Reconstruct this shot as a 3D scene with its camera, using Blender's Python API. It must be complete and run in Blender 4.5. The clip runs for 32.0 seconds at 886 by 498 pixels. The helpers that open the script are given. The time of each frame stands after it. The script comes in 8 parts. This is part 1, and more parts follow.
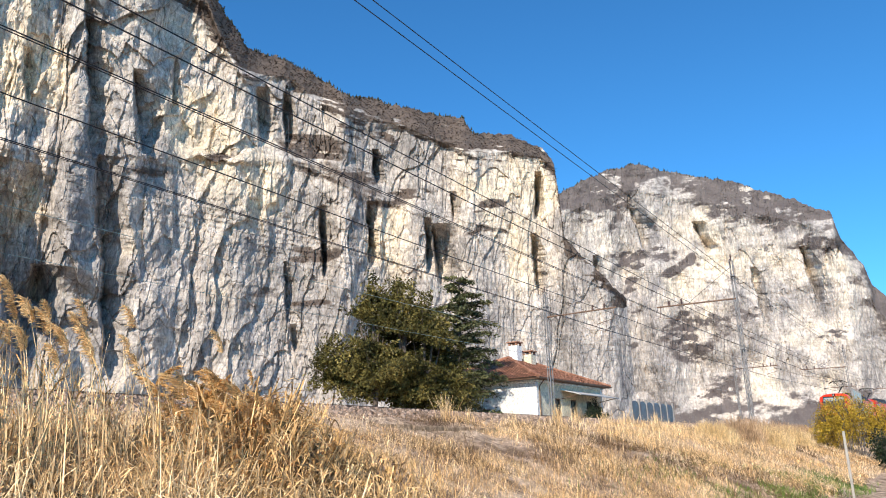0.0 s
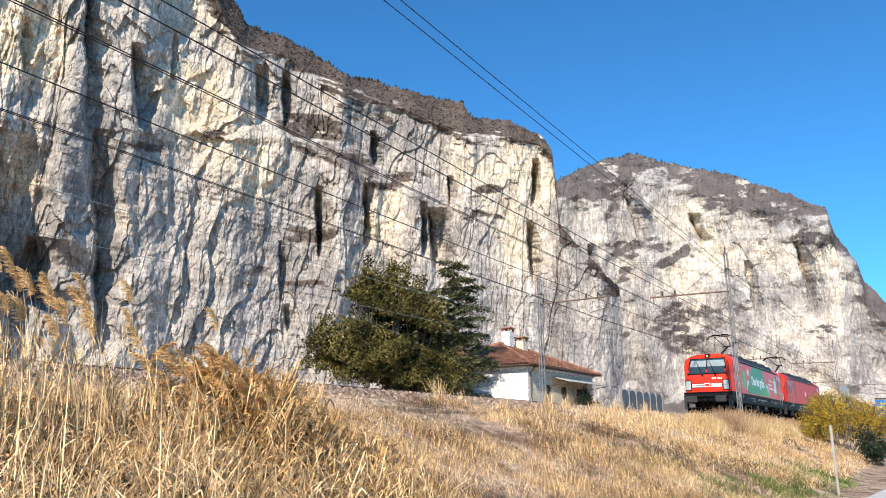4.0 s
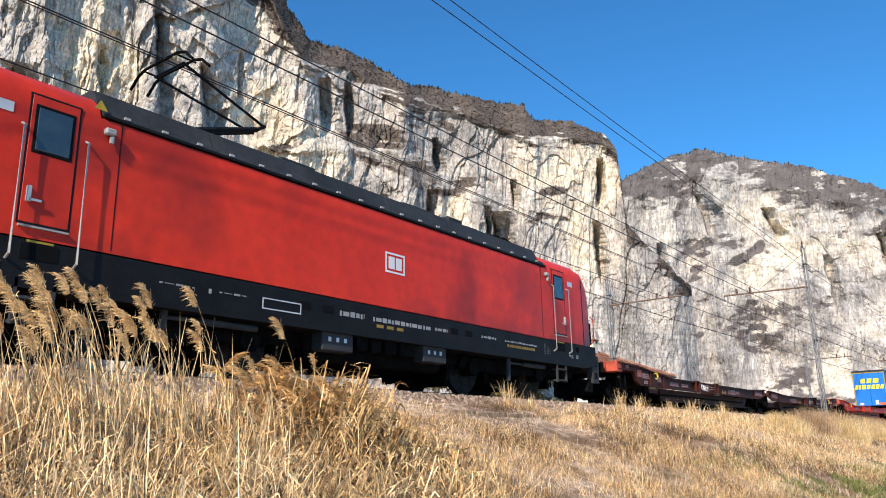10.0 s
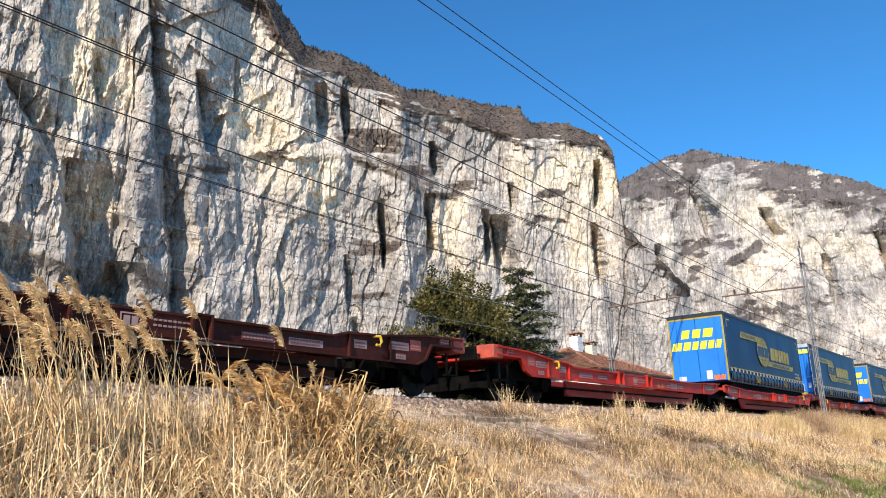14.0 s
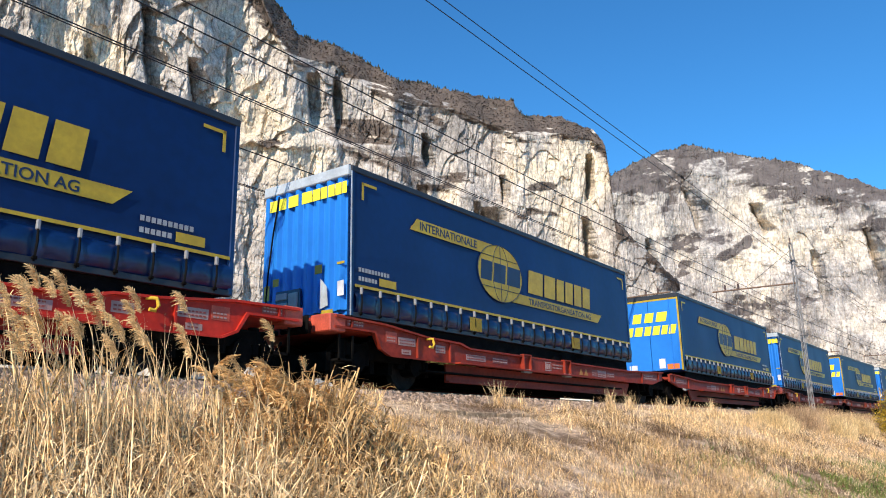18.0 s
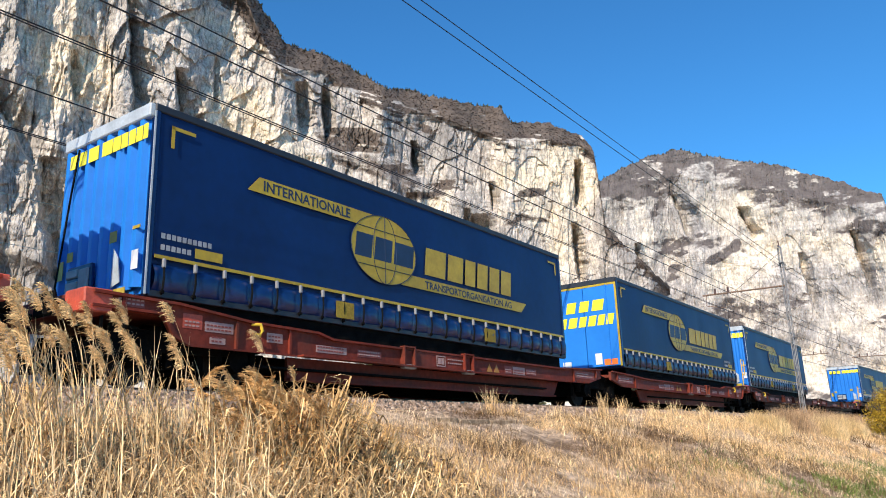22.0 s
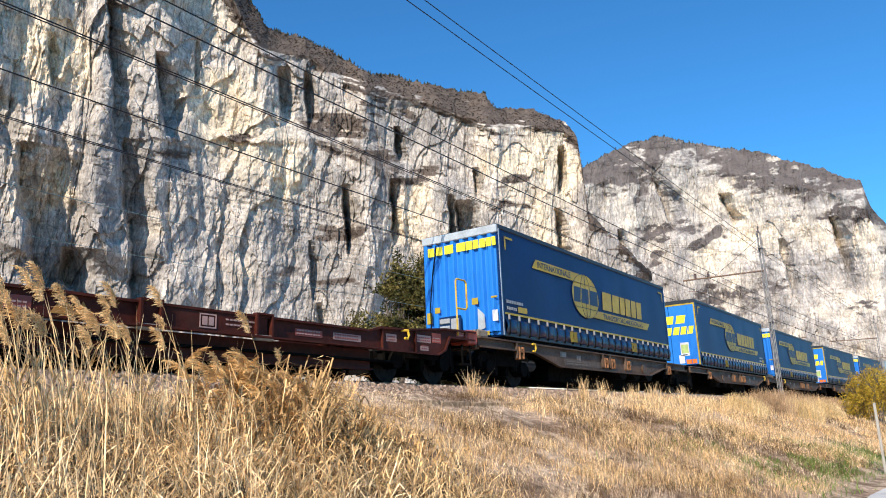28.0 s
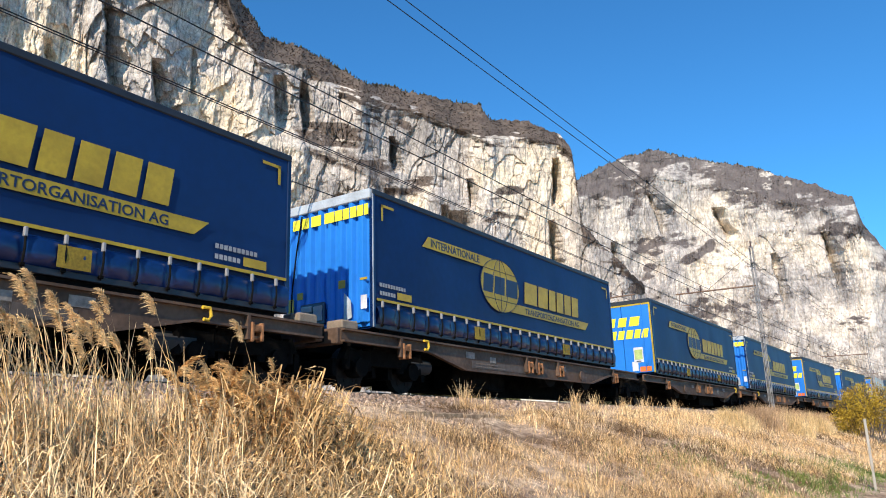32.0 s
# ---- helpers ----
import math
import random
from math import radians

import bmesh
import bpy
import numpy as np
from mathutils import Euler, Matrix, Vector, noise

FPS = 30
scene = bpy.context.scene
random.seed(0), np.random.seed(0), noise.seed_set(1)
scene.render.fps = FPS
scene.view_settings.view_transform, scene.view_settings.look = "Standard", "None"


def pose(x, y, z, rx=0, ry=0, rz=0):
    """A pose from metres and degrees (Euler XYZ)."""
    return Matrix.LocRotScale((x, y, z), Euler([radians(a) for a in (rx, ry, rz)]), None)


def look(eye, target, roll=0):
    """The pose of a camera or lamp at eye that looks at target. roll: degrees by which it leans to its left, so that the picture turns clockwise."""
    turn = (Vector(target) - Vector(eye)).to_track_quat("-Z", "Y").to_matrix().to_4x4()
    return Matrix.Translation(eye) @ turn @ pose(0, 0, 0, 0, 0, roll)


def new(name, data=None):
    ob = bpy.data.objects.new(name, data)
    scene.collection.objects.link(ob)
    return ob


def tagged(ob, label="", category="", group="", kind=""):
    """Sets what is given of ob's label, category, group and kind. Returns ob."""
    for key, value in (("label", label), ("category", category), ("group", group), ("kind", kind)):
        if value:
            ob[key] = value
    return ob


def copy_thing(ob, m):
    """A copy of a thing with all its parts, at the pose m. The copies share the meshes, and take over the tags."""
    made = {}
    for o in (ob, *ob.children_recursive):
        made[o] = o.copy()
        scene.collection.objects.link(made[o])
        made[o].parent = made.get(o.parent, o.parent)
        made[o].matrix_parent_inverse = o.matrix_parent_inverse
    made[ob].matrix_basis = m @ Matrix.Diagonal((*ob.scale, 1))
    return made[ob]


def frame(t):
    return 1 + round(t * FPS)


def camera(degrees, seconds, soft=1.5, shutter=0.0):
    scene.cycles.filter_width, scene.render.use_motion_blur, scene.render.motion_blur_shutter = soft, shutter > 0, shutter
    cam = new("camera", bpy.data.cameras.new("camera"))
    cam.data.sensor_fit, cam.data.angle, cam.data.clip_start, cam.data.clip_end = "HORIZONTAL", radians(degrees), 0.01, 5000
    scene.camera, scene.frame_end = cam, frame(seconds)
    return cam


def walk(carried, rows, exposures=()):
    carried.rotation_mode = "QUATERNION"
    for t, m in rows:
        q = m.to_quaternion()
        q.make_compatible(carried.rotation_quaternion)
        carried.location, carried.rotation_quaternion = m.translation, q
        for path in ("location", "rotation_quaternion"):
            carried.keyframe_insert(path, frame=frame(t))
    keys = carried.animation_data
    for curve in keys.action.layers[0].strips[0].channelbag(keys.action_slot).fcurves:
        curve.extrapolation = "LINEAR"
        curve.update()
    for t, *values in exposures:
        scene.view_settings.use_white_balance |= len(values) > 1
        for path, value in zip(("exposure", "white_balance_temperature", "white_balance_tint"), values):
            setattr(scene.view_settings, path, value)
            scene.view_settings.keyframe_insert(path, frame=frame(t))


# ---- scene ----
LENS = 61.0


def view(t, yaw, pitch, roll, x, y, z):
    """A row of the camera's path: heading from the track's direction, tilt and lean in degrees."""
    m = Matrix.Rotation(radians(yaw - 90), 4, "Z") @ Matrix.Rotation(radians(90 + pitch), 4, "X") @ Matrix.Rotation(radians(roll), 4, "Z")
    return t, Matrix.Translation((x, y, z)) @ m


cam = camera(LENS, 32.0, soft=1.0)
walk(cam, [view(*r) for r in (
    (0, 32.26, 15.14, -1.92, 0.03, -0.02, 1.59), (0.5, 32.31, 15.25, -1.72, 0.01, -0.01, 1.59),
    (1, 32.30, 15.31, -0.74, -0.00, -0.02, 1.58), (1.5, 32.18, 15.13, -0.24, -0.02, -0.01, 1.58),
    (2, 32.08, 14.64, -0.19, -0.03, -0.00, 1.57), (2.5, 31.98, 14.14, -0.20, -0.02, 0.00, 1.58),
    (3, 31.90, 13.84, -0.16, -0.02, 0.01, 1.58), (3.5, 31.81, 13.85, -0.23, -0.03, 0.00, 1.58),
    (5.5, 32.60, 14.29, -0.83, -0.02, -0.01, 1.59), (6, 32.68, 14.40, -1.11, -0.01, -0.01, 1.59),
    (6.5, 33.05, 14.53, -1.27, -0.02, -0.01, 1.58), (7, 33.56, 14.66, -1.36, -0.03, -0.00, 1.58),
    (7.5, 33.90, 14.75, -1.41, -0.03, -0.00, 1.58), (8, 35.61, 14.94, -1.34, -0.01, 0.02, 1.58),
    (8.5, 36.24, 14.88, -1.23, -0.02, -0.01, 1.57), (9, 36.69, 14.80, -1.09, -0.01, -0.00, 1.57),
    (9.5, 37.01, 14.56, -0.92, -0.01, 0.00, 1.57), (10, 37.02, 14.36, -0.90, -0.03, -0.01, 1.56),
    (10.5, 37.09, 14.47, -1.13, -0.02, -0.02, 1.58), (11, 37.15, 14.58, -1.29, -0.01, -0.02, 1.59),
    (11.5, 37.29, 14.70, -1.50, -0.01, -0.02, 1.59), (12, 37.43, 14.79, -1.59, -0.01, -0.01, 1.59),
    (12.5, 37.33, 14.81, -1.58, -0.01, -0.01, 1.59), (13, 37.23, 14.57, -1.54, -0.01, -0.01, 1.59),
    (13.5, 37.11, 14.66, -1.54, -0.01, -0.02, 1.59), (14, 36.86, 14.63, -1.64, -0.01, -0.03, 1.59),
    (14.5, 36.76, 14.17, -0.28, -0.00, -0.02, 1.59), (16.5, 36.41, 13.78, -0.45, 0.02, -0.00, 1.61),
    (17, 36.34, 13.88, -0.64, 0.02, -0.00, 1.62), (17.5, 36.28, 13.93, -1.00, 0.03, 0.04, 1.64),
    (18, 36.19, 14.00, -1.15, 0.03, 0.04, 1.65), (18.5, 36.07, 14.07, -1.10, 0.04, 0.05, 1.64),
    (19, 35.95, 14.01, -1.16, 0.05, 0.05, 1.64), (19.5, 35.85, 14.08, -1.30, 0.05, 0.06, 1.65),
    (20, 35.72, 14.18, -1.70, 0.05, 0.05, 1.65), (20.5, 35.68, 14.31, -2.13, 0.05, 0.05, 1.66),
    (21, 35.66, 14.37, -2.14, 0.04, 0.05, 1.65), (21.5, 35.54, 14.46, -2.06, 0.04, 0.05, 1.65),
    (22, 35.42, 14.53, -2.07, 0.04, 0.05, 1.65), (22.5, 35.33, 14.62, -2.08, 0.04, 0.05, 1.65),
    (23, 35.22, 14.49, -2.29, 0.02, 0.05, 1.66), (23.5, 35.10, 14.33, -2.27, 0.02, 0.04, 1.63),
    (24, 34.95, 14.46, -2.32, 0.01, -0.03, 1.60), (24.5, 34.84, 14.54, -2.27, 0.00, -0.03, 1.58),
    (25, 34.76, 14.51, -2.25, -0.00, -0.04, 1.57), (25.5, 34.68, 14.15, -2.21, -0.00, -0.03, 1.57),
    (27.5, 34.28, 13.33, -2.24, -0.01, -0.03, 1.59), (28, 34.18, 13.43, -2.39, -0.01, -0.02, 1.59),
    (28.5, 34.08, 13.51, -2.35, -0.01, -0.02, 1.58), (29, 34.20, 13.60, -1.98, -0.02, -0.01, 1.60),
    (29.5, 34.17, 13.72, -1.85, -0.02, -0.02, 1.60), (30, 34.07, 13.77, -1.77, -0.02, -0.02, 1.59),
    (30.5, 33.98, 13.85, -1.74, -0.02, -0.02, 1.60), (31, 33.88, 13.95, -1.53, -0.02, -0.04, 1.57),
    (31.5, 33.74, 14.07, -1.54, -0.02, -0.03, 1.58), (32, 33.65, 14.21, -1.77, -0.03, -0.03, 1.60))])

# ---- light ----
SUN_TO = Vector((-0.80, -0.21, 0.56)).normalized()
world = bpy.data.worlds.new("sky")
scene.world = world
world.use_nodes = True
wn = world.node_tree.nodes
sky = wn.new("ShaderNodeTexSky")
sky.sky_type = "NISHITA"
sky.sun_disc = False
sky.sun_elevation = math.asin(SUN_TO.z)
sky.sun_rotation = math.atan2(SUN_TO.x, SUN_TO.y)
sky.altitude = 600
sky.air_density = 1.0
sky.dust_density = 0.0
sky.ozone_density = 6.0
wn["Background"].inputs["Strength"].default_value = 0.101
tint = wn.new("ShaderNodeMix")
tint.data_type, tint.blend_type = "RGBA", "MULTIPLY"
tint.inputs["Factor"].default_value = 1.0
tint.inputs["B"].default_value = (0.56, 1.31, 1.60, 1)
world.node_tree.links.new(sky.outputs["Color"], tint.inputs["A"])
world.node_tree.links.new(tint.outputs["Result"], wn["Background"].inputs["Color"])
sun_data = bpy.data.lights.new("sun", "SUN")
sun_data.energy, sun_data.angle, sun_data.color = 5.0, radians(0.53), (1.0, 0.875, 0.72)
sun = new("sun", sun_data)
sun.matrix_world = look(SUN_TO * 100, (0, 0, 0))
scene.view_settings.exposure = 0.30

RAIL_Z, TRACK_Y, TRACK2_Y = 2.63, 11.25, 15.30


# ---- materials ----
def material(name, stops, scale=4.0, detail=6.0, rough=0.8, metal=0.0, bump=0.0, bump_scale=None, stretch=(1, 1, 1), coords="Object", fine=0.35, spots=None, rand=0.0, spec=0.5, greying=None):
    """A node material: coarse noise through a colour ramp, a finer noise multiplied in, bump, optional stains and a per-object shade."""
    m = bpy.data.materials.new(name)
    m.use_nodes = True
    n, l = m.node_tree.nodes, m.node_tree.links
    b = n["Principled BSDF"]
    b.inputs["Roughness"].default_value, b.inputs["Metallic"].default_value = rough, metal
    b.inputs["Specular IOR Level"].default_value = spec
    co = n.new("ShaderNodeTexCoord")
    mp = n.new("ShaderNodeMapping")
    mp.inputs["Scale"].default_value = stretch
    l.new(co.outputs[coords], mp.inputs["Vector"])
    a = n.new("ShaderNodeTexNoise")
    a.inputs["Scale"].default_value, a.inputs["Detail"].default_value = scale, detail
    l.new(mp.outputs["Vector"], a.inputs["Vector"])
    r = n.new("ShaderNodeValToRGB")
    while len(r.color_ramp.elements) < len(stops):
        r.color_ramp.elements.new(0.5)
    for e, (p, c) in zip(r.color_ramp.elements, stops):
        e.position, e.color = p, (*c, 1)
    l.new(a.outputs["Fac"], r.inputs["Fac"])
    out = r.outputs["Color"]
    f = n.new("ShaderNodeTexNoise")
    f.inputs["Scale"].default_value, f.inputs["Detail"].default_value = scale * 9, 4
    l.new(mp.outputs["Vector"], f.inputs["Vector"])
    if fine:
        mr = n.new("ShaderNodeMapRange")
        mr.inputs["From Min"].default_value, mr.inputs["From Max"].default_value = 0.3, 0.7
        mr.inputs["To Min"].default_value, mr.inputs["To Max"].default_value = 1 - fine, 1 + fine
        l.new(f.outputs["Fac"], mr.inputs["Value"])
        mx = n.new("ShaderNodeMix")
        mx.data_type, mx.blend_type = "RGBA", "MULTIPLY"
        mx.inputs["Factor"].default_value = 1
        l.new(out, mx.inputs["A"])
        l.new(mr.outputs["Result"], mx.inputs["B"])
        out = mx.outputs["Result"]
    if spots:
        s_scale, s_lo, s_hi, s_col, s_amt = spots
        sn = n.new("ShaderNodeTexNoise")
        sn.inputs["Scale"].default_value, sn.inputs["Detail"].default_value = s_scale, 8
        l.new(mp.outputs["Vector"], sn.inputs["Vector"])
        sr = n.new("ShaderNodeMapRange")
        sr.inputs["From Min"].default_value, sr.inputs["From Max"].default_value = s_lo, s_hi
        sr.inputs["To Max"].default_value = s_amt
        l.new(sn.outputs["Fac"], sr.inputs["Value"])
        mx = n.new("ShaderNodeMix")
        mx.data_type = "RGBA"
        l.new(sr.outputs["Result"], mx.inputs["Factor"])
        l.new(out, mx.inputs["A"])
        mx.inputs["B"].default_value = (*s_col, 1)
        out = mx.outputs["Result"]
    if rand:
        oi = n.new("ShaderNodeObjectInfo") if rand > 0 else n.new("ShaderNodeNewGeometry")
        mr = n.new("ShaderNodeMapRange")
        mr.inputs["To Min"].default_value, mr.inputs["To Max"].default_value = 1 - abs(rand), 1 + abs(rand)
        l.new(oi.outputs["Random" if rand > 0 else "Random Per Island"], mr.inputs["Value"])
        mx = n.new("ShaderNodeMix")
        mx.data_type, mx.blend_type = "RGBA", "MULTIPLY"
        mx.inputs["Factor"].default_value = 1
        l.new(out, mx.inputs["A"])
        l.new(mr.outputs["Result"], mx.inputs["B"])
        out = mx.outputs["Result"]
    # greyer tone for some objects, painted in place of a grazing sheen
    if greying:
        oi = n.new("ShaderNodeObjectInfo")
        mr = n.new("ShaderNodeMapRange")
        mr.inputs["From Min"].default_value, mr.inputs["To Max"].default_value = 0.4, greying[1]
        l.new(oi.outputs["Random"], mr.inputs["Value"])
        mx = n.new("ShaderNodeMix")
        mx.data_type = "RGBA"
        l.new(mr.outputs["Result"], mx.inputs["Factor"])
        l.new(out, mx.inputs["A"])
        mx.inputs["B"].default_value = (*greying[0], 1)
        out = mx.outputs["Result"]
    l.new(out, b.inputs["Base Color"])
    if bump:
        bp = n.new("ShaderNodeBump")
        bp.inputs["Strength"].default_value = bump
        bp.inputs["Distance"].default_value = bump_scale or 0.02
        l.new(f.outputs["Fac"], bp.inputs["Height"])
        l.new(bp.outputs["Normal"], b.inputs["Normal"])
    return m


def plain(name, c, rough=0.5, metal=0.0, var=0.15, scale=3.0, bump=0.0, **kw):
    lo, hi = tuple(v * (1 - var) for v in c), tuple(min(1, v * (1 + var)) for v in c)
    return material(name, [(0.35, lo), (0.65, hi)], scale=scale, rough=rough, metal=metal, bump=bump, fine=var * 0.6, **kw)


def leafy(name, stops, scale=0.7, rand=-0.35):
    m = material(name, stops, scale=scale, rough=0.65, fine=0.4, rand=rand, spec=0.25)
    b = m.node_tree.nodes["Principled BSDF"]
    b.inputs["Transmission Weight"].default_value = 0.0
    b.inputs["Subsurface Weight"].default_value = 0.0
    return m


def rock(name, tones, brush, cream, size=1.0):
    """Limestone on steep faces with vertical stains, strata and ochre patches; dry scrub and turf where the face leans back."""
    m = bpy.data.materials.new(name)
    m.use_nodes = True
    n, l = m.node_tree.nodes, m.node_tree.links
    b = n["Principled BSDF"]
    b.inputs["Roughness"].default_value = 0.95
    b.inputs["Specular IOR Level"].default_value = 0.1
    co = n.new("ShaderNodeTexCoord")

    def tex(scale, stretch, detail=8.0, rough=0.6, warp=0.0):
        mp = n.new("ShaderNodeMapping")
        mp.inputs["Scale"].default_value = stretch
        l.new(co.outputs["Object"], mp.inputs["Vector"])
        t = n.new("ShaderNodeTexNoise")
        t.inputs["Scale"].default_value, t.inputs["Detail"].default_value, t.inputs["Roughness"].default_value = scale / size, detail, rough
        t.inputs["Distortion"].default_value = warp
        l.new(mp.outputs["Vector"], t.inputs["Vector"])
        return t.outputs["Fac"]

    def rng(v, a, c, lo=0.0, hi=1.0):
        mr = n.new("ShaderNodeMapRange")
        for k, x in (("From Min", a), ("From Max", c), ("To Min", lo), ("To Max", hi)):
            mr.inputs[k].default_value = x
        l.new(v, mr.inputs["Value"])
        return mr.outputs["Result"]

    def mix(f, a, c, mode="MIX"):
        mx = n.new("ShaderNodeMix")
        mx.data_type, mx.blend_type = "RGBA", mode
        for k, v in (("Factor", f), ("A", a), ("B", c)):
            if isinstance(v, (int, float)):
                mx.inputs[k].default_value = v
            elif isinstance(v, tuple):
                mx.inputs[k].default_value = (*v, 1)
            else:
                l.new(v, mx.inputs[k])
        return mx.outputs["Result"]

    def lay(key):
        at = n.new("ShaderNodeAttribute")
        at.attribute_name = key
        return at.outputs["Fac"]

    def total(a, c, k=1.0):
        ma = n.new("ShaderNodeMath")
        ma.operation = "MULTIPLY_ADD"
        l.new(c, ma.inputs[0])
        ma.inputs[1].default_value = k
        l.new(a, ma.inputs[2])
        return ma.outputs["Value"]

    base = mix(rng(tex(0.012, (1, 1, 0.6), 10), 0.36, 0.62), tones[0], tones[1])
    ochre = total(lay("pale"), tex(0.02, (1, 1, 0.6), 9, 0.66, 0.6), 1.3)
    base = mix(rng(ochre, 1.14, 1.60, 0.0, 0.95), base, cream)
    stain = total(tex(0.03, (1, 1, 0.34), 10, 0.76, 0.5), lay("pale"), -0.32)
    base = mix(rng(stain, 0.33, 0.50, 0.0, 0.9), base, tones[2])
    streak = rng(tex(0.12, (1, 1, 0.16 if size < 1.2 else 0.35), 8, 0.75, 0.5), 0.33, 0.66, 0.74, 1.12)
    base = mix(1.0, base, streak, "MULTIPLY")
    vor = n.new("ShaderNodeTexVoronoi")
    vor.feature = "DISTANCE_TO_EDGE"
    vm = n.new("ShaderNodeMapping")
    vm.inputs["Scale"].default_value = (1, 1, 0.32)
    warp = n.new("ShaderNodeMix")
    warp.data_type = "RGBA"
    warp.blend_type = "ADD"
    warp.inputs["Factor"].default_value = 14.0 * size
    wt = n.new("ShaderNodeTexNoise")
    wt.inputs["Scale"].default_value, wt.inputs["Detail"].default_value = 0.03 / size, 5
    l.new(co.outputs["Object"], wt.inputs["Vector"])
    warp.clamp_factor = False
    l.new(co.outputs["Object"], warp.inputs["A"])
    l.new(wt.outputs["Color"], warp.inputs["B"])
    l.new(warp.outputs["Result"], vm.inputs["Vector"])
    l.new(vm.outputs["Vector"], vor.inputs["Vector"])
    vor.inputs["Scale"].default_value = 0.07 / size
    base = mix(1.0, base, rng(vor.outputs["Distance"], 0.0, 0.05, 0.62 if size < 1.2 else 0.90, 1.0), "MULTIPLY")
    mottle = rng(tex(0.075, (1, 1, 0.42), 9, 0.74, 0.4), 0.36, 0.64, 0.74, 1.18)
    base = mix(1.0, base, mottle, "MULTIPLY")
    level = rng(tex(0.16, (0.12, 0.12, 1), 5, 0.7), 0.36, 0.6, 0.82, 1.08)
    base = mix(1.0, base, level, "MULTIPLY")
    grain = rng(tex(0.35, (1, 1, 0.6), 5, 0.7), 0.3, 0.7, 0.60, 1.32)
    base = mix(1.0, base, grain, "MULTIPLY")
    scrub = mix(rng(tex(0.06, (1, 1, 1), 7, 0.7), 0.35, 0.65), brush[0], brush[1])
    cover = rng(total(lay("growth"), tex(0.12, (1, 1, 1), 6, 0.72), 1.3), 0.92, 1.30)
    base = mix(cover, base, scrub)
    l.new(base, b.inputs["Base Color"])
    bp = n.new("ShaderNodeBump")
    bp.inputs["Strength"].default_value, bp.inputs["Distance"].default_value = 0.6, 2.2 * size
    l.new(tex(0.14, (1, 1, 0.5), 10, 0.74), bp.inputs["Height"])
    l.new(bp.outputs["Normal"], b.inputs["Normal"])
    return m


M = {}
M["rock_near"] = rock("limestone", ((0.50, 0.458, 0.415), (0.68, 0.608, 0.535), (0.312, 0.294, 0.284)), ((0.085, 0.068, 0.06), (0.16, 0.128, 0.108)), (0.86, 0.735, 0.56))
# distance haze is mixed into these cooler rock and greyer woods tones
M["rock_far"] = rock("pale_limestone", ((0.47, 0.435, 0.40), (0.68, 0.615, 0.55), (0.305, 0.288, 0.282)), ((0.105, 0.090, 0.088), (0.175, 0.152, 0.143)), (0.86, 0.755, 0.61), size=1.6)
M["scrub"] = leafy("bare_scrub", [(0.3, (0.08, 0.062, 0.052)), (0.5, (0.13, 0.10, 0.082)), (0.7, (0.19, 0.147, 0.115))], scale=0.02)
# paler and greyer than the near scrub, with the haze in the colour
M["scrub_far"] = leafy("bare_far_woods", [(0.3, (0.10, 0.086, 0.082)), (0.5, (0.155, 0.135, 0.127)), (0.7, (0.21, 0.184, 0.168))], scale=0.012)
M["conifer"] = leafy("conifer", [(0.3, (0.02, 0.03, 0.015)), (0.7, (0.05, 0.055, 0.03))], scale=0.05)
M["ground"] = material("dry_turf", [(0.25, (0.25, 0.165, 0.110)), (0.45, (0.43, 0.305, 0.21)), (0.6, (0.56, 0.42, 0.295)), (0.8, (0.34, 0.23, 0.155))], scale=0.9, rough=0.95, bump=1.0, bump_scale=0.10, fine=0.5, spots=(1.6, 0.50, 0.64, (0.16, 0.10, 0.062), 0.85), spec=0.1)
M["ballast"] = material("ballast", [(0.3, (0.20, 0.14, 0.10)), (0.55, (0.38, 0.28, 0.205)), (0.75, (0.54, 0.44, 0.345))], scale=14, rough=0.95, bump=1.0, bump_scale=0.05, fine=0.5, spec=0.1)
M["stone"] = material("ballast_stone", [(0.3, (0.22, 0.15, 0.11)), (0.6, (0.37, 0.275, 0.21)), (0.8, (0.54, 0.45, 0.37))], scale=6, rough=0.9, rand=-0.45, spec=0.2)
M["rail"] = material("rusted_rail", [(0.3, (0.10, 0.06, 0.04)), (0.7, (0.19, 0.12, 0.08))], scale=9, rough=0.6, metal=0.4)
M["sleeper"] = plain("concrete_sleeper", (0.30, 0.27, 0.24), 0.9)
M["asphalt"] = plain("pale_lane", (0.58, 0.56, 0.52), 0.9, scale=2.0)


# ---- building helpers ----
def np_mesh(name, verts, faces, mat, smooth=False):
    """A mesh from arrays: verts (n, 3), faces (m, k) all with k corners."""
    me = bpy.data.meshes.new(name)
    verts, faces = np.asarray(verts, np.float32), np.asarray(faces, np.int32)
    k = faces.shape[1]
    me.vertices.add(len(verts))
    me.vertices.foreach_set("co", verts.ravel())
    me.loops.add(faces.size)
    me.loops.foreach_set("vertex_index", faces.ravel())
    me.polygons.add(len(faces))
    me.polygons.foreach_set("loop_start", np.arange(len(faces), dtype=np.int32) * k)
    me.polygons.foreach_set("loop_total", np.full(len(faces), k, np.int32))
    me.polygons.foreach_set("use_smooth", np.full(len(faces), smooth))
    me.update(calc_edges=True)
    me.materials.append(mat)
    return me


def grid_faces(na, nb):
    i = np.arange(na - 1)[:, None] * nb + np.arange(nb - 1)[None, :]
    return np.stack([i, i + nb, i + nb + 1, i + 1], -1).reshape(-1, 4)


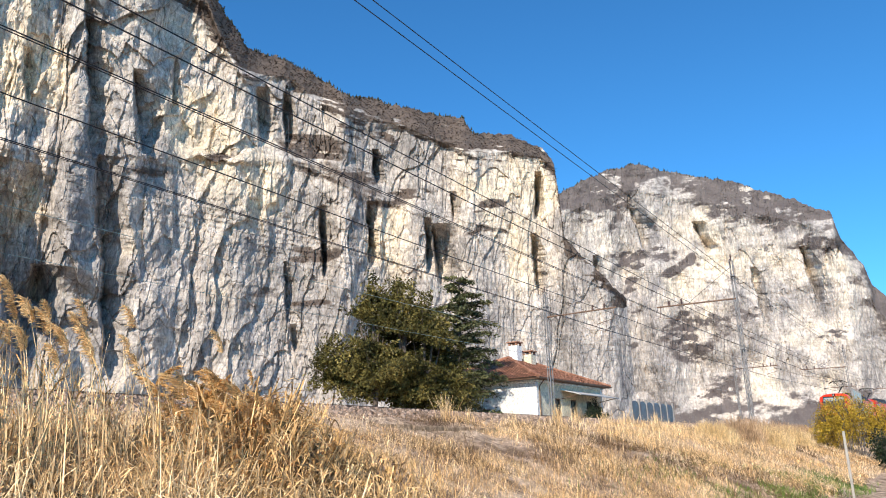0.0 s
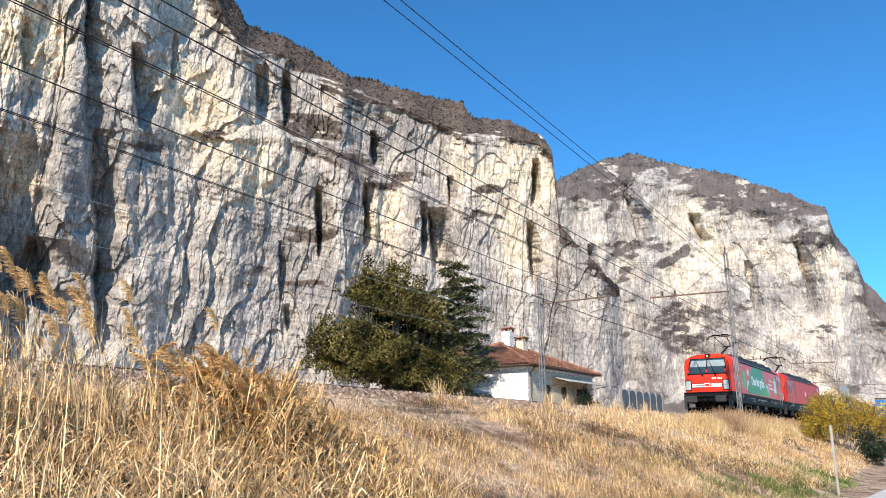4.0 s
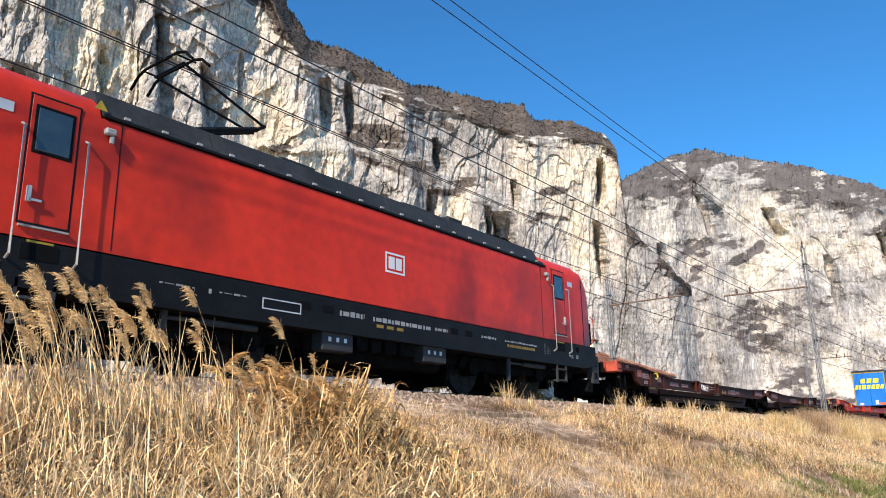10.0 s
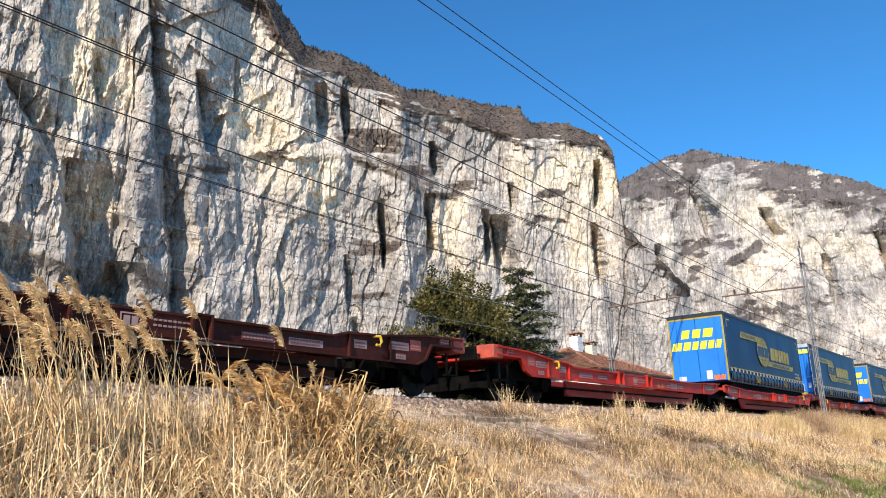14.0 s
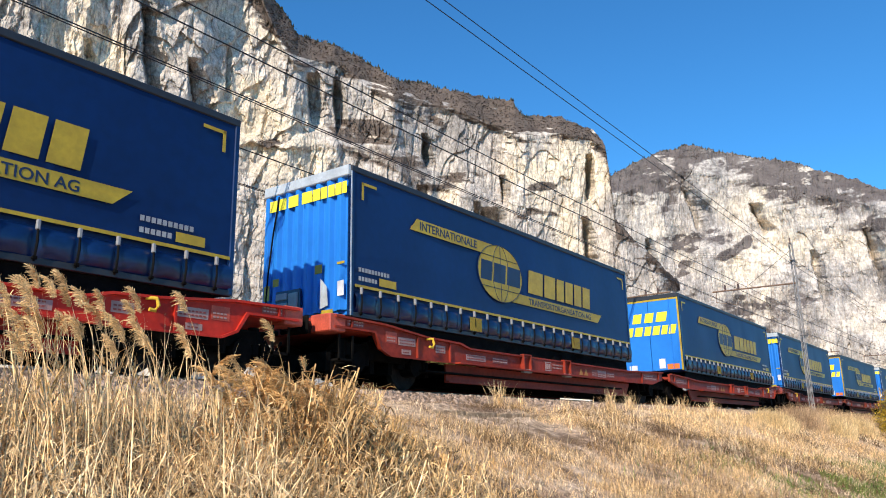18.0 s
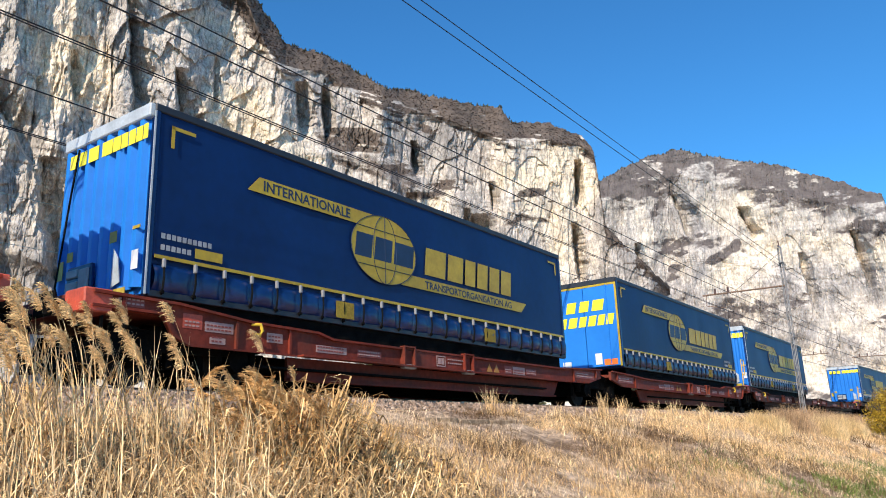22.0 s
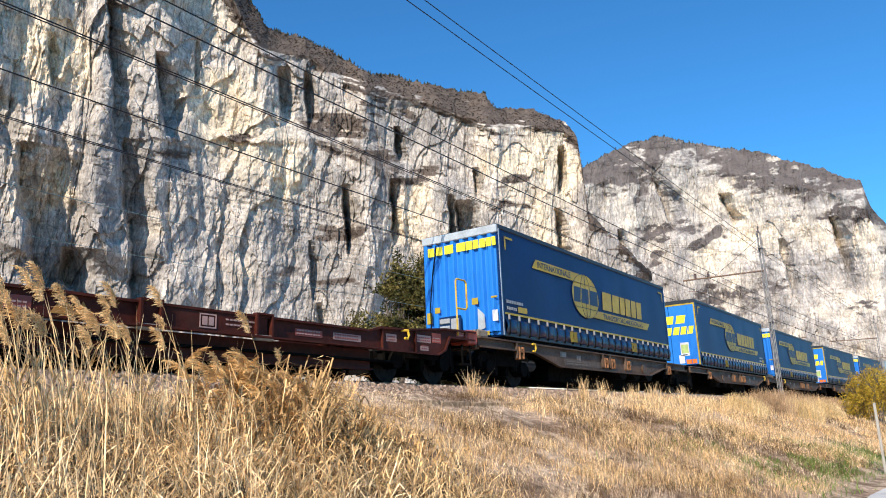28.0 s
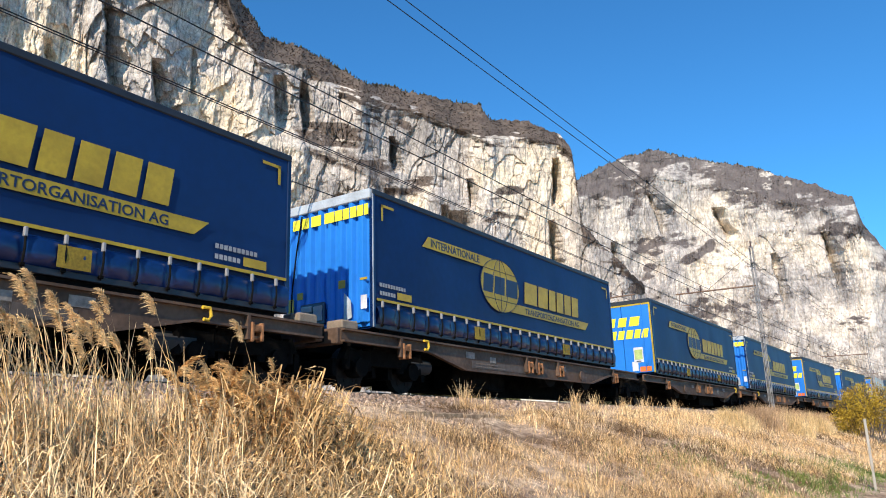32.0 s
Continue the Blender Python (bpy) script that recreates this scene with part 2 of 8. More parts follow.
def hash2(ix, iy, seed):
    h = (ix.astype(np.int64) * 374761393 + iy.astype(np.int64) * 668265263 + seed * 974711) & 0x7FFFFFFF
    h = ((h ^ (h >> 13)) * 1274126177) & 0x7FFFFFFF
    return ((h ^ (h >> 16)) & 0xFFFF) / 65535.0


def vnoise(x, y, seed=0):
    """Smooth value noise in -1..1 on arrays."""
    x0, y0 = np.floor(x), np.floor(y)
    fx, fy = x - x0, y - y0
    fx, fy = fx * fx * (3 - 2 * fx), fy * fy * (3 - 2 * fy)
    x0, y0 = x0.astype(np.int64), y0.astype(np.int64)
    a, b = hash2(x0, y0, seed), hash2(x0 + 1, y0, seed)
    c, d = hash2(x0, y0 + 1, seed), hash2(x0 + 1, y0 + 1, seed)
    return 2 * ((a * (1 - fx) + b * fx) * (1 - fy) + (c * (1 - fx) + d * fx) * fy) - 1


def fbm(x, y, seed=0, octaves=5, gain=0.5):
    s, amp = 0, 1.0
    for i in range(octaves):
        s = s + amp * vnoise(x * 2 ** i, y * 2 ** i, seed + i * 17)
        amp *= gain
    return s


def bend(x):
    """How far the railway has swung towards the lane at x: straight at first, then a curve of 800 m radius."""
    d = np.clip(np.asarray(x, float) - 42.0, 0, 400)
    return 800.0 - np.sqrt(800.0 ** 2 - d * d)


def ground_z(x, y):
    """Height of the land: lane, bank, the railway's platform, the flat land behind it."""
    x, y = np.asarray(x, float), np.asarray(y, float) + bend(x)
    z = np.interp(y, [-400, -6, 1.9, 2.8, 5.0, 7.0, 8.2, 8.9, 9.75, 17.2, 18.3, 20, 40, 400], [-1, 0, 0, 0.22, 1.02, 1.75, 2.16, 2.24, 2.44, 2.44, 2.2, 2.3, 2.2, 4])
    lump = fbm(x * 0.35, y * 0.35, 5, 4) * 0.10 + fbm(x * 1.7, y * 1.7, 9, 2) * 0.035
    return z + lump * np.clip(np.interp(y, [1.5, 3, 8, 9], [0.1, 1, 1, 0.15]), 0, 1) * (y < 40)


# ---- the land ----
def build_ground():
    xs = np.concatenate([[-3000, -1500, -700, -300, -120], np.arange(-60, -10, 2.5), np.arange(-10, 20, 0.25), np.arange(20, 70, 0.6), np.arange(70, 160, 4), [200, 300, 500, 900, 1600, 3200]])
    ys = np.concatenate([[-3000, -1200, -400, -150, -60, -25, -12, -6], np.arange(-3, 2, 0.5), np.arange(2, 10, 0.2), np.arange(10, 42, 1.2), [46, 60, 90, 150, 260, 500, 1000, 3200]])
    X, Y = np.meshgrid(xs, ys, indexing="ij")
    Y = Y - bend(X)
    Z = ground_z(X, Y)
    V = np.stack([X, Y, Z], -1).reshape(-1, 3)
    ob = new("ground", np_mesh("ground", V, grid_faces(len(xs), len(ys)), M["ground"], True))
    return tagged(ob, "dry straw-coloured grassy ground and railway bank", "ground", kind="structure")


build_ground()

# cliff outline: bearing and elevation in degrees, bearing measured from the track's direction
NEAR_RIDGE = [(18, 10), (22.75, 15.5), (22.9, 19), (23.1, 21.1), (23.9, 22.3), (26.6, 23.55), (29.5, 23.8), (30.2, 25), (32.5, 25.3), (35.1, 25.9), (37.7, 26.5), (39.5, 26.7), (42.3, 28.0), (44.9, 29.1), (47.9, 29.65), (49.3, 31.2), (50.5, 32.6), (56, 36), (66, 40), (84, 42), (110, 36)]
NEAR_TOP = [(18, 9.85), (22.75, 15.4), (22.9, 18.85), (23.1, 20.85), (24, 21.7), (26.6, 22.5), (29.8, 22.6), (32.1, 23.6), (35.1, 24.9), (37.7, 25.1), (39.5, 25.6), (42.3, 26.6), (44.9, 28.4), (47.9, 27.6), (49.3, 29.0), (51.2, 32.3), (56, 34.5), (66, 38), (84, 40), (110, 34)]
LEDGE = [(18, 12), (23.3, 15.1), (28.8, 16.6), (34.1, 18), (38.6, 19.4), (43.1, 21.2), (46.2, 21.7), (52.1, 21.3), (57.3, 21.1), (64.5, 20.4), (90, 20)]
FAR_RIDGE = [(-14, 3), (-4, 6), (0.5, 7.6), (1.6, 9.0), (2.2, 9.8), (2.5, 11.25), (3.6, 13.3), (3.9, 15), (6.2, 16.35), (8.4, 17.4), (9.8, 18.2), (12.1, 18.8), (14.5, 19.6), (17, 20.45), (19, 20.2), (21, 19.6), (22.9, 18.9), (25, 17.5), (34, 15)]
# clefts: bearing at the top and at the foot, elevations, width in degrees, depth in metres
CLEFTS = [(59.9, 58.3, 31.5, 20.0, 0.9, 55), (56.0, 54.9, 27.2, 21.4, 1.05, 55), (57.8, 56.0, 21.0, 5.5, 1.3, 55), (64.2, 61.4, 20.0, 7.0, 2.4, 90), (53.3, 53.3, 28.5, 24.5, 0.4, 22), (46.8, 46.3, 27, 23.2, 0.8, 42), (44.8, 44.4, 26.8, 22.6, 0.55, 40), (41.7, 41.3, 18.5, 13, 0.7, 45), (38.0, 37.9, 18.9, 13.8, 0.6, 42), (33.5, 33.3, 17.6, 13.3, 0.6, 45), (32.7, 32.0, 17.1, 12.2, 1.0, 60), (37.6, 37.2, 22.8, 20, 0.7, 40)]
CLEFTS += [(24.5, 24.8, 20.6, 17, 0.45, 48), (25.1, 24.8, 16, 11.2, 0.45, 45), (60.8, 59.1, 13.2, 7.5, 2.3, 60), (43.8, 43.5, 9.6, 7.5, 0.4, 22), (44.5, 44.0, 14.3, 9.6, 0.4, 22), (63.7, 63.0, 27.3, 23.7, 0.55, 30), (31.4, 31.3, 19.5, 17.2, 0.45, 28), (69.2, 64.6, 25, 19.2, 1.5, 50), (70, 65, 15.2, 10.5, 2.4, 60)]
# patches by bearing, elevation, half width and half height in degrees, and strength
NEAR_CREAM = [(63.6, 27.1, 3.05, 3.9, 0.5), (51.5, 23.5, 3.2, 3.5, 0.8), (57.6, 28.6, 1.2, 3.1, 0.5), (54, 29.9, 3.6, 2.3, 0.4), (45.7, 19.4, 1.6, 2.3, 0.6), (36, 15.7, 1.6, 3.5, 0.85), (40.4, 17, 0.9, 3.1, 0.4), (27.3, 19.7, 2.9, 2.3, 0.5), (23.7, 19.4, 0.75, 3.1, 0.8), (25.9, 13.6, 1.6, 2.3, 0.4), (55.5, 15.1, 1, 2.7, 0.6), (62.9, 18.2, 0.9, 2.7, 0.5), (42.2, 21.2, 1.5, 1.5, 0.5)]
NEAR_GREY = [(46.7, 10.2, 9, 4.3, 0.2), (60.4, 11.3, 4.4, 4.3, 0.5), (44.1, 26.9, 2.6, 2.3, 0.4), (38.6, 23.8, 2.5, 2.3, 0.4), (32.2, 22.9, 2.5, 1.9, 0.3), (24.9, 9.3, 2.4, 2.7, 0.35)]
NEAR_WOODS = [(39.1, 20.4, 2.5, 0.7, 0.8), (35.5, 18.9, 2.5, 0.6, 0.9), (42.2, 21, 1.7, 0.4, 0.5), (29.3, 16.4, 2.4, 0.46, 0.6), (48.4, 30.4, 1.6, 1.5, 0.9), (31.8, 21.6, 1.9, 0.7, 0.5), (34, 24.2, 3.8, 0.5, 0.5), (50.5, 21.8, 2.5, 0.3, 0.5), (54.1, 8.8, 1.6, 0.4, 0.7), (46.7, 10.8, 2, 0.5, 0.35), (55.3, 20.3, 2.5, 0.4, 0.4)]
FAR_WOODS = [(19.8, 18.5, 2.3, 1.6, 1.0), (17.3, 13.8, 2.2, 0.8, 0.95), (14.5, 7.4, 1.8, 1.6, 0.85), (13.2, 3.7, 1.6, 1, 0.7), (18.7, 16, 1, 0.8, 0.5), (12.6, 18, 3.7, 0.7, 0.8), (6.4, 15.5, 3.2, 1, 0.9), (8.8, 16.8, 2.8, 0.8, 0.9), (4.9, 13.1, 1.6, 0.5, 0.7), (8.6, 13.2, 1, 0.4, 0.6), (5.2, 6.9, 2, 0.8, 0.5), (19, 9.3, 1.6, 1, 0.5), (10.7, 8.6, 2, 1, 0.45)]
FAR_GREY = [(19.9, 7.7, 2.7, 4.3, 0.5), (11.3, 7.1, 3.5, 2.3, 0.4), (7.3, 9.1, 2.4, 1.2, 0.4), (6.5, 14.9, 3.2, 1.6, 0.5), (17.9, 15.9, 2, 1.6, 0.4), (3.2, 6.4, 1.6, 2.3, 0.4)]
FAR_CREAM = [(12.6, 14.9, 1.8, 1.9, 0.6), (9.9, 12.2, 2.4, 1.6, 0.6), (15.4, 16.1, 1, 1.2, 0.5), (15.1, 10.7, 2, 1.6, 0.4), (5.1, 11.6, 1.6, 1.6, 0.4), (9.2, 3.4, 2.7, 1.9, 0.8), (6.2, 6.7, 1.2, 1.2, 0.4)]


def spots_at(A, E, lst):
    """Sum of soft round patches over bearings and elevations."""
    val = 0 * A
    for a, e, ra, re, amt in lst:
        val = val + amt * np.exp(-((A - a) / ra) ** 2 - ((E - e) / re) ** 2)
    return val


def build_massif(name, label, mat, a0, a1, na, nv, ridge, top, ledge, clefts, dist, seed, rough=1.0, soft=0.0, terrace=0.82, spread=1.0, plain_side=0.45, woods=(), cream=(), grey=()):
    az = np.linspace(a0, a1, na)
    er = np.interp(az, *zip(*ridge))
    et = np.minimum(np.interp(az, *zip(*top)), er - 0.15)
    et0, er0 = et.copy(), er.copy()
    er = er + 0.10 * fbm(az * 3.0, az * 0, seed + 3, 4) + 0.05 * vnoise(az * 14, az * 0, seed)
    el = np.minimum(np.interp(az, *zip(*ledge)), et - 0.6) + 0.25 * fbm(az * 0.8, az * 0, seed + 4, 4)
    et = et + 0.35 * fbm(az * 1.1, az * 0, seed + 8, 4)
    v = np.linspace(0, 1, nv)[None, :]
    # rows: foot to ledge, ledge to cliff top, cliff top to ridge
    k1, k2 = 0.50, 0.84
    E = np.where(v < k1, (el[:, None] * v / k1), np.where(v < k2, el[:, None] + (et - el)[:, None] * (v - k1) / (k2 - k1), et[:, None] + (er - et)[:, None] * (v - k2) / (1 - k2)))
    A = np.repeat(az[:, None], nv, 1)
    R0 = np.interp(A, *zip(*dist))
    Z = R0 * np.tan(np.radians(E))
    s = np.radians(A) * R0
    w = fbm(s / 90, Z / 520, seed + 1, 3) * 12
    band = (1.15 + 0.7 * vnoise(az * 0.45, az * 0, seed + 6)[:, None]) * np.clip((A - 20) / 18, 0.45, 1)
    over = np.maximum(0, E - et0[:, None])
    brow = np.clip((E - et0[:, None] + 0.35) / 0.6, 0, 1)
    shelf = np.interp(A, [25, 30, 38, 50, 55, 70], [0.0 if not soft else 0.5, 0.6, 1, 1, 0.3, 0.3])
    turf = np.clip(1 - np.abs((E - el[:, None]) / band - 0.5) * 1.6, 0, 0.5) * shelf
    # where soil and scrub lie: the brow, the ledge, terraces and the foot
    n1 = fbm(s / 70, Z / 45, seed + 61, 5, 0.6)
    g_brow = np.clip(0.5 + (E - et0[:, None] + 0.3 + 1.1 * n1 + 0.9 * fbm(s / 26, Z / 9, seed + 63, 5, 0.65)) / 0.9, 0, 1)
    g_ledge = np.clip(1.15 - np.abs((E - el[:, None]) / band - 0.45 + 0.6 * n1) * 2.4, 0, 1) * np.clip(np.interp(A, [25, 30, 38, 50, 55], [-0.6 if not soft else 0.4, 0.4, 1.1, 1.1, 0.25]) + 0.8 * fbm(s / 80, Z / 80, seed + 64, 3), 0, 1)
    g_terr = np.clip((fbm(s / (150 * spread), Z / (62 * spread * spread) + s / 400, seed + 66, 5, 0.62) - terrace - plain_side * np.clip((40 - A) / 14, 0, 1)) / 0.16, 0, 1)
    if soft:
        g_ledge = g_ledge * 0.6
        n2 = fbm(s / 130, Z / 22, seed + 62, 5, 0.6)
        g_brow = np.clip(0.5 + (E - et0[:, None] - 0.1 + 1.5 * n1 + 0.9 * n2) / 1.5, 0, 0.95) * np.interp(A, [3, 8, 13, 16, 18, 24], [0.85, 0.9, 0.7, 0.7, 1.0, 1.0])
    g_foot = np.clip((3.0 - E + 1.6 * n1) / 1.2, 0, 1)
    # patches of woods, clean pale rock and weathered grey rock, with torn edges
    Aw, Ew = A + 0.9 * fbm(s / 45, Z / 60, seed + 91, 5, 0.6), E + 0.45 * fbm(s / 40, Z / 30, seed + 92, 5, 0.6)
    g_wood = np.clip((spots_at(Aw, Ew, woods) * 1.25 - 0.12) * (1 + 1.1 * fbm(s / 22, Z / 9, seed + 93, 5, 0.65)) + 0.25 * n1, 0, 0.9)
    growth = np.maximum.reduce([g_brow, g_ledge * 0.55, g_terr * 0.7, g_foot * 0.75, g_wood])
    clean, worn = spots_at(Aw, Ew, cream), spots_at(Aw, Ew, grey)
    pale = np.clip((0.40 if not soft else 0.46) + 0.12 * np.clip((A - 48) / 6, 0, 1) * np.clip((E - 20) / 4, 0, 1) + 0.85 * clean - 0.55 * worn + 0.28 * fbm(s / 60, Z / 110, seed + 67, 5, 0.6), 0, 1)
    calm = (1 - 0.35 * np.clip((42 - A) / 10, 0, 1)) * (1 - (0.40 if soft else 0.80) * brow) * (1 - turf) * np.clip((E - 0.5) / 4.5, 0.35, 1)
    # set-backs: foot slope, steep wall, the scrub-grown ledge, the wall above, the wooded brow
    k = np.radians(1) * R0
    D = 0.07 * Z + np.minimum(E, 3.2 + 1.5 * vnoise(A * 0.5, A * 0, seed + 7)) * k * 0.9 + np.clip(E - el[:, None], 0, band) * k * 0.95 * shelf + over * k * (0.9 if soft else 1.35)
    # buttresses that step back on the side away from the sun
    for size, amp, sd in ((118, 15, 11), (56, 12, 12), (25, 8.0, 13), (11, 4.5, 14)):
        q = s / size + 0.3 * (size > 100) + 0.45 * vnoise(s / size * 0.4, Z / (size * 9), seed + sd) + 0.05 * fbm(s / size, Z / (size * 0.7), seed + sd + 1, 4)
        f = q - np.floor(q)
        saw = np.where(f < 0.20, f / 0.20, 1 - (f - 0.20) / 0.80)
        gate = np.clip(0.42 + 1.1 * vnoise(np.floor(q) * 0.73 + 0.31, Z / (size * 1.4), seed + sd + 5), 0, 1.3)
        D = D + amp * rough * ((1 - saw) * gate - 0.25) * calm 
    # pillars between gullies, and blocks broken out of the face
    ridged = np.abs(fbm(s / 62, Z / 210, seed + 71, 4, 0.55)) * 15 + np.abs(fbm(s / 24, Z / 90, seed + 72, 4, 0.5)) * 5.0
    D = D + rough * calm * ridged
    for bs, bz, amp, sd in ((40, 150, 7.0, 81), (17, 62, 4.6, 82), (8, 27, 2.6, 83), (4, 12, 1.0, 84)):
        us = (s + 0.10 * Z) / bs + 0.6 * fbm(s / bs * 0.6, Z / bz * 0.6, seed + sd, 4)
        uz = Z / bz + 0.9 * fbm(s / bs * 0.6 + 9, Z / bz * 0.6, seed + sd + 1, 4) + 0.5 * hash2(np.floor(us), 0 * us, seed + sd + 3)
        D = D + rough * calm * amp * (1.6 * hash2(np.floor(us), np.floor(uz), seed + sd) - 0.8 + 1.0 * (us - np.floor(us)) + 0.3 * (uz - np.floor(uz)))
    D = D + rough * calm * (fbm(s / 60, Z / 120, seed + 21, 6, 0.55) * 3.5 + fbm(s / 14, Z / 45, seed + 22, 4, 0.6) * 1.2 + fbm(s / 5, Z / 13, seed + 23, 3, 0.65) * 0.9)
    D = D + rough * calm * (np.abs(fbm(s / 9, Z / 26, seed + 25, 4, 0.6)) * 4.0 + np.abs(fbm(s / 30 + Z / 60, Z / 60, seed + 26, 4, 0.6)) * 3.5)
    D = D + brow * (fbm(s / 70, Z / 30, seed + 55, 4, 0.5) * 7)
    if soft:
        D = D + soft * calm * (fbm(s / 190, Z / 150, seed + 51, 4) * 22 + fbm(s / 60, Z / 60, seed + 52, 4) * 6)
    # bedding: thin steps that run level
    bed = Z / 8 + fbm(s / 220, Z / 50, seed + 31, 3) * 1.3
    strata = 1 + 2.2 * np.clip(1 - np.abs(E - el[:, None] + 0.7) / 1.0, 0, 1)
    D = D + rough * 1.5 * strata * calm * (bed - np.floor(bed)) * np.clip(0.25 + 1.2 * fbm(s / 150, Z / 60, seed + 33, 2), 0.0, 1.1)
    for at, af, eh, lo, wd, dp in clefts:
        c = af + (at - af) * np.clip((E - lo) / (eh - lo), 0, 1) + 0.08 * vnoise(E * 0.7, E * 0 + at, seed + 41) + 0.06 * vnoise(E * 2.2, E * 0 + at, seed + 42) + 0.04 * vnoise(E * 7.5, E * 0 + at, seed + 43)
        fade = np.clip((eh - E) / (0.3 * (eh - lo)), 0, 1) ** 0.5 * np.clip((E - lo) / (0.3 * (eh - lo)), 0, 1) ** 0.5
        wv = wd * 2.0 * (0.9 + 0.4 * vnoise(E * 0.9, E * 0 + at * 3, seed + 44)) * (0.6 + 0.4 * fade)
        d = (c + wv * 0.3 - A - 0.16 * wd * fbm(s / 22, Z / 60, seed + 45, 5, 0.55)) / wv
        shape = np.where((d > 0) & (d < 1), np.minimum(d / 0.10, 1) * (1 - np.clip((d - 0.10) / 0.90, 0, 1)), 0)
        D = D + dp * float(np.interp(at, [40, 60], [1.1, 0.75])) * shape * fade
    R = R0 + D
    rad = np.radians(A)
    X, Y, ZZ = R * np.cos(rad), R * np.sin(rad), R * np.tan(np.radians(E)) + 1.6
    ZZ[:, 0] = -6
    V = np.stack([X, Y, ZZ], -1)
    # the back falls away behind the ridge
    back = V[:, -1:, :].copy()
    back[:, :, :2] *= 1.6
    back[:, :, 2] = -6
    V = np.concatenate([V, back], 1)
    ob = new(name, np_mesh(name, V.reshape(-1, 3), grid_faces(na, nv + 1)[:, ::-1], mat, False))
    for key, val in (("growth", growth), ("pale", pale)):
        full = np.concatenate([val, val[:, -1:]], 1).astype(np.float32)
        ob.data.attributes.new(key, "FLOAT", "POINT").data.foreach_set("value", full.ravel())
    tagged(ob, label, "cliff", kind="structure")
    return V, growth


NEAR_DIST = [(18, 1010), (23, 950), (60, 700), (110, 620)]
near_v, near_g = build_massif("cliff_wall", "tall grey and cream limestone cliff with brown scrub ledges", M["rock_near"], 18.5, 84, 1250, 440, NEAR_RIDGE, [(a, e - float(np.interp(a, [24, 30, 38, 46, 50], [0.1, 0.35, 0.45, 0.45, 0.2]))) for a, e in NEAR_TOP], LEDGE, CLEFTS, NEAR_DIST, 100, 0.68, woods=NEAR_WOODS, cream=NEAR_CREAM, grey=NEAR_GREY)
FAR_LEDGE = [(-14, 2), (2, 5), (8, 9), (16, 13), (34, 12)]
FAR_TOP = [(a, e - (1.8 if 8 < a < 24 else 1.6)) for a, e in FAR_RIDGE]
FAR_CLEFTS = [(17.3, 16.3, 17.2, 13.5, 0.7, 45), (12.8, 12.2, 15.7, 13.2, 0.7, 50), (20.5, 19.8, 14, 9, 0.5, 50), (6.0, 5.2, 13, 9, 0.5, 60), (9.5, 9.0, 12, 8, 0.4, 40)]
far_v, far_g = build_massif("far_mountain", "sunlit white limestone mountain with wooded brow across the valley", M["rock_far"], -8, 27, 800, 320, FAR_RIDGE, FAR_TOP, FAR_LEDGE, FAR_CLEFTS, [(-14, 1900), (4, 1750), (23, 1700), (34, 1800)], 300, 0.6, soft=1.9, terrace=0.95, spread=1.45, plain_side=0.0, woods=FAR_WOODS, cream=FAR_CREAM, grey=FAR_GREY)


def grow_scrub(V, G, mat, name, label, seed, count, lo, hi, far=1.0):
    """Low bare bushes where soil lies on the cliff, as one sheet of small clumps."""
    rng = np.random.default_rng(seed)
    P = V[:, :-1]
    e1, e2 = P[1:, :-1] - P[:-1, :-1], P[:-1, 1:] - P[:-1, :-1]
    area = np.linalg.norm(np.cross(e2, e1), axis=-1)
    w = (area * np.clip((G[:-1, :-1] - 0.45) / 0.3, 0, 1)).ravel()
    idx = rng.choice(len(w), count, p=w / w.sum())
    C = P[:-1, :-1].reshape(-1, 3)[idx] + rng.normal(0, 1.2, (count, 3)) * far
    r = rng.uniform(lo, hi, count)[:, None]
    base = np.array([(1, 0, 0.1), (0.3, 0.95, 0.25), (-0.8, 0.6, 0), (-0.8, -0.6, 0.2), (0.3, -0.95, 0.05), (0.1, 0.1, 1.0)], float)
    V6 = C[:, None, :] + base[None] * r[:, None] * rng.uniform(0.6, 1.25, (count, 6, 1)) * np.array([1, 1, 0.55])
    F = np.array([(0, 1, 5), (1, 2, 5), (2, 3, 5), (3, 4, 5), (4, 0, 5)])
    F = (F[None] + np.arange(count)[:, None, None] * 6).reshape(-1, 3)
    return tagged(new(name, np_mesh(name, V6.reshape(-1, 3), F, mat)), label, "scrub", kind="stuff")


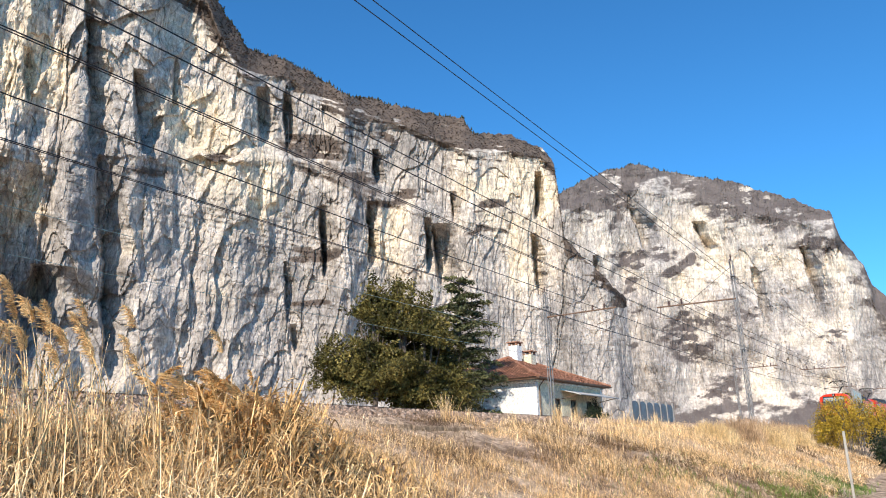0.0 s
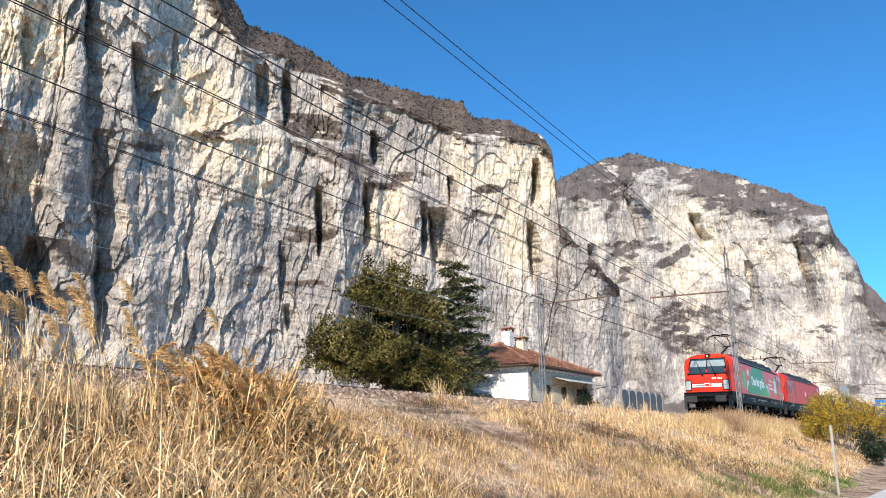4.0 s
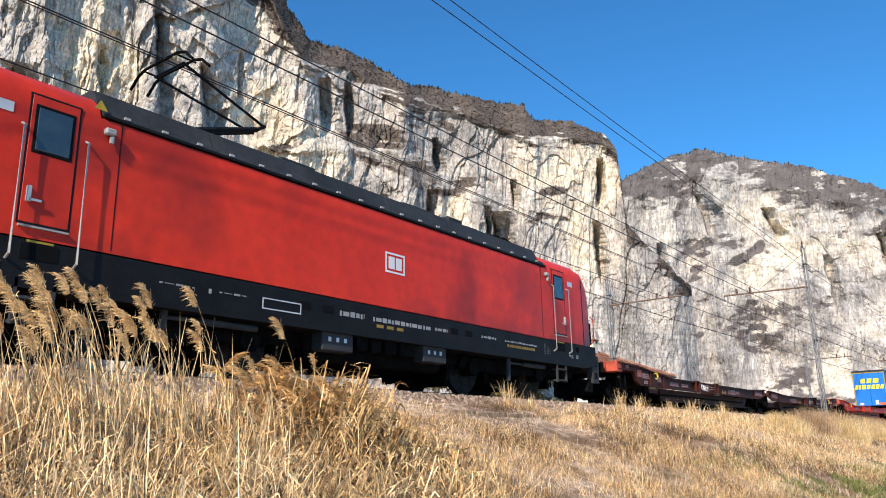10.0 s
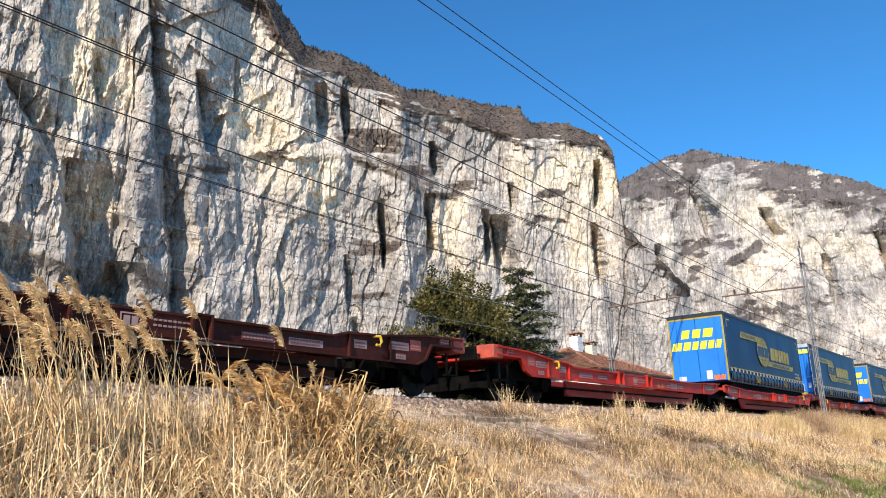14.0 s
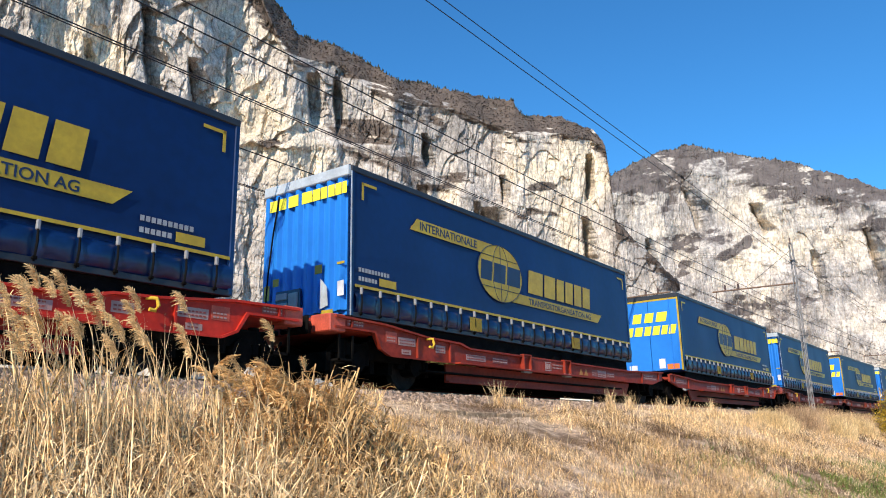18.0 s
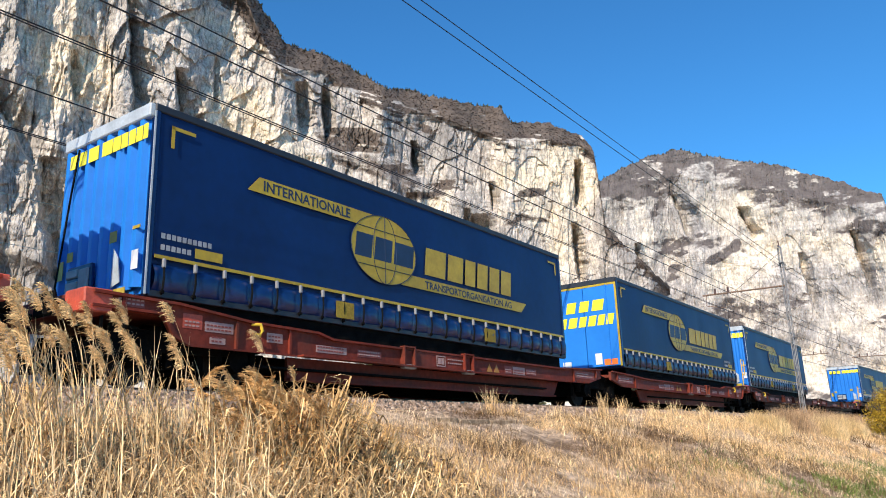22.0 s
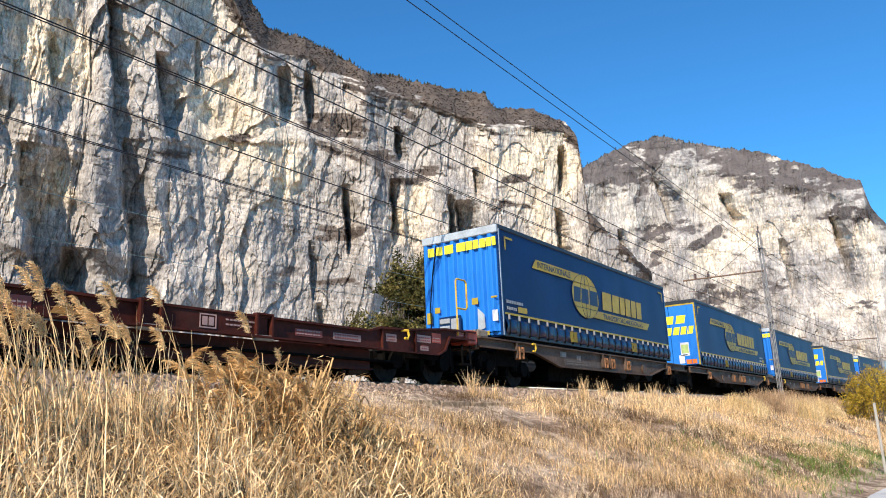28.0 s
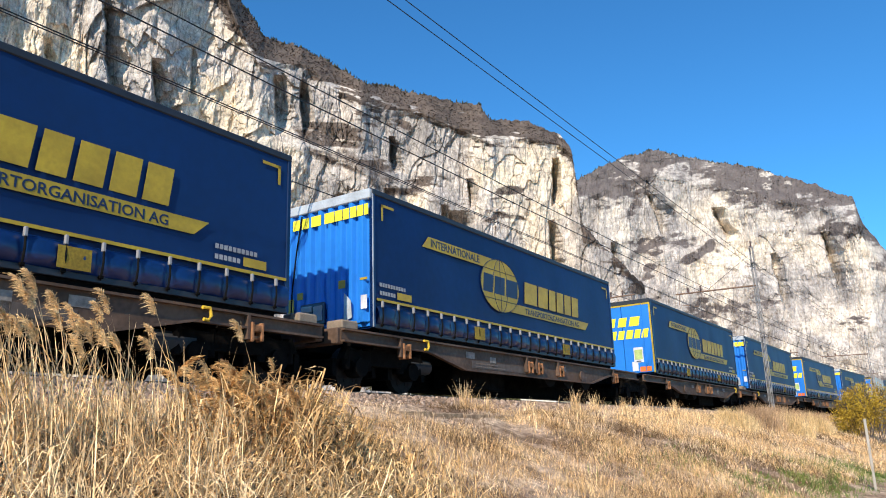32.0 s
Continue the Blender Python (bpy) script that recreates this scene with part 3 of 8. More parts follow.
def grow_conifers(V, mat, name, label, seed, lo_az, hi_az, count, far=1.0):
    """Small dark firs in an uneven row along the skyline."""
    rng = np.random.default_rng(seed)
    ridge = V[:, -2]
    az = np.degrees(np.arctan2(ridge[:, 1], ridge[:, 0]))
    ok = np.where((az > lo_az) & (az < hi_az))[0]
    pick = rng.choice(ok, count)
    back = rng.integers(0, 4, count)
    C = V[pick, -2 - back] + rng.normal(0, 1.0, (count, 3)) * far
    h = rng.uniform(2.0, 5.5, count) * far
    ring = np.array([(math.cos(a), math.sin(a)) for a in np.linspace(0, 2 * math.pi, 6)[:-1]])
    rows = []
    for z, r in ((0.0, 0.24), (0.45, 0.16), (1.0, 0.0)):
        rows.append(np.concatenate([C[:, None, :2] + ring[None] * (r * h)[:, None, None] * rng.uniform(0.6, 1.3, (count, 5, 1)), np.broadcast_to((C[:, 2] + z * h - 1.0)[:, None, None], (count, 5, 1))], -1))
    V15 = np.concatenate(rows, 1)
    F = np.array([(j + k * 5, (j + 1) % 5 + k * 5, (j + 1) % 5 + k * 5 + 5, j + k * 5 + 5) for k in range(2) for j in range(5)])
    F = (F[None] + np.arange(count)[:, None, None] * 15).reshape(-1, 4)
    return tagged(new(name, np_mesh(name, V15.reshape(-1, 3), F, mat)), label, "trees", kind="stuff")


grow_scrub(near_v, near_g, M["scrub"], "cliff_scrub", "bare brown scrub on the cliff ledges", 5, 26000, 0.5, 1.3)
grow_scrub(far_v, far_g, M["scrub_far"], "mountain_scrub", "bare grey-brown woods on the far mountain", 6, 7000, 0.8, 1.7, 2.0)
grow_conifers(near_v, M["conifer"], "skyline_firs", "small dark firs along the cliff skyline", 7, 29, 53, 240)
grow_conifers(far_v, M["conifer"], "far_skyline_firs", "small dark firs along the mountain skyline", 8, 8, 23, 170, 1.2)


# ---- modelling helpers ----
class Shape:
    """Collects boxes, prisms, tubes and plates into one bmesh."""

    def __init__(self):
        self.bm = bmesh.new()

    def box(self, x0, x1, y0, y1, z0, z1, bevel=0.0):
        r = bmesh.ops.create_cube(self.bm, size=1.0, matrix=Matrix.Translation(((x0 + x1) / 2, (y0 + y1) / 2, (z0 + z1) / 2)) @ Matrix.Diagonal((x1 - x0, y1 - y0, z1 - z0, 1)))
        if bevel:
            ed = list({e for v in r["verts"] for e in v.link_edges})
            bmesh.ops.bevel(self.bm, geom=ed, offset=bevel, segments=1, affect="EDGES", clamp_overlap=True)
        return self

    def prism(self, pts, y0, y1):
        """An outline in x and z, carried from y0 to y1."""
        a = [self.bm.verts.new((x, y0, z)) for x, z in pts]
        b = [self.bm.verts.new((x, y1, z)) for x, z in pts]
        n = len(pts)
        self.bm.faces.new(a)
        self.bm.faces.new(b[::-1])
        for i in range(n):
            self.bm.faces.new((a[i], b[i], b[(i + 1) % n], a[(i + 1) % n]))
        return self

    def tube(self, p, q, r, n=8, r2=None):
        p, q = Vector(p), Vector(q)
        d = q - p
        m = Matrix.Translation((p + q) / 2) @ d.to_track_quat("Z", "Y").to_matrix().to_4x4()
        bmesh.ops.create_cone(self.bm, cap_ends=True, segments=n, radius1=r, radius2=r if r2 is None else r2, depth=d.length, matrix=m)
        return self

    def path(self, pts, r, n=6):
        """A tube swept through the points as one piece."""
        pts = [Vector(p) for p in pts]
        rings = []
        for i, p in enumerate(pts):
            d = ((pts[min(i + 1, len(pts) - 1)] - p).normalized() + (p - pts[max(i - 1, 0)]).normalized()).normalized()
            u = d.cross(Vector((0.31, 0.22, 0.92)))
            if u.length < 0.05:
                u = d.cross(Vector((1, 0, 0)))
            u.normalize()
            w = d.cross(u)
            rings.append([self.bm.verts.new(p + (u * math.cos(a) + w * math.sin(a)) * r) for a in [2 * math.pi * k / n for k in range(n)]])
        for a, b in zip(rings, rings[1:]):
            for k in range(n):
                self.bm.faces.new((a[k], a[(k + 1) % n], b[(k + 1) % n], b[k]))
        self.bm.faces.new(rings[0][::-1])
        self.bm.faces.new(rings[-1])
        return self

    def plate(self, pts):
        self.bm.faces.new([self.bm.verts.new(p) for p in pts])
        return self

    def slab(self, pts, thick):
        """A flat outline of points given a thickness along its own normal."""
        pts = [Vector(p) for p in pts]
        nrm = (pts[1] - pts[0]).cross(pts[2] - pts[0]).normalized() * thick
        a = [self.bm.verts.new(p) for p in pts]
        b = [self.bm.verts.new(p + nrm) for p in pts]
        n = len(pts)
        self.bm.faces.new(a[::-1])
        self.bm.faces.new(b)
        for i in range(n):
            self.bm.faces.new((a[i], a[(i + 1) % n], b[(i + 1) % n], b[i]))
        return self


def part(name, shape, mat, parent=None, label="", smooth=0.0, at=None):
    """Links a shape as one mesh object, under its thing or part."""
    bm = shape.bm if isinstance(shape, Shape) else shape
    bmesh.ops.recalc_face_normals(bm, faces=bm.faces)
    me = bpy.data.meshes.new(name)
    bm.to_mesh(me)
    bm.free()
    me.materials.append(mat)
    if smooth:
        me.shade_smooth()
        me.set_sharp_from_angle(angle=radians(smooth))
    return link(name, me, parent, label, at)


def link(name, me, parent=None, label="", at=None):
    ob = new(name, me)
    if parent is not None:
        ob.parent = parent
    if at is not None:
        ob.matrix_basis = at
    if label:
        ob["label"] = label
    return ob


def again(ob, at, parent=None):
    """Another part on the same mesh."""
    return link(ob.name.split(".")[0], ob.data, parent or ob.parent, ob.get("label", ""), at)


SIDE = Matrix.Rotation(radians(90), 4, "X")


def words(name, text, size, mat, parent, x, y, z, label="", bold=0.0, width=None, shear=0.0, turn=None):
    """Lettering with the built-in font, standing upright and facing -y; x and z are its lower left corner."""
    cu = bpy.data.curves.new(name, "FONT")
    cu.body, cu.size, cu.extrude, cu.offset, cu.shear = text, size, 0.002, bold, shear
    cu.resolution_u = 3
    tmp = bpy.data.objects.new(name, cu)
    me = bpy.data.meshes.new_from_object(tmp)
    bpy.data.objects.remove(tmp)
    me.name = name
    me.materials.clear()
    me.materials.append(mat)
    co = np.empty(len(me.vertices) * 3, np.float32)
    me.vertices.foreach_get("co", co)
    co = co.reshape(-1, 3)
    co[:, 0] -= co[:, 0].min()
    if width:
        co[:, 0] *= width / co[:, 0].max()
    me.vertices.foreach_set("co", co.ravel())
    return link(name, me, parent, label, Matrix.Translation((x, y, z)) @ (turn or SIDE))


def thing(name, label, category, group=""):
    return tagged(new(name), label, category, group)


# ---- the train's materials ----
M["red"] = material("red_paint", [(0.3, (0.76, 0.036, 0.012)), (0.7, (0.86, 0.050, 0.016))], scale=0.5, rough=0.34, fine=0.05, spec=0.25, spots=(0.42, 0.56, 0.78, (0.16, 0.015, 0.012), 0.55))
M["red_dusty"] = material("dusty_red_paint", [(0.3, (0.66, 0.032, 0.014)), (0.7, (0.80, 0.048, 0.018))], scale=0.5, rough=0.42, fine=0.10, spec=0.2, spots=(0.34, 0.49, 0.68, (0.10, 0.014, 0.015), 0.85))
M["black"] = material("black_paint", [(0.3, (0.006, 0.006, 0.007)), (0.7, (0.013, 0.0125, 0.013))], scale=2, rough=0.6, fine=0.2, spec=0.15)
# grime blacker than dirt alone: shade under the vehicles is in its colour
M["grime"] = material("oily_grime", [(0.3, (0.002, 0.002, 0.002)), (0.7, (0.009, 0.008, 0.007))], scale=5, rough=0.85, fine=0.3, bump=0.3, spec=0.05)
M["roofgrey"] = material("grey_roof", [(0.3, (0.022, 0.024, 0.025)), (0.7, (0.042, 0.044, 0.045))], scale=1.2, rough=0.65, fine=0.2, spec=0.2)
M["steel"] = plain("brushed_steel", (0.34, 0.33, 0.32), 0.55, 0.0, scale=20, spec=0.3)
M["white"] = plain("white_film", (0.80, 0.80, 0.78), 0.4, var=0.04)
M["silver"] = material("paper_curl", [(0.3, (0.45, 0.46, 0.48)), (0.7, (0.80, 0.80, 0.80))], scale=1.2, rough=0.4, fine=0.0)
M["green"] = material("green_film", [(0.30, (0.030, 0.17, 0.012)), (0.5, (0.075, 0.26, 0.014)), (0.7, (0.16, 0.35, 0.02))], scale=0.28, detail=1.0, rough=0.35, fine=0.0)
M["leafgreen"] = plain("leaf_green_film", (0.13, 0.34, 0.03), 0.35, var=0.05)
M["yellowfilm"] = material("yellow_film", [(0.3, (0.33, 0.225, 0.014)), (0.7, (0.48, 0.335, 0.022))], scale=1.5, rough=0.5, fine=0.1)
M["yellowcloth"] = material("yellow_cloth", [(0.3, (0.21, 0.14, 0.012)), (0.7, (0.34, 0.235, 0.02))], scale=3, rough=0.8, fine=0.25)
# lit copy of the wordmark yellow, for the ends that face the sun
M["yellowlit"] = plain("bright_yellow_film", (0.85, 0.72, 0.03), 0.5, var=0.05)
M["orange"] = plain("orange_plate", (0.75, 0.16, 0.02), 0.5)
M["glass"] = plain("dark_glass", (0.035, 0.055, 0.065), 0.08, var=0.1, spec=0.9)
M["blind"] = plain("pale_sun_blind", (0.27, 0.32, 0.325), 0.6, var=0.1)
M["lens"] = plain("lamp_lens", (0.46, 0.48, 0.45), 0.2, 0.0, var=0.3, scale=12)
M["leafpale"] = plain("pale_green_lettering", (0.42, 0.56, 0.28), 0.6)
M["markpink"] = plain("faded_pink_marking", (0.40, 0.25, 0.22), 0.7)
M["markgrey"] = plain("grey_white_marking", (0.31, 0.32, 0.33), 0.7)
M["stickergreen"] = plain("light_green_sticker", (0.36, 0.46, 0.16), 0.6, var=0.25)
M["markdim"] = plain("dim_brown_marking", (0.19, 0.15, 0.12), 0.8)
M["letterpale"] = plain("pale_grey_lettering", (0.46, 0.52, 0.48), 0.6)
M["mark"] = plain("dull_white_marking", (0.30, 0.30, 0.30), 0.7)
M["markyellow"] = plain("dull_yellow_marking", (0.30, 0.19, 0.03), 0.7)
M["chrome"] = plain("polished_metal", (0.50, 0.50, 0.49), 0.4, 0.3)
# side cloth blue is darkened to carry the shade of grazing sun
M["blue"] = material("blue_tarpaulin", [(0.3, (0.0004, 0.0133, 0.069)), (0.7, (0.0008, 0.0207, 0.102))], scale=0.6, rough=0.48, fine=0.10, bump=0.12, bump_scale=0.01, spots=(0.45, 0.50, 0.80, (0.002, 0.022, 0.070), 0.5), rand=0.22, spec=0.25, greying=((0.010, 0.036, 0.090), 0.30))
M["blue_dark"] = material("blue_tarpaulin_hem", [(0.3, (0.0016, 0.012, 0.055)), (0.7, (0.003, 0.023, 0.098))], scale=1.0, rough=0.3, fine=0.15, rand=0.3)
# the same blue in a lit, brighter tone for doors and headboards
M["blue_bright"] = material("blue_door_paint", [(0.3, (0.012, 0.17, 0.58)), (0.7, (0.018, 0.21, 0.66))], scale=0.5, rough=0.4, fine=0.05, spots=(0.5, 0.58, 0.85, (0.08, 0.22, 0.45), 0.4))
M["letterblue"] = plain("blue_lettering", (0.008, 0.022, 0.060), 0.5)
M["darktop"] = plain("dark_roof_rail", (0.016, 0.019, 0.025), 0.5)
M["greyrail"] = plain("light_grey_rail", (0.42, 0.46, 0.48), 0.45)
M["rubber"] = plain("rubber", (0.006, 0.006, 0.006), 0.85, spec=0.1)
WAGON = {
    "brown": material("brown_wagon_paint", [(0.3, (0.040, 0.0095, 0.006)), (0.7, (0.078, 0.019, 0.012))], scale=1.0, rough=0.6, fine=0.25, spots=(0.8, 0.55, 0.75, (0.055, 0.032, 0.023), 0.7), spec=0.12),
    "red": material("red_wagon_paint", [(0.3, (0.40, 0.022, 0.012)), (0.7, (0.53, 0.034, 0.018))], scale=1.0, rough=0.55, fine=0.15, spots=(0.9, 0.58, 0.75, (0.14, 0.04, 0.026), 0.7), spec=0.2),
    "rust": material("worn_red_wagon_paint", [(0.3, (0.20, 0.022, 0.011)), (0.7, (0.31, 0.036, 0.017))], scale=1.0, rough=0.6, fine=0.2, spots=(0.9, 0.58, 0.78, (0.10, 0.03, 0.018), 0.7), spec=0.2),
    "maroon": material("maroon_wagon_paint", [(0.3, (0.13, 0.022, 0.013)), (0.7, (0.21, 0.037, 0.021))], scale=1.0, rough=0.65, fine=0.25, spots=(0.9, 0.52, 0.72, (0.085, 0.038, 0.026), 0.7), spec=0.15),
    "grey": material("grey_brown_wagon_paint", [(0.3, (0.065, 0.041, 0.028)), (0.7, (0.135, 0.088, 0.062))], scale=1.2, rough=0.65, fine=0.25, spots=(0.7, 0.55, 0.75, (0.17, 0.092, 0.05), 0.7), spec=0.2),
}
M["rustbare"] = plain("orange_rust", (0.26, 0.125, 0.06), 0.9, var=0.45, scale=8, spec=0.1)


# ---- locomotives ----
def wheelset(parent, x, r, name="wheelset"):
    """Axle with two discs; its own mesh so that it can turn."""
    s = Shape()
    for y in (-0.76, 0.76):
        s.tube((0, y - 0.07, 0), (0, y + 0.07, 0), r, 28)
        o = -0.02 if y < 0 else 0.02
        s.tube((0, y - 0.075 + o, 0), (0, y + 0.075 + o, 0), r * 0.34, 12)
        for a in range(6):
            c, d = math.cos(a * math.pi / 3), math.sin(a * math.pi / 3)
            yy = y - 0.072 if y < 0 else y + 0.072
            s.tube((c * r * 0.62, yy - 0.012, d * r * 0.62), (c * r * 0.62, yy + 0.012, d * r * 0.62), r * 0.10, 8)
    s.tube((0, -0.75, 0), (0, 0.75, 0), 0.09, 10)
    ob = part(name, s, M["wheel"], parent, smooth=30)
    ob.location = (x, 0, r)
    return ob


# worn steel, darkened so the wheels look shaded below the frames
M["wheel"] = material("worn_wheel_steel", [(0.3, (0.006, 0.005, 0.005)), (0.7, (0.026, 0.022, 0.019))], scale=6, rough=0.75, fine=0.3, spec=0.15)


def loco_shell(parent, mat):
    stations = [(-9.06, 2.22, 1.20), (-9.03, 2.50, 1.30), (-8.93, 2.78, 1.37), (-8.70, 3.22, 1.44), (-8.45, 3.70, 1.48), (-8.25, 3.92, 1.50), (-7.90, 4.00, 1.50), (-6.30, 3.94, 1.50), (-6.28, 3.50, 1.50)]
    stations = stations + [(-x, z, w) for x, z, w in stations[::-1]]
    bm = bmesh.new()
    rings = []
    for x, top, w in stations:
        half = [(w, 1.50), (w, 1.90), (w, 2.22), (w, 2.50), (w, 2.78), (w, 3.20), (w - 0.01, 3.44), (w - 0.10, 3.64), (w - 0.32, 3.82), (w - 0.75, 3.94), (0.25, 4.0)]
        half = [(y, min(z, top)) for y, z in half]
        ring = [bm.verts.new((x, -y, z)) for y, z in half] + [bm.verts.new((x, y, z)) for y, z in half[::-1]]
        rings.append(ring)
    n = len(rings[0])
    for a, b in zip(rings, rings[1:]):
        for i in range(n):
            bm.faces.new((a[i], a[(i + 1) % n], b[(i + 1) % n], b[i]))
    bm.faces.new(rings[0])
    bm.faces.new(rings[-1][::-1])
    bmesh.ops.remove_doubles(bm, verts=bm.verts, dist=0.0005)
    bmesh.ops.dissolve_degenerate(bm, edges=bm.edges, dist=0.0005)
    return part("body_shell", bm, mat, parent, "red-painted steel body with rounded cabs", smooth=28)


def buffers(parent, x, face, w=0.26, z=1.06, mat=None):
    """A pair of buffers at a vehicle's end; face is -1 or 1."""
    for y in (-0.875, 0.875):
        s = Shape().tube((x, y, z), (x + face * 0.30, y, z), 0.12, 12)
        b = part("buffer", s, mat or M["black"], parent, smooth=30)
        h = Shape().box(x + face * 0.30 - 0.03, x + face * 0.30 + 0.03, y - w, y + w, z - 0.17, z + 0.17, 0.025)
        part("buffer_head", h, M["grime"], b)


def handrail(parent, x, y, z0, z1, out=-0.09, r=0.018):
    s = Shape().path([(x, y, z0), (x, y + out, z0 + 0.05), (x, y + out, z1 - 0.05), (x, y, z1)], r, 8)
    return part("handrail", s, M["steel"], parent, "polished steel handrail", smooth=40)


def bogie(parent, x, r, base, name="bogie"):
    s = Shape()
    for y in (-1.02, 1.02):
        s.prism([(x - base - 0.5, 0.62), (x - base - 0.4, 0.82), (x - 0.5, 0.82), (x - 0.4, 0.95), (x + 0.4, 0.95), (x + 0.5, 0.82), (x + base + 0.4, 0.82), (x + base + 0.5, 0.62), (x + 0.6, 0.52), (x - 0.6, 0.52)], y - 0.09, y + 0.09)
        for a in (-base, base):
            s.tube((x + a, y - 0.16, r), (x + a, y + 0.16, r), 0.20, 12)
            for d in (-0.34, 0.34):
                s.tube((x + a + d, y, r - 0.05), (x + a + d, y, r + 0.42), 0.10, 10)
        s.tube((x - 0.55, y * 1.14, 0.95), (x + 0.45, y * 1.14, 0.86), 0.06, 8)
    s.box(x - 0.25, x + 0.25, -1.0, 1.0, 0.55, 0.85)
    for a in (-base, base):
        s.box(x + a - r - 0.22, x + a - r - 0.10, -0.98, 0.98, 0.28, 0.62).box(x + a + r + 0.10, x + a + r + 0.22, -0.98, 0.98, 0.28, 0.62)
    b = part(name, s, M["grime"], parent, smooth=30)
    return b


def pantograph(parent, x, raised):
    """Single-arm current collector on four insulators; the arm folds towards the middle of the engine."""
    d = 1 if x < 0 else -1
    base = Shape()
    for yy in (-0.45, 0.45):
        base.box(x - 0.9, x + 0.9, yy - 0.04, yy + 0.04, 4.02, 4.10)
    for xx in (-0.85, 0.85):
        base.box(x + xx - 0.04, x + xx + 0.04, -0.5, 0.5, 4.02, 4.10)
    p = part("pantograph", base, M["black"], parent, "black single-arm pantograph")
    ins = None
    for xx in (-0.8, 0.8):
        for yy in (-0.45, 0.45):
            s = Shape()
            for k in range(4):
                s.tube((0, 0, 0.05 * k), (0, 0, 0.05 * k + 0.03), 0.07, 10)
            s.tube((0, 0, 0), (0, 0, 0.2), 0.04, 8)
            ins = again(ins, Matrix.Translation((x + xx, yy, 3.84)), p) if ins else part("insulator", s, M["roofgrey"], p, at=Matrix.Translation((x + xx, yy, 3.84)))
    foot, knee = (x - d * 0.6, 0, 4.12), (x + d * 1.95, 0, 4.98)
    head = (x - d * 0.05, 0, 5.52)
    if not raised:
        knee, head = (x + d * 1.25, 0, 4.16), (x - d * 0.75, 0, 4.26)
    arm = Shape().tube(foot, knee, 0.055, 8).tube((foot[0] + d * 0.2, 0.12, foot[2]), (knee[0], 0.1, knee[2] - 0.05), 0.025, 6)
    for yy in (-0.42, 0.42):
        arm.tube((knee[0], yy * 0.5, knee[2]), (head[0], yy, head[2] - 0.06), 0.028, 6)
    arm.tube((knee[0], -0.24, knee[2]), (knee[0], 0.24, knee[2]), 0.035, 8)
    arm.tube((head[0], -0.45, head[2] - 0.06), (head[0], 0.45, head[2] - 0.06), 0.025, 6)
    part("arm", arm, M["black"], p)
    bow = Shape()
    for xx in (-0.17, 0.17):
        bow.path([(head[0] + xx, -0.95, head[2] - 0.22), (head[0] + xx, -0.72, head[2] - 0.02), (head[0] + xx, -0.5, head[2] + 0.05), (head[0] + xx, 0.5, head[2] + 0.05), (head[0] + xx, 0.72, head[2] - 0.02), (head[0] + xx, 0.95, head[2] - 0.22)], 0.028, 6)
    for yy in (-0.5, 0.5):
        bow.tube((head[0] - 0.2, yy, head[2]), (head[0] + 0.2, yy, head[2]), 0.02, 6)
    part("contact_bow", bow, M["grime"], p)


def side_plate(name, pts, mat, parent, label="", y=-1.5, lift=0.004, thick=0.003):
    """A flat film on the near side wall; points in x and z, counter-clockwise as seen from the lane."""
    return part(name, Shape().slab([(x, y - lift, z) for x, z in pts], thick), mat, parent, label)


def bars(parent, rows, mat, y, name="lettering_bar"):
    """Unreadable small print as plain bars: x0, x1, z0, z1."""
    for x0, x1, z0, z1 in rows:
        side_plate(name, [(x0, z0), (x1, z0), (x1, z1), (x0, z1)], mat, parent, "", y)


def emblem(parent, x, z, h, mat, ground=None, y=-1.5, name="emblem"):
    """The operator's mark as a plain framed rectangle with two solid blocks."""
    w, t = h * 1.42, h * 0.09
    e = Shape()
    rings = [[e.bm.verts.new((x + a * (w / 2 - d), y - q, z + b * (h / 2 - d))) for a, b in ((-1, -1), (1, -1), (1, 1), (-1, 1))] for d, q in ((0, 0.004), (0, 0.008), (t, 0.008), (t, 0.004))]
    for p, q in zip(rings, rings[1:] + rings[:1]):
        for k in range(4):
            e.bm.faces.new((p[k], p[(k + 1) % 4], q[(k + 1) % 4], q[k]))
    for sx in (-0.19, 0.19):
        x0 = x + sx * w
        part("emblem_block", Shape().box(x0 - w * 0.15, x0 + w * 0.15, y - 0.008, y - 0.004, z - h * 0.30, z + h * 0.30), mat, parent)
    return part(name, e, mat, parent)


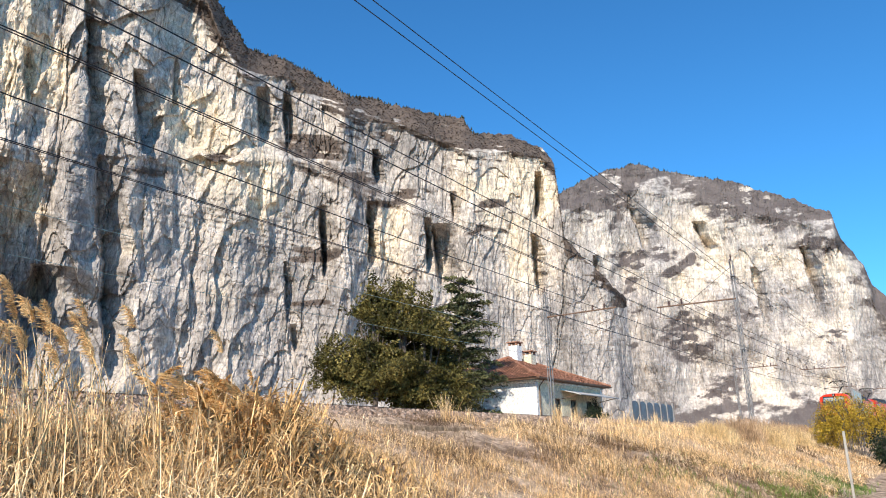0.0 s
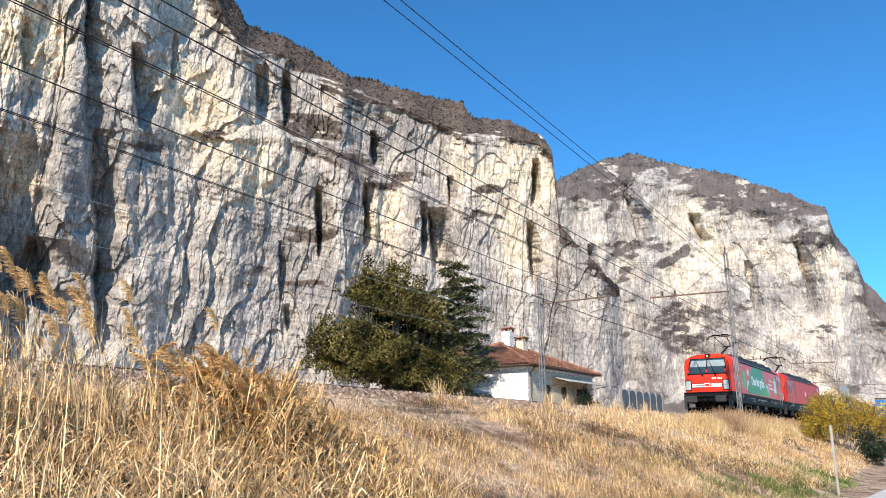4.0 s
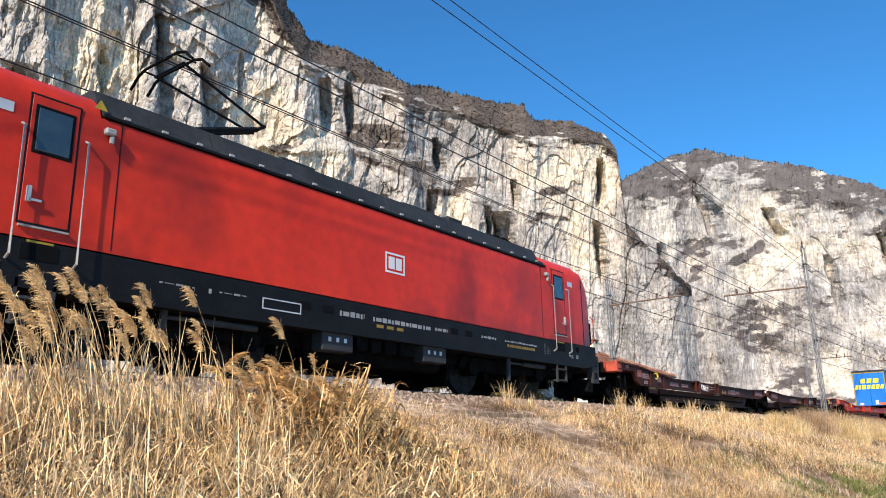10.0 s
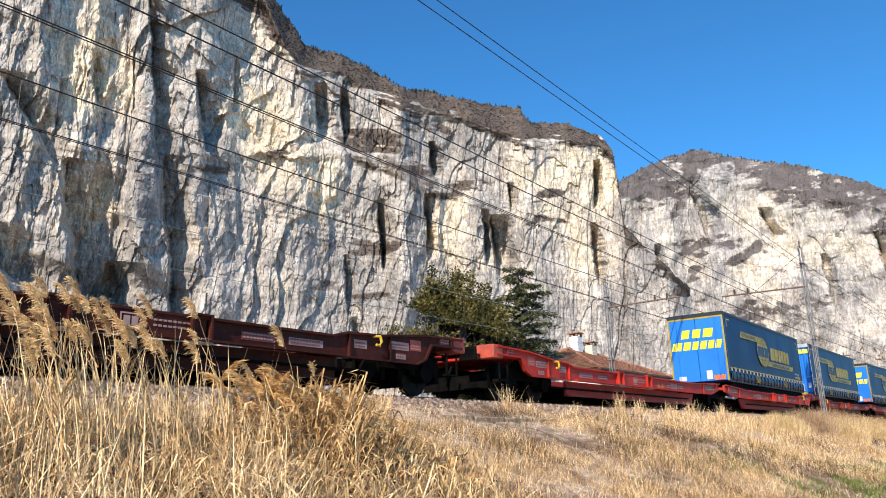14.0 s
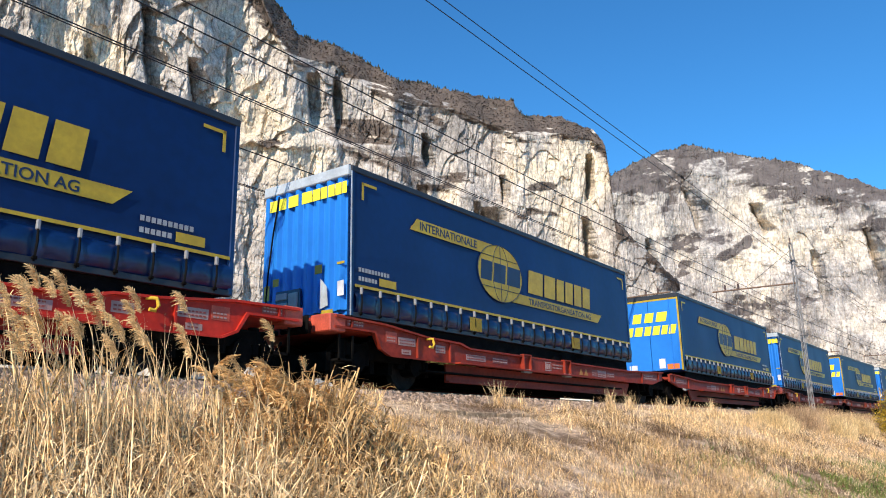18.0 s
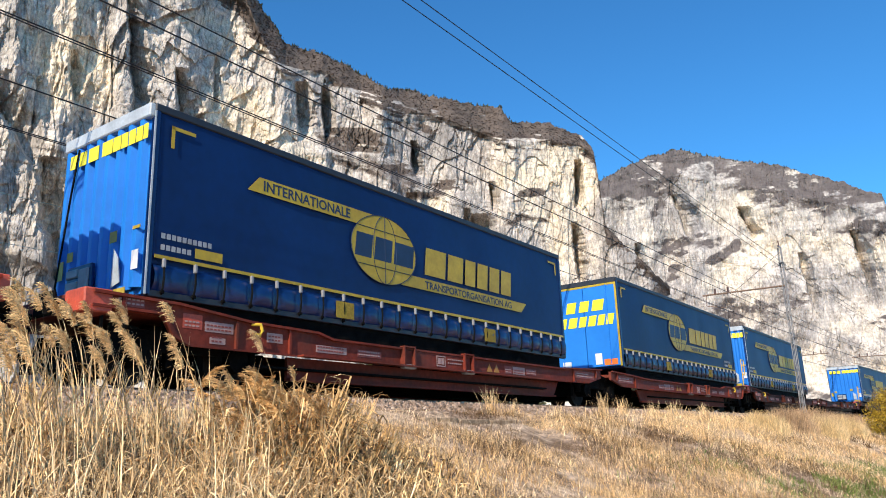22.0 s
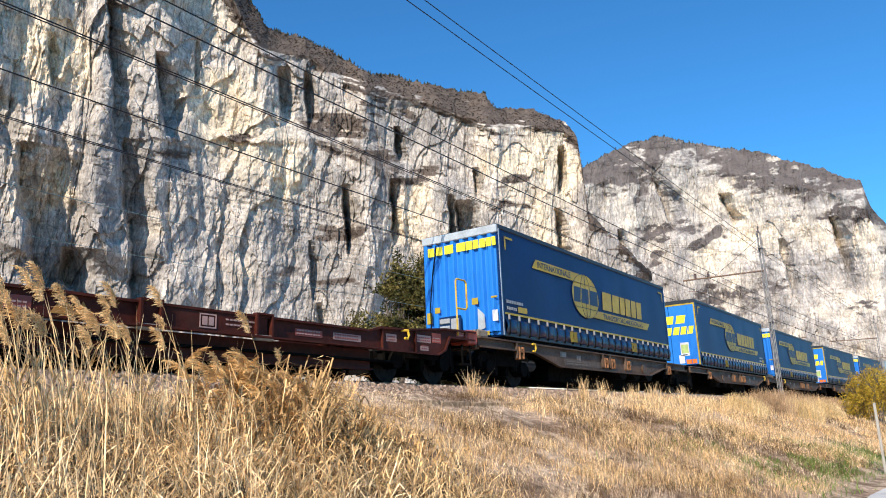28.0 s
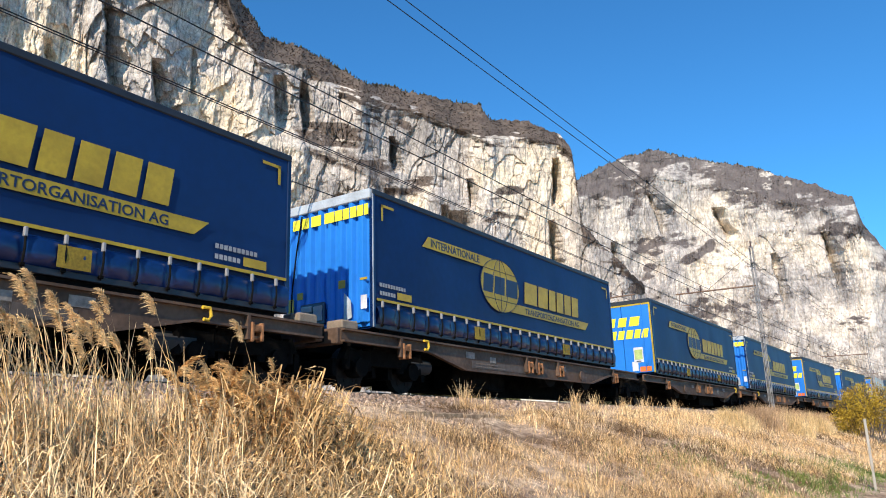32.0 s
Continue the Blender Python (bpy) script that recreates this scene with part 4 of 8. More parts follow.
def locomotive(livery):
    lab = "red electric locomotive with green advertising panel and raised pantograph" if livery else "plain red electric locomotive with soot stains and raised pantograph"
    t = thing("locomotive", lab, "locomotive", "locomotives of the train")
    skin = M["red"] if livery else M["red_dusty"]
    loco_shell(t, skin)
    # black frame band and skirt
    s = Shape().prism([(-9.0, 0.98), (-9.0, 1.52), (9.0, 1.52), (9.0, 0.98), (8.3, 0.88), (-8.3, 0.88)], -1.50, 1.50)
    part("frame", s, M["black"], t, "black underframe band")
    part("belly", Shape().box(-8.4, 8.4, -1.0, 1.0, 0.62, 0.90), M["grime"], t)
    # grey roof: low fairings with seams, then the flat deck
    for i, (a, b) in enumerate(((-6.26, -4.3), (-4.27, -2.1), (-2.07, 0.1), (0.13, 2.3), (2.33, 4.4), (4.43, 6.26))):
        bm = Shape()
        pts = [(-1.48, 3.50), (-1.42, 3.62), (-1.30, 3.66), (-1.12, 4.00), (-1.0, 4.04), (1.0, 4.04), (1.12, 4.00), (1.30, 3.66), (1.42, 3.62), (1.48, 3.50)]
        va = [bm.bm.verts.new((a, y, z)) for y, z in pts]
        vb = [bm.bm.verts.new((b, y, z)) for y, z in pts]
        n = len(pts)
        bm.bm.faces.new(va)
        bm.bm.faces.new(vb[::-1])
        for k in range(n):
            bm.bm.faces.new((va[k], vb[k], vb[(k + 1) % n], va[(k + 1) % n]))
        part("roof_panel", bm, M["roofgrey"], t, "dark grey roof section")
    clip = None
    for k in range(20):
        x = -5.9 + k * 0.62
        at = Matrix.Translation((x, -1.462, 3.565))
        clip = again(clip, at, t) if clip else part("roof_clip", Shape().box(-0.05, 0.05, -0.025, 0.012, -0.022, 0.022, 0.006), M["steel"], t, at=at)
    part("gutter", Shape().box(-6.26, 6.26, -1.515, -1.46, 3.475, 3.515), M["black"], t)
    for x, l, h in ((-2.4, 0.9, 0.22), (-0.9, 0.7, 0.16), (1.2, 1.2, 0.20), (2.9, 0.6, 0.26), (3.7, 0.5, 0.18)):
        part("roof_box", Shape().box(x, x + l, -0.75, 0.2, 4.03, 4.03 + h, 0.03), M["roofgrey"], t)
    bus = Shape().path([(-4.2, -0.55, 4.2), (-2.2, -0.62, 4.22), (0, -0.62, 4.2), (2.4, -0.62, 4.22), (4.2, -0.55, 4.2)], 0.022, 6)
    for x in (-2.9, -1.2, 0.4, 2.0, 3.4):
        bus.tube((x, -0.62, 3.86), (x, -0.62, 4.2), 0.045, 8)
    part("roof_busbar", bus, M["grime"], t)
    pantograph(t, -4.35, True)
    pantograph(t, 4.6, False)
    # cab seams, doors, rails, steps
    for f in (-1, 1):
        part("seam", Shape().box(f * 8.30 - 0.012, f * 8.30 + 0.012, -1.505, -1.494, 1.52, 3.44), M["black"], t)
        part("seam", Shape().box(f * 5.98 - 0.008, f * 5.98 + 0.008, -1.504, -1.494, 1.56, 3.47), M["black"], t)
        x0, x1 = (-7.24, -6.60) if f < 0 else (6.60, 7.24)
        d = part("cab_door", Shape().box(x0, x1, -1.506, -1.48, 1.72, 3.46, 0.008), skin, t, "red cab door with rounded window")
        fr = Shape().box(x0 - 0.025, x1 + 0.025, -1.502, -1.47, 1.695, 3.485)
        part("door_seal", fr, M["black"], d)
        part("door_window", Shape().box(x0 + 0.09, x1 - 0.09, -1.520, -1.500, 2.70, 3.30, 0.03), M["glass"], d, "tinted cab door window")
        fr = Shape().box(x0 + 0.05, x1 - 0.05, -1.513, -1.498, 2.66, 3.34, 0.03)
        part("window_rubber", fr, M["rubber"], d)
        hx = x0 + 0.08 if f < 0 else x1 - 0.08
        part("door_handle", Shape().box(hx - 0.03, hx + 0.03, -1.56, -1.506, 1.98, 2.2, 0.012).box(min(hx, hx - f * 0.16), max(hx, hx - f * 0.16), -1.56, -1.54, 2.0, 2.03), M["chrome"], d, "chrome door handle")
        part("door_sill", Shape().box(x0, x1, -1.54, -1.49, 1.655, 1.68), M["steel"], d)
        handrail(t, x0 - 0.09, -1.50, 1.22, 3.02)
        handrail(t, x1 + 0.12, -1.50, 1.22, 3.02)
        # flat black plate painted as the shaded inside of a step recess
        part("step_recess", Shape().box(x0 + 0.06, x1 - 0.08, -1.507, -1.49, 1.24, 1.46, 0.03), M["rubber"], t)
        part("yellow_plate", Shape().box(x0 + 0.14, x1 - 0.16, -1.508, -1.50, 1.47, 1.50), M["yellowfilm"], t)
        lad = Shape()
        for xx in (x0 + 0.08, x1 - 0.08):
            lad.box(xx - 0.02, xx + 0.02, -1.50, -1.44, 0.42, 1.0)
        for z in (0.45, 0.74):
            lad.box(x0 + 0.08, x1 - 0.08, -1.52, -1.30, z, z + 0.04)
        part("step", lad, M["steelbox"], t)
        cx = x1 + 0.40 if f < 0 else x0 - 0.40
        part("side_camera", Shape().box(cx - 0.06, cx + 0.10, -1.60, -1.50, 3.20, 3.30, 0.02).tube((cx + 0.05, -1.56, 3.18), (cx + 0.05, -1.56, 3.08), 0.035, 8), M["steel"], t, "small grey rear-view camera")
        lx = x0 - 0.36 if f < 0 else x1 + 0.36
        side_plate("label_plate", [(lx - 0.14, 3.12), (lx + 0.14, 3.12), (lx + 0.14, 3.26), (lx - 0.14, 3.26)], M["silver"], t)
        part("round_socket", Shape().tube((f * 7.85, -1.515, 1.36), (f * 7.85, -1.49, 1.36), 0.085, 14), M["grime"], t)
        bars(t, [(f * 7.85 - 0.10, f * 7.85 + 0.04, 1.17, 1.20), (f * 7.85 - 0.08, f * 7.85 + 0.02, 1.11, 1.15), (f * 7.48 - 0.14, f * 7.48 - 0.04, 1.14, 1.19), (f * 7.48 + 0.0, f * 7.48 + 0.10, 1.10, 1.13), (f * 7.48 + 0.0, f * 7.48 + 0.10, 1.15, 1.18)], M["mark"], -1.5)
    # fronts
    for f in (-1, 1):
        def fx(x):
            return x * f * -1

        front = part("bumper", Shape().box(min(fx(-9.14), fx(-8.5)), max(fx(-9.14), fx(-8.5)), -1.44, 1.44, 1.16, 1.52, 0.08), M["black"], t, "black front bumper")
        for y in (-1, 1):
            plow = Shape().prism([(fx(-8.9), 0.24), (fx(-8.95), 0.55), (fx(-8.7), 0.60), (fx(-8.6), 0.26)], min(y * 0.55, y * 1.38), max(y * 0.55, y * 1.38))
            part("rail_guard", plow, M["grime"], t)
        for y in (-1.36, 1.36):
            c = Shape().prism([(fx(-9.20), 0.50), (fx(-9.24), 1.28), (fx(-8.78), 1.28), (fx(-8.84), 0.50)], y - 0.10, y + 0.10)
            part("crash_column", c, M["steelbox"], t)
            for z in (0.60, 0.95):
                # raised black plates paint the dark inside of the column's holes
                part("step_hole", Shape().box(min(fx(-9.13), fx(-8.90)), max(fx(-9.13), fx(-8.90)), y - 0.104, y + 0.104, z, z + 0.22, 0.02), M["rubber"], t)
        for y in (-0.875, 0.875):
            b = part("buffer", Shape().tube((fx(-9.1), y, 1.06), (fx(-9.55), y, 1.06), 0.15, 14), M["black"], t, smooth=30)
            part("buffer_head", Shape().box(min(fx(-9.53), fx(-9.62)), max(fx(-9.53), fx(-9.62)), y - 0.32, y + 0.32, 0.86, 1.26, 0.04), M["steelbox"], b, "worn dark buffer head")
        hook = Shape().tube((fx(-9.1), 0, 1.03), (fx(-9.35), 0, 1.03), 0.07, 8).tube((fx(-9.35), 0, 1.08), (fx(-9.38), 0, 0.6), 0.035, 6)
        part("coupling_hook", hook, M["grime"], t)
        for y, c in ((-0.42, "rubber"), (-0.28, "grime"), (0.28, "rubber"), (0.42, "grime")):
            hose = Shape().path([(fx(-9.12), y, 1.15), (fx(-9.30), y, 1.02), (fx(-9.36), y * 0.9, 0.70), (fx(-9.28), y * 0.7, 0.48), (fx(-9.16), y * 0.6, 0.62)], 0.025, 6)
            part("brake_hose", hose, M[c], t)
        # windscreen in two panes with a dark mask and blinds
        def ws(y, z, off=0.02):
            x = np.interp(z, [2.5, 2.78, 3.22, 3.70], [-9.03, -8.93, -8.70, -8.45])
            return (fx(x - off * 0.88), y, z + off * 0.45)

        rev = (lambda q: q) if f < 0 else (lambda q: q[::-1])
        mask = part("windscreen", Shape().slab(rev([ws(1.22, 2.60, 0.006), ws(-1.22, 2.60, 0.006), ws(-1.08, 3.66, 0.006), ws(1.08, 3.66, 0.006)]), 0.012), M["rubber"], t, "dark wraparound windscreen")
        for y0, y1 in ((0.04, 1.14), (-1.14, -0.04)):
            part("pane", Shape().slab(rev([ws(y1, 2.66, 0.02), ws(y0, 2.66, 0.02), ws(y0 * 0.9, 3.60, 0.02), ws(y1 * 0.9, 3.60, 0.02)]), 0.008), M["glass"], mask)
            part("sun_blind", Shape().slab(rev([ws(y1 * 0.93, 3.10, 0.03), ws(y0, 3.10, 0.03), ws(y0 * 0.9, 3.50, 0.03), ws(y1 * 0.86, 3.50, 0.03)]), 0.003), M["blind"], mask, "pale pulled-down sun blind")
        for y in (-0.55, 0.25):
            a, b = ws(y, 2.55, 0.05), ws(y + 0.32, 3.25, 0.05)
            part("wiper", Shape().tube(a, b, 0.014, 6).tube(ws(y + 0.10, 2.75, 0.06), ws(y + 0.42, 3.45, 0.045), 0.018, 6).tube(ws(y, 2.52, 0.0), ws(y, 2.52, 0.08), 0.05, 8), M["rubber"], mask)
        part("roof_stripe", Shape().slab(rev([(fx(-8.46), 0.17, 3.70), (fx(-8.46), -0.17, 3.70), (fx(-8.23), -0.17, 3.945), (fx(-8.23), 0.17, 3.945)]), 0.012), M["rubber"], t, "black stripe over the windscreen")
        part("top_lamp", Shape().tube((fx(-8.40), 0, 3.80), (fx(-8.47), 0, 3.79), 0.07, 12), M["lens"], t)
        for sy in (-1, 1):
            st = []
            for z in (1.86, 1.98):
                st.append(part("white_stripe", Shape().box(min(fx(-9.075), fx(-9.05)), max(fx(-9.075), fx(-9.05)), min(sy * 0.22, sy * 0.92), max(sy * 0.22, sy * 0.92), z - 0.045, z + 0.045, 0.004), M["white"], t, "white marking stripe"))
            part("stripe_ground", Shape().box(min(fx(-9.070), fx(-9.05)), max(fx(-9.070), fx(-9.05)), min(sy * 0.20, sy * 0.95), max(sy * 0.20, sy * 0.95), 1.78, 2.06), M["black"], t)
            hl = part("headlamp", Shape().prism([(fx(-9.09), 1.62), (fx(-9.09), 2.26), (fx(-8.86), 2.30), (fx(-8.80), 1.60)], min(sy * 0.96, sy * 1.34), max(sy * 0.96, sy * 1.34)), M["rubber"], t, "dark headlamp housing")
            part("lens", Shape().box(min(fx(-9.11), fx(-9.08)), max(fx(-9.11), fx(-9.08)), min(sy * 1.0, sy * 1.31), max(sy * 1.0, sy * 1.31), 1.66, 2.22, 0.03), M["lens"], hl, "clear headlamp glass")
            for z in (1.81, 2.06):
                part("reflector", Shape().tube((fx(-9.10), sy * 1.15, z), (fx(-9.125), sy * 1.15, z), 0.095, 14), M["chrome"], hl)
            hr = Shape().path([(fx(-8.98), sy * 1.36, 1.62), (fx(-9.05), sy * 1.45, 1.70), (fx(-9.02), sy * 1.47, 2.34), (fx(-8.9), sy * 1.43, 2.42)], 0.016, 6)
            part("corner_rail", hr, skin, t)
        part("emblem_front", Shape().box(min(fx(-9.085), fx(-9.05)), max(fx(-9.085), fx(-9.05)), -0.17, 0.17, 1.82, 2.06, 0.01), M["white"], t)
        part("emblem_front", Shape().box(min(fx(-9.092), fx(-9.05)), max(fx(-9.092), fx(-9.05)), -0.13, 0.13, 1.86, 2.02, 0.01), skin, t)
        for y0 in (-0.34, -0.24, -0.14, 0.02, 0.12, 0.22):
            part("number_bar", Shape().box(min(fx(-9.055), fx(-9.02)), max(fx(-9.055), fx(-9.02)), y0 - 0.6, y0 - 0.53, 2.29, 2.40), M["white"], t)
    # running gear
    wheels = []
    for bx in (-4.75, 4.75):
        b = bogie(t, bx, 0.60, 1.5)
        for a in (-1.5, 1.5):
            wheels.append(wheelset(b, bx + a, 0.60))
        part("damper", Shape().tube((bx + 0.4, -1.32, 0.78), (bx + 1.5, -1.32, 0.78), 0.055, 10).tube((bx - 0.2, -1.32, 0.78), (bx + 0.4, -1.32, 0.78), 0.03, 8), M["steelbox"], b, "grey yaw damper")
        part("spring_strut", Shape().tube((bx - 0.25, -1.30, 0.35), (bx - 0.20, -1.30, 0.98), 0.06, 10), M["steelbox"], b)
        for a in (-2.6, 2.4):
            part("sand_pipe", Shape().path([(bx + a, -1.15, 0.95), (bx + a + 0.05, -1.15, 0.5), (bx + a + 0.25, -0.95, 0.15)], 0.03, 6), M["grime"], b)
    for bx in (-4.75, 4.75):
        part("motor_case", Shape().box(bx - 2.2, bx + 2.2, -0.62, 0.62, 0.30, 0.88, 0.1), M["grime"], t)
    part("transformer", Shape().box(-2.0, 2.0, -1.15, 1.15, 0.38, 0.92, 0.06), M["grime"], t)
    for x0, x1, z in ((-1.85, -1.05, 0.55), (1.05, 1.85, 0.55)):
        bx = part("battery_box", Shape().box(x0, x1, -1.42, -0.9, z, 0.98, 0.02), M["steelbox"], t, "grey equipment box")
        for k in range(3):
            part("box_mark", Shape().box(x0 + 0.15 + k * 0.2, x0 + 0.22 + k * 0.2, -1.426, -1.418, 0.72, 0.80), M["silver"], bx)
    for x0, x1 in ((-0.9, -0.6), (-0.5, -0.2), (-0.1, 0.25), (0.35, 0.8)):
        part("valve_gear", Shape().box(x0, x1, -1.38, -1.0, 0.62, 0.96, 0.02), M["grime"], t)
    for x in (-2.35, -1.80, 2.05, 2.60):
        # black plates paint the shaded mouths of the lifting sockets
        part("lift_socket", Shape().box(x - 0.15, x + 0.15, -1.507, -1.47, 1.20, 1.36, 0.04), M["rubber"], t)
    small = [(-5.2, -4.6, 1.235, 1.265), (-4.35, -4.3, 1.2, 1.28), (-4.15, -3.6, 1.235, 1.265), (-1.5, -0.85, 1.20, 1.30), (-0.6, 0.9, 1.20, 1.29), (0.95, 1.2, 1.20, 1.29), (1.35, 1.8, 1.22, 1.29), (3.1, 3.7, 1.24, 1.30), (4.1, 5.6, 1.24, 1.29), *[(6.0, 6.07, z, z + 0.02) for z in (1.10, 1.15, 1.20, 1.25, 1.30, 1.35)], *[(6.16, 6.34, z, z + 0.018) for z in (1.12, 1.17, 1.22, 1.27)]]
    strokes = []
    for a, b, z0, z1 in small:
        k, q = 0, a
        while q < b:
            wd = 0.05 + 0.035 * ((k * 7) % 4)
            strokes.append((q, min(b, q + wd), z0 + 0.008 * (k % 2), z1 - 0.006 * ((k + 1) % 3)))
            q += wd + 0.035
            k += 1
    bars(t, strokes, M["mark"], -1.5)
    bars(t, [(-0.5, -0.3, 1.09, 1.15), (-0.2, 0.0, 1.09, 1.15), (0.1, 0.3, 1.09, 1.15), *[(4.2 + k * 0.11, 4.28 + k * 0.11, 1.13, 1.19) for k in range(12)]], M["markyellow"], -1.5)
    fr = Shape()
    fr.box(-3.3, -2.45, -1.508, -1.503, 1.10, 1.12).box(-3.3, -2.45, -1.508, -1.503, 1.27, 1.29).box(-3.3, -3.28, -1.508, -1.503, 1.12, 1.27).box(-2.47, -2.45, -1.508, -1.503, 1.12, 1.27)
    part("frame_label", fr, M["silver"], t)
    part("hazard_mark", Shape().plate([(-6.42, -1.504, 3.56), (-6.22, -1.50, 3.56), (-6.32, -1.48, 3.72)]), M["yellowfilm"], t)
    if not livery:
        emblem(t, 0.05, 2.45, 0.42, M["white"])
        return t, wheels
    # advertising film
    side_plate("green_panel", [(-5.0, 1.58), (2.92, 1.58), (2.55, 1.82), (2.05, 2.14), (1.60, 2.52), (1.1, 2.98), (0.67, 3.44), (-2.75, 3.44)], M["green"], t, "bright green advertising film")
    leaf = [(-5.98, 2.55), (-6.0, 2.2), (-5.85, 1.92), (-5.6, 1.80), (-5.3, 1.80), (-5.0, 2.0), (-4.82, 2.35), (-4.76, 3.05), (-5.2, 3.04), (-5.6, 2.98), (-5.88, 2.80)]
    side_plate("leaf_badge", leaf, M["leafgreen"], t, "leaf-shaped green badge")
    bars(t, [(a + k * 0.085, a + k * 0.085 + 0.065, z, z + h) for a, n, z, h in ((-5.6, 7, 2.84, 0.045), (-5.7, 9, 2.72, 0.045), (-5.6, 4, 2.62, 0.03), (-5.8, 8, 2.42, 0.05), (-5.75, 7, 2.29, 0.05), (-5.75, 5, 2.16, 0.05), (-5.7, 5, 1.98, 0.025)) for k in range(n)], M["leafpale"], -1.508)
    side_plate("paper_curl", [(-4.78, 1.78), (-3.9, 2.44), (-4.25, 2.38), (-4.66, 2.46), (-4.70, 2.1)], M["silver"], t, "silver peeled-paper corner", -1.507)
    side_plate("paper_curl", [(2.92, 1.585), (2.58, 1.98), (2.45, 2.41), (2.05, 2.42), (1.60, 2.52), (2.05, 2.14), (2.55, 1.82)], M["silver"], t, "silver peeled-paper corner", -1.507)
    emblem(t, -4.12, 2.97, 0.40, M["white"])
    words("lettering", "Das ist grün.", 0.86, M["white"], t, -3.12, -1.509, 2.20, "white bold slogan lettering", bold=0.022, width=4.35)
    words("lettering", "Clever fahren.", 0.26, M["white"], t, 3.00, -1.506, 2.735, "white slogan lettering", width=1.42)
    words("lettering", "Energie sparen.", 0.26, M["white"], t, 2.59, -1.506, 2.455, "white slogan lettering", width=1.58)
    words("lettering", "Die Lokführer.", 0.27, M["white"], t, 2.88, -1.506, 2.165, "white bold slogan lettering", bold=0.006, width=1.74)
    poster = side_plate("poster", [(4.79, 1.86), (5.78, 1.86), (5.78, 3.18), (4.79, 3.18)], M["leafgreen"], t, "green and white poster", -1.503)
    side_plate("poster_face", [(4.85, 2.02), (5.72, 2.02), (5.72, 2.90), (4.85, 2.90)], M["white"], poster, "", -1.509)
    words("lettering", "Das ist grün.", 0.16, M["white"], poster, 4.90, -1.510, 2.97, width=0.74)
    for txt, z, col in (("Clever fahren.", 2.72, "letterpale"), ("Energie sparen.", 2.58, "letterpale"), ("Die Lokführer.", 2.43, "black")):
        words("lettering", txt, 0.12, M[col], poster, 4.90, -1.514, z, width=0.66)
    return t, wheels


M["steelbox"] = plain("grey_box_paint", (0.045, 0.046, 0.048), 0.7, spec=0.15)


# ---- semi-trailers ----
def trailer(doors, stickers=False):
    """A curtain-sided semi-trailer, 13.65 m; its forward end shows either the rear doors or the corrugated headboard."""
    lab = "blue curtain-sided semi-trailer with yellow globe emblem and smooth blue doors" if doors else "blue curtain-sided semi-trailer with yellow globe emblem and corrugated headboard"
    if stickers:
        lab = "blue curtain-sided semi-trailer with globe emblem and green door stickers"
    t = thing("semi_trailer", lab, "trailer", "trailers on the train")
    L, Y = 13.65, 1.275
    # curtain: gently billowed between its posts
    nx, nz = 70, 10
    us, zs = np.linspace(0.09, L - 0.06, nx), np.linspace(1.93, 4.27, nz)
    U, Zz = np.meshgrid(us, zs, indexing="ij")
    bulge = 0.012 * np.sin(U * 2 * np.pi / 2.7) * np.sin((Zz - 1.93) / 2.34 * np.pi) + 0.006 * vnoise(U * 1.7, Zz * 0.6, 7)
    V = np.stack([U, -Y + 0.02 + bulge, Zz], -1).reshape(-1, 3)
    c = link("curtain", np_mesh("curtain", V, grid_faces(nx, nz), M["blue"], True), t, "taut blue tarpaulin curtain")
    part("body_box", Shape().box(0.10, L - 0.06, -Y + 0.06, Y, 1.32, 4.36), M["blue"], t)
    # hem: fabric pillows between the straps
    nx, nz = 190, 12
    us, zs = np.linspace(0.12, L - 0.06, nx), np.linspace(1.40, 1.93, nz)
    U, Zz = np.meshgrid(us, zs, indexing="ij")
    w = (Zz - 1.40) / 0.53
    puff = 0.06 * np.clip((w - 0.72) / 0.15, 0, 1) - 0.105 * np.abs(np.sin((U - 0.28) * np.pi / 0.565)) ** 0.5 * np.abs(np.sin(np.clip(w * 1.25, 0, 1) * np.pi)) ** 0.6 * (0.8 + 0.3 * vnoise(U * 1.3, Zz * 2, 4)) - 0.01 * vnoise(U * 5, Zz * 9, 3)
    V = np.stack([U, -Y + 0.03 + puff, Zz], -1).reshape(-1, 3)
    link("curtain_hem", np_mesh("curtain_hem", V, grid_faces(nx, nz), M["blue_dark"], True), t, "glossy dark blue hem drawn in by straps")
    part("side_rave", Shape().box(0.05, L - 0.03, -Y - 0.005, -Y + 0.12, 1.30, 1.40, 0.01), M["darktop"], t)
    side_plate("yellow_stripe", [(0.12, 1.90), (L - 0.1, 1.90), (L - 0.1, 1.955), (0.12, 1.955)], M["yellowfilm"], t, "thin yellow reflective stripe", -Y, 0.012)
    strap = None
    for k in range(24):
        x = 0.28 + k * 0.565
        at = Matrix.Translation((x, -Y, 0))
        if strap:
            again(strap, at, t)
            again(buckle, at, t)
            again(hook, at, t)
        else:
            s = Shape().path([(0, -0.012, 1.34), (0, -0.045, 1.46), (0, -0.062, 1.60), (0, -0.045, 1.78)], 0.018, 5)
            strap = part("strap", s, M["rubber"], t, at=at)
            buckle = part("buckle", Shape().box(-0.026, 0.026, -0.065, -0.01, 1.76, 1.90, 0.01), M["strap"], t, "dull metal buckle", at=at)
            hook = part("strap_hook", Shape().box(-0.034, 0.034, -0.05, -0.01, 1.36, 1.41, 0.008), M["grime"], t, "dark metal hook", at=at)
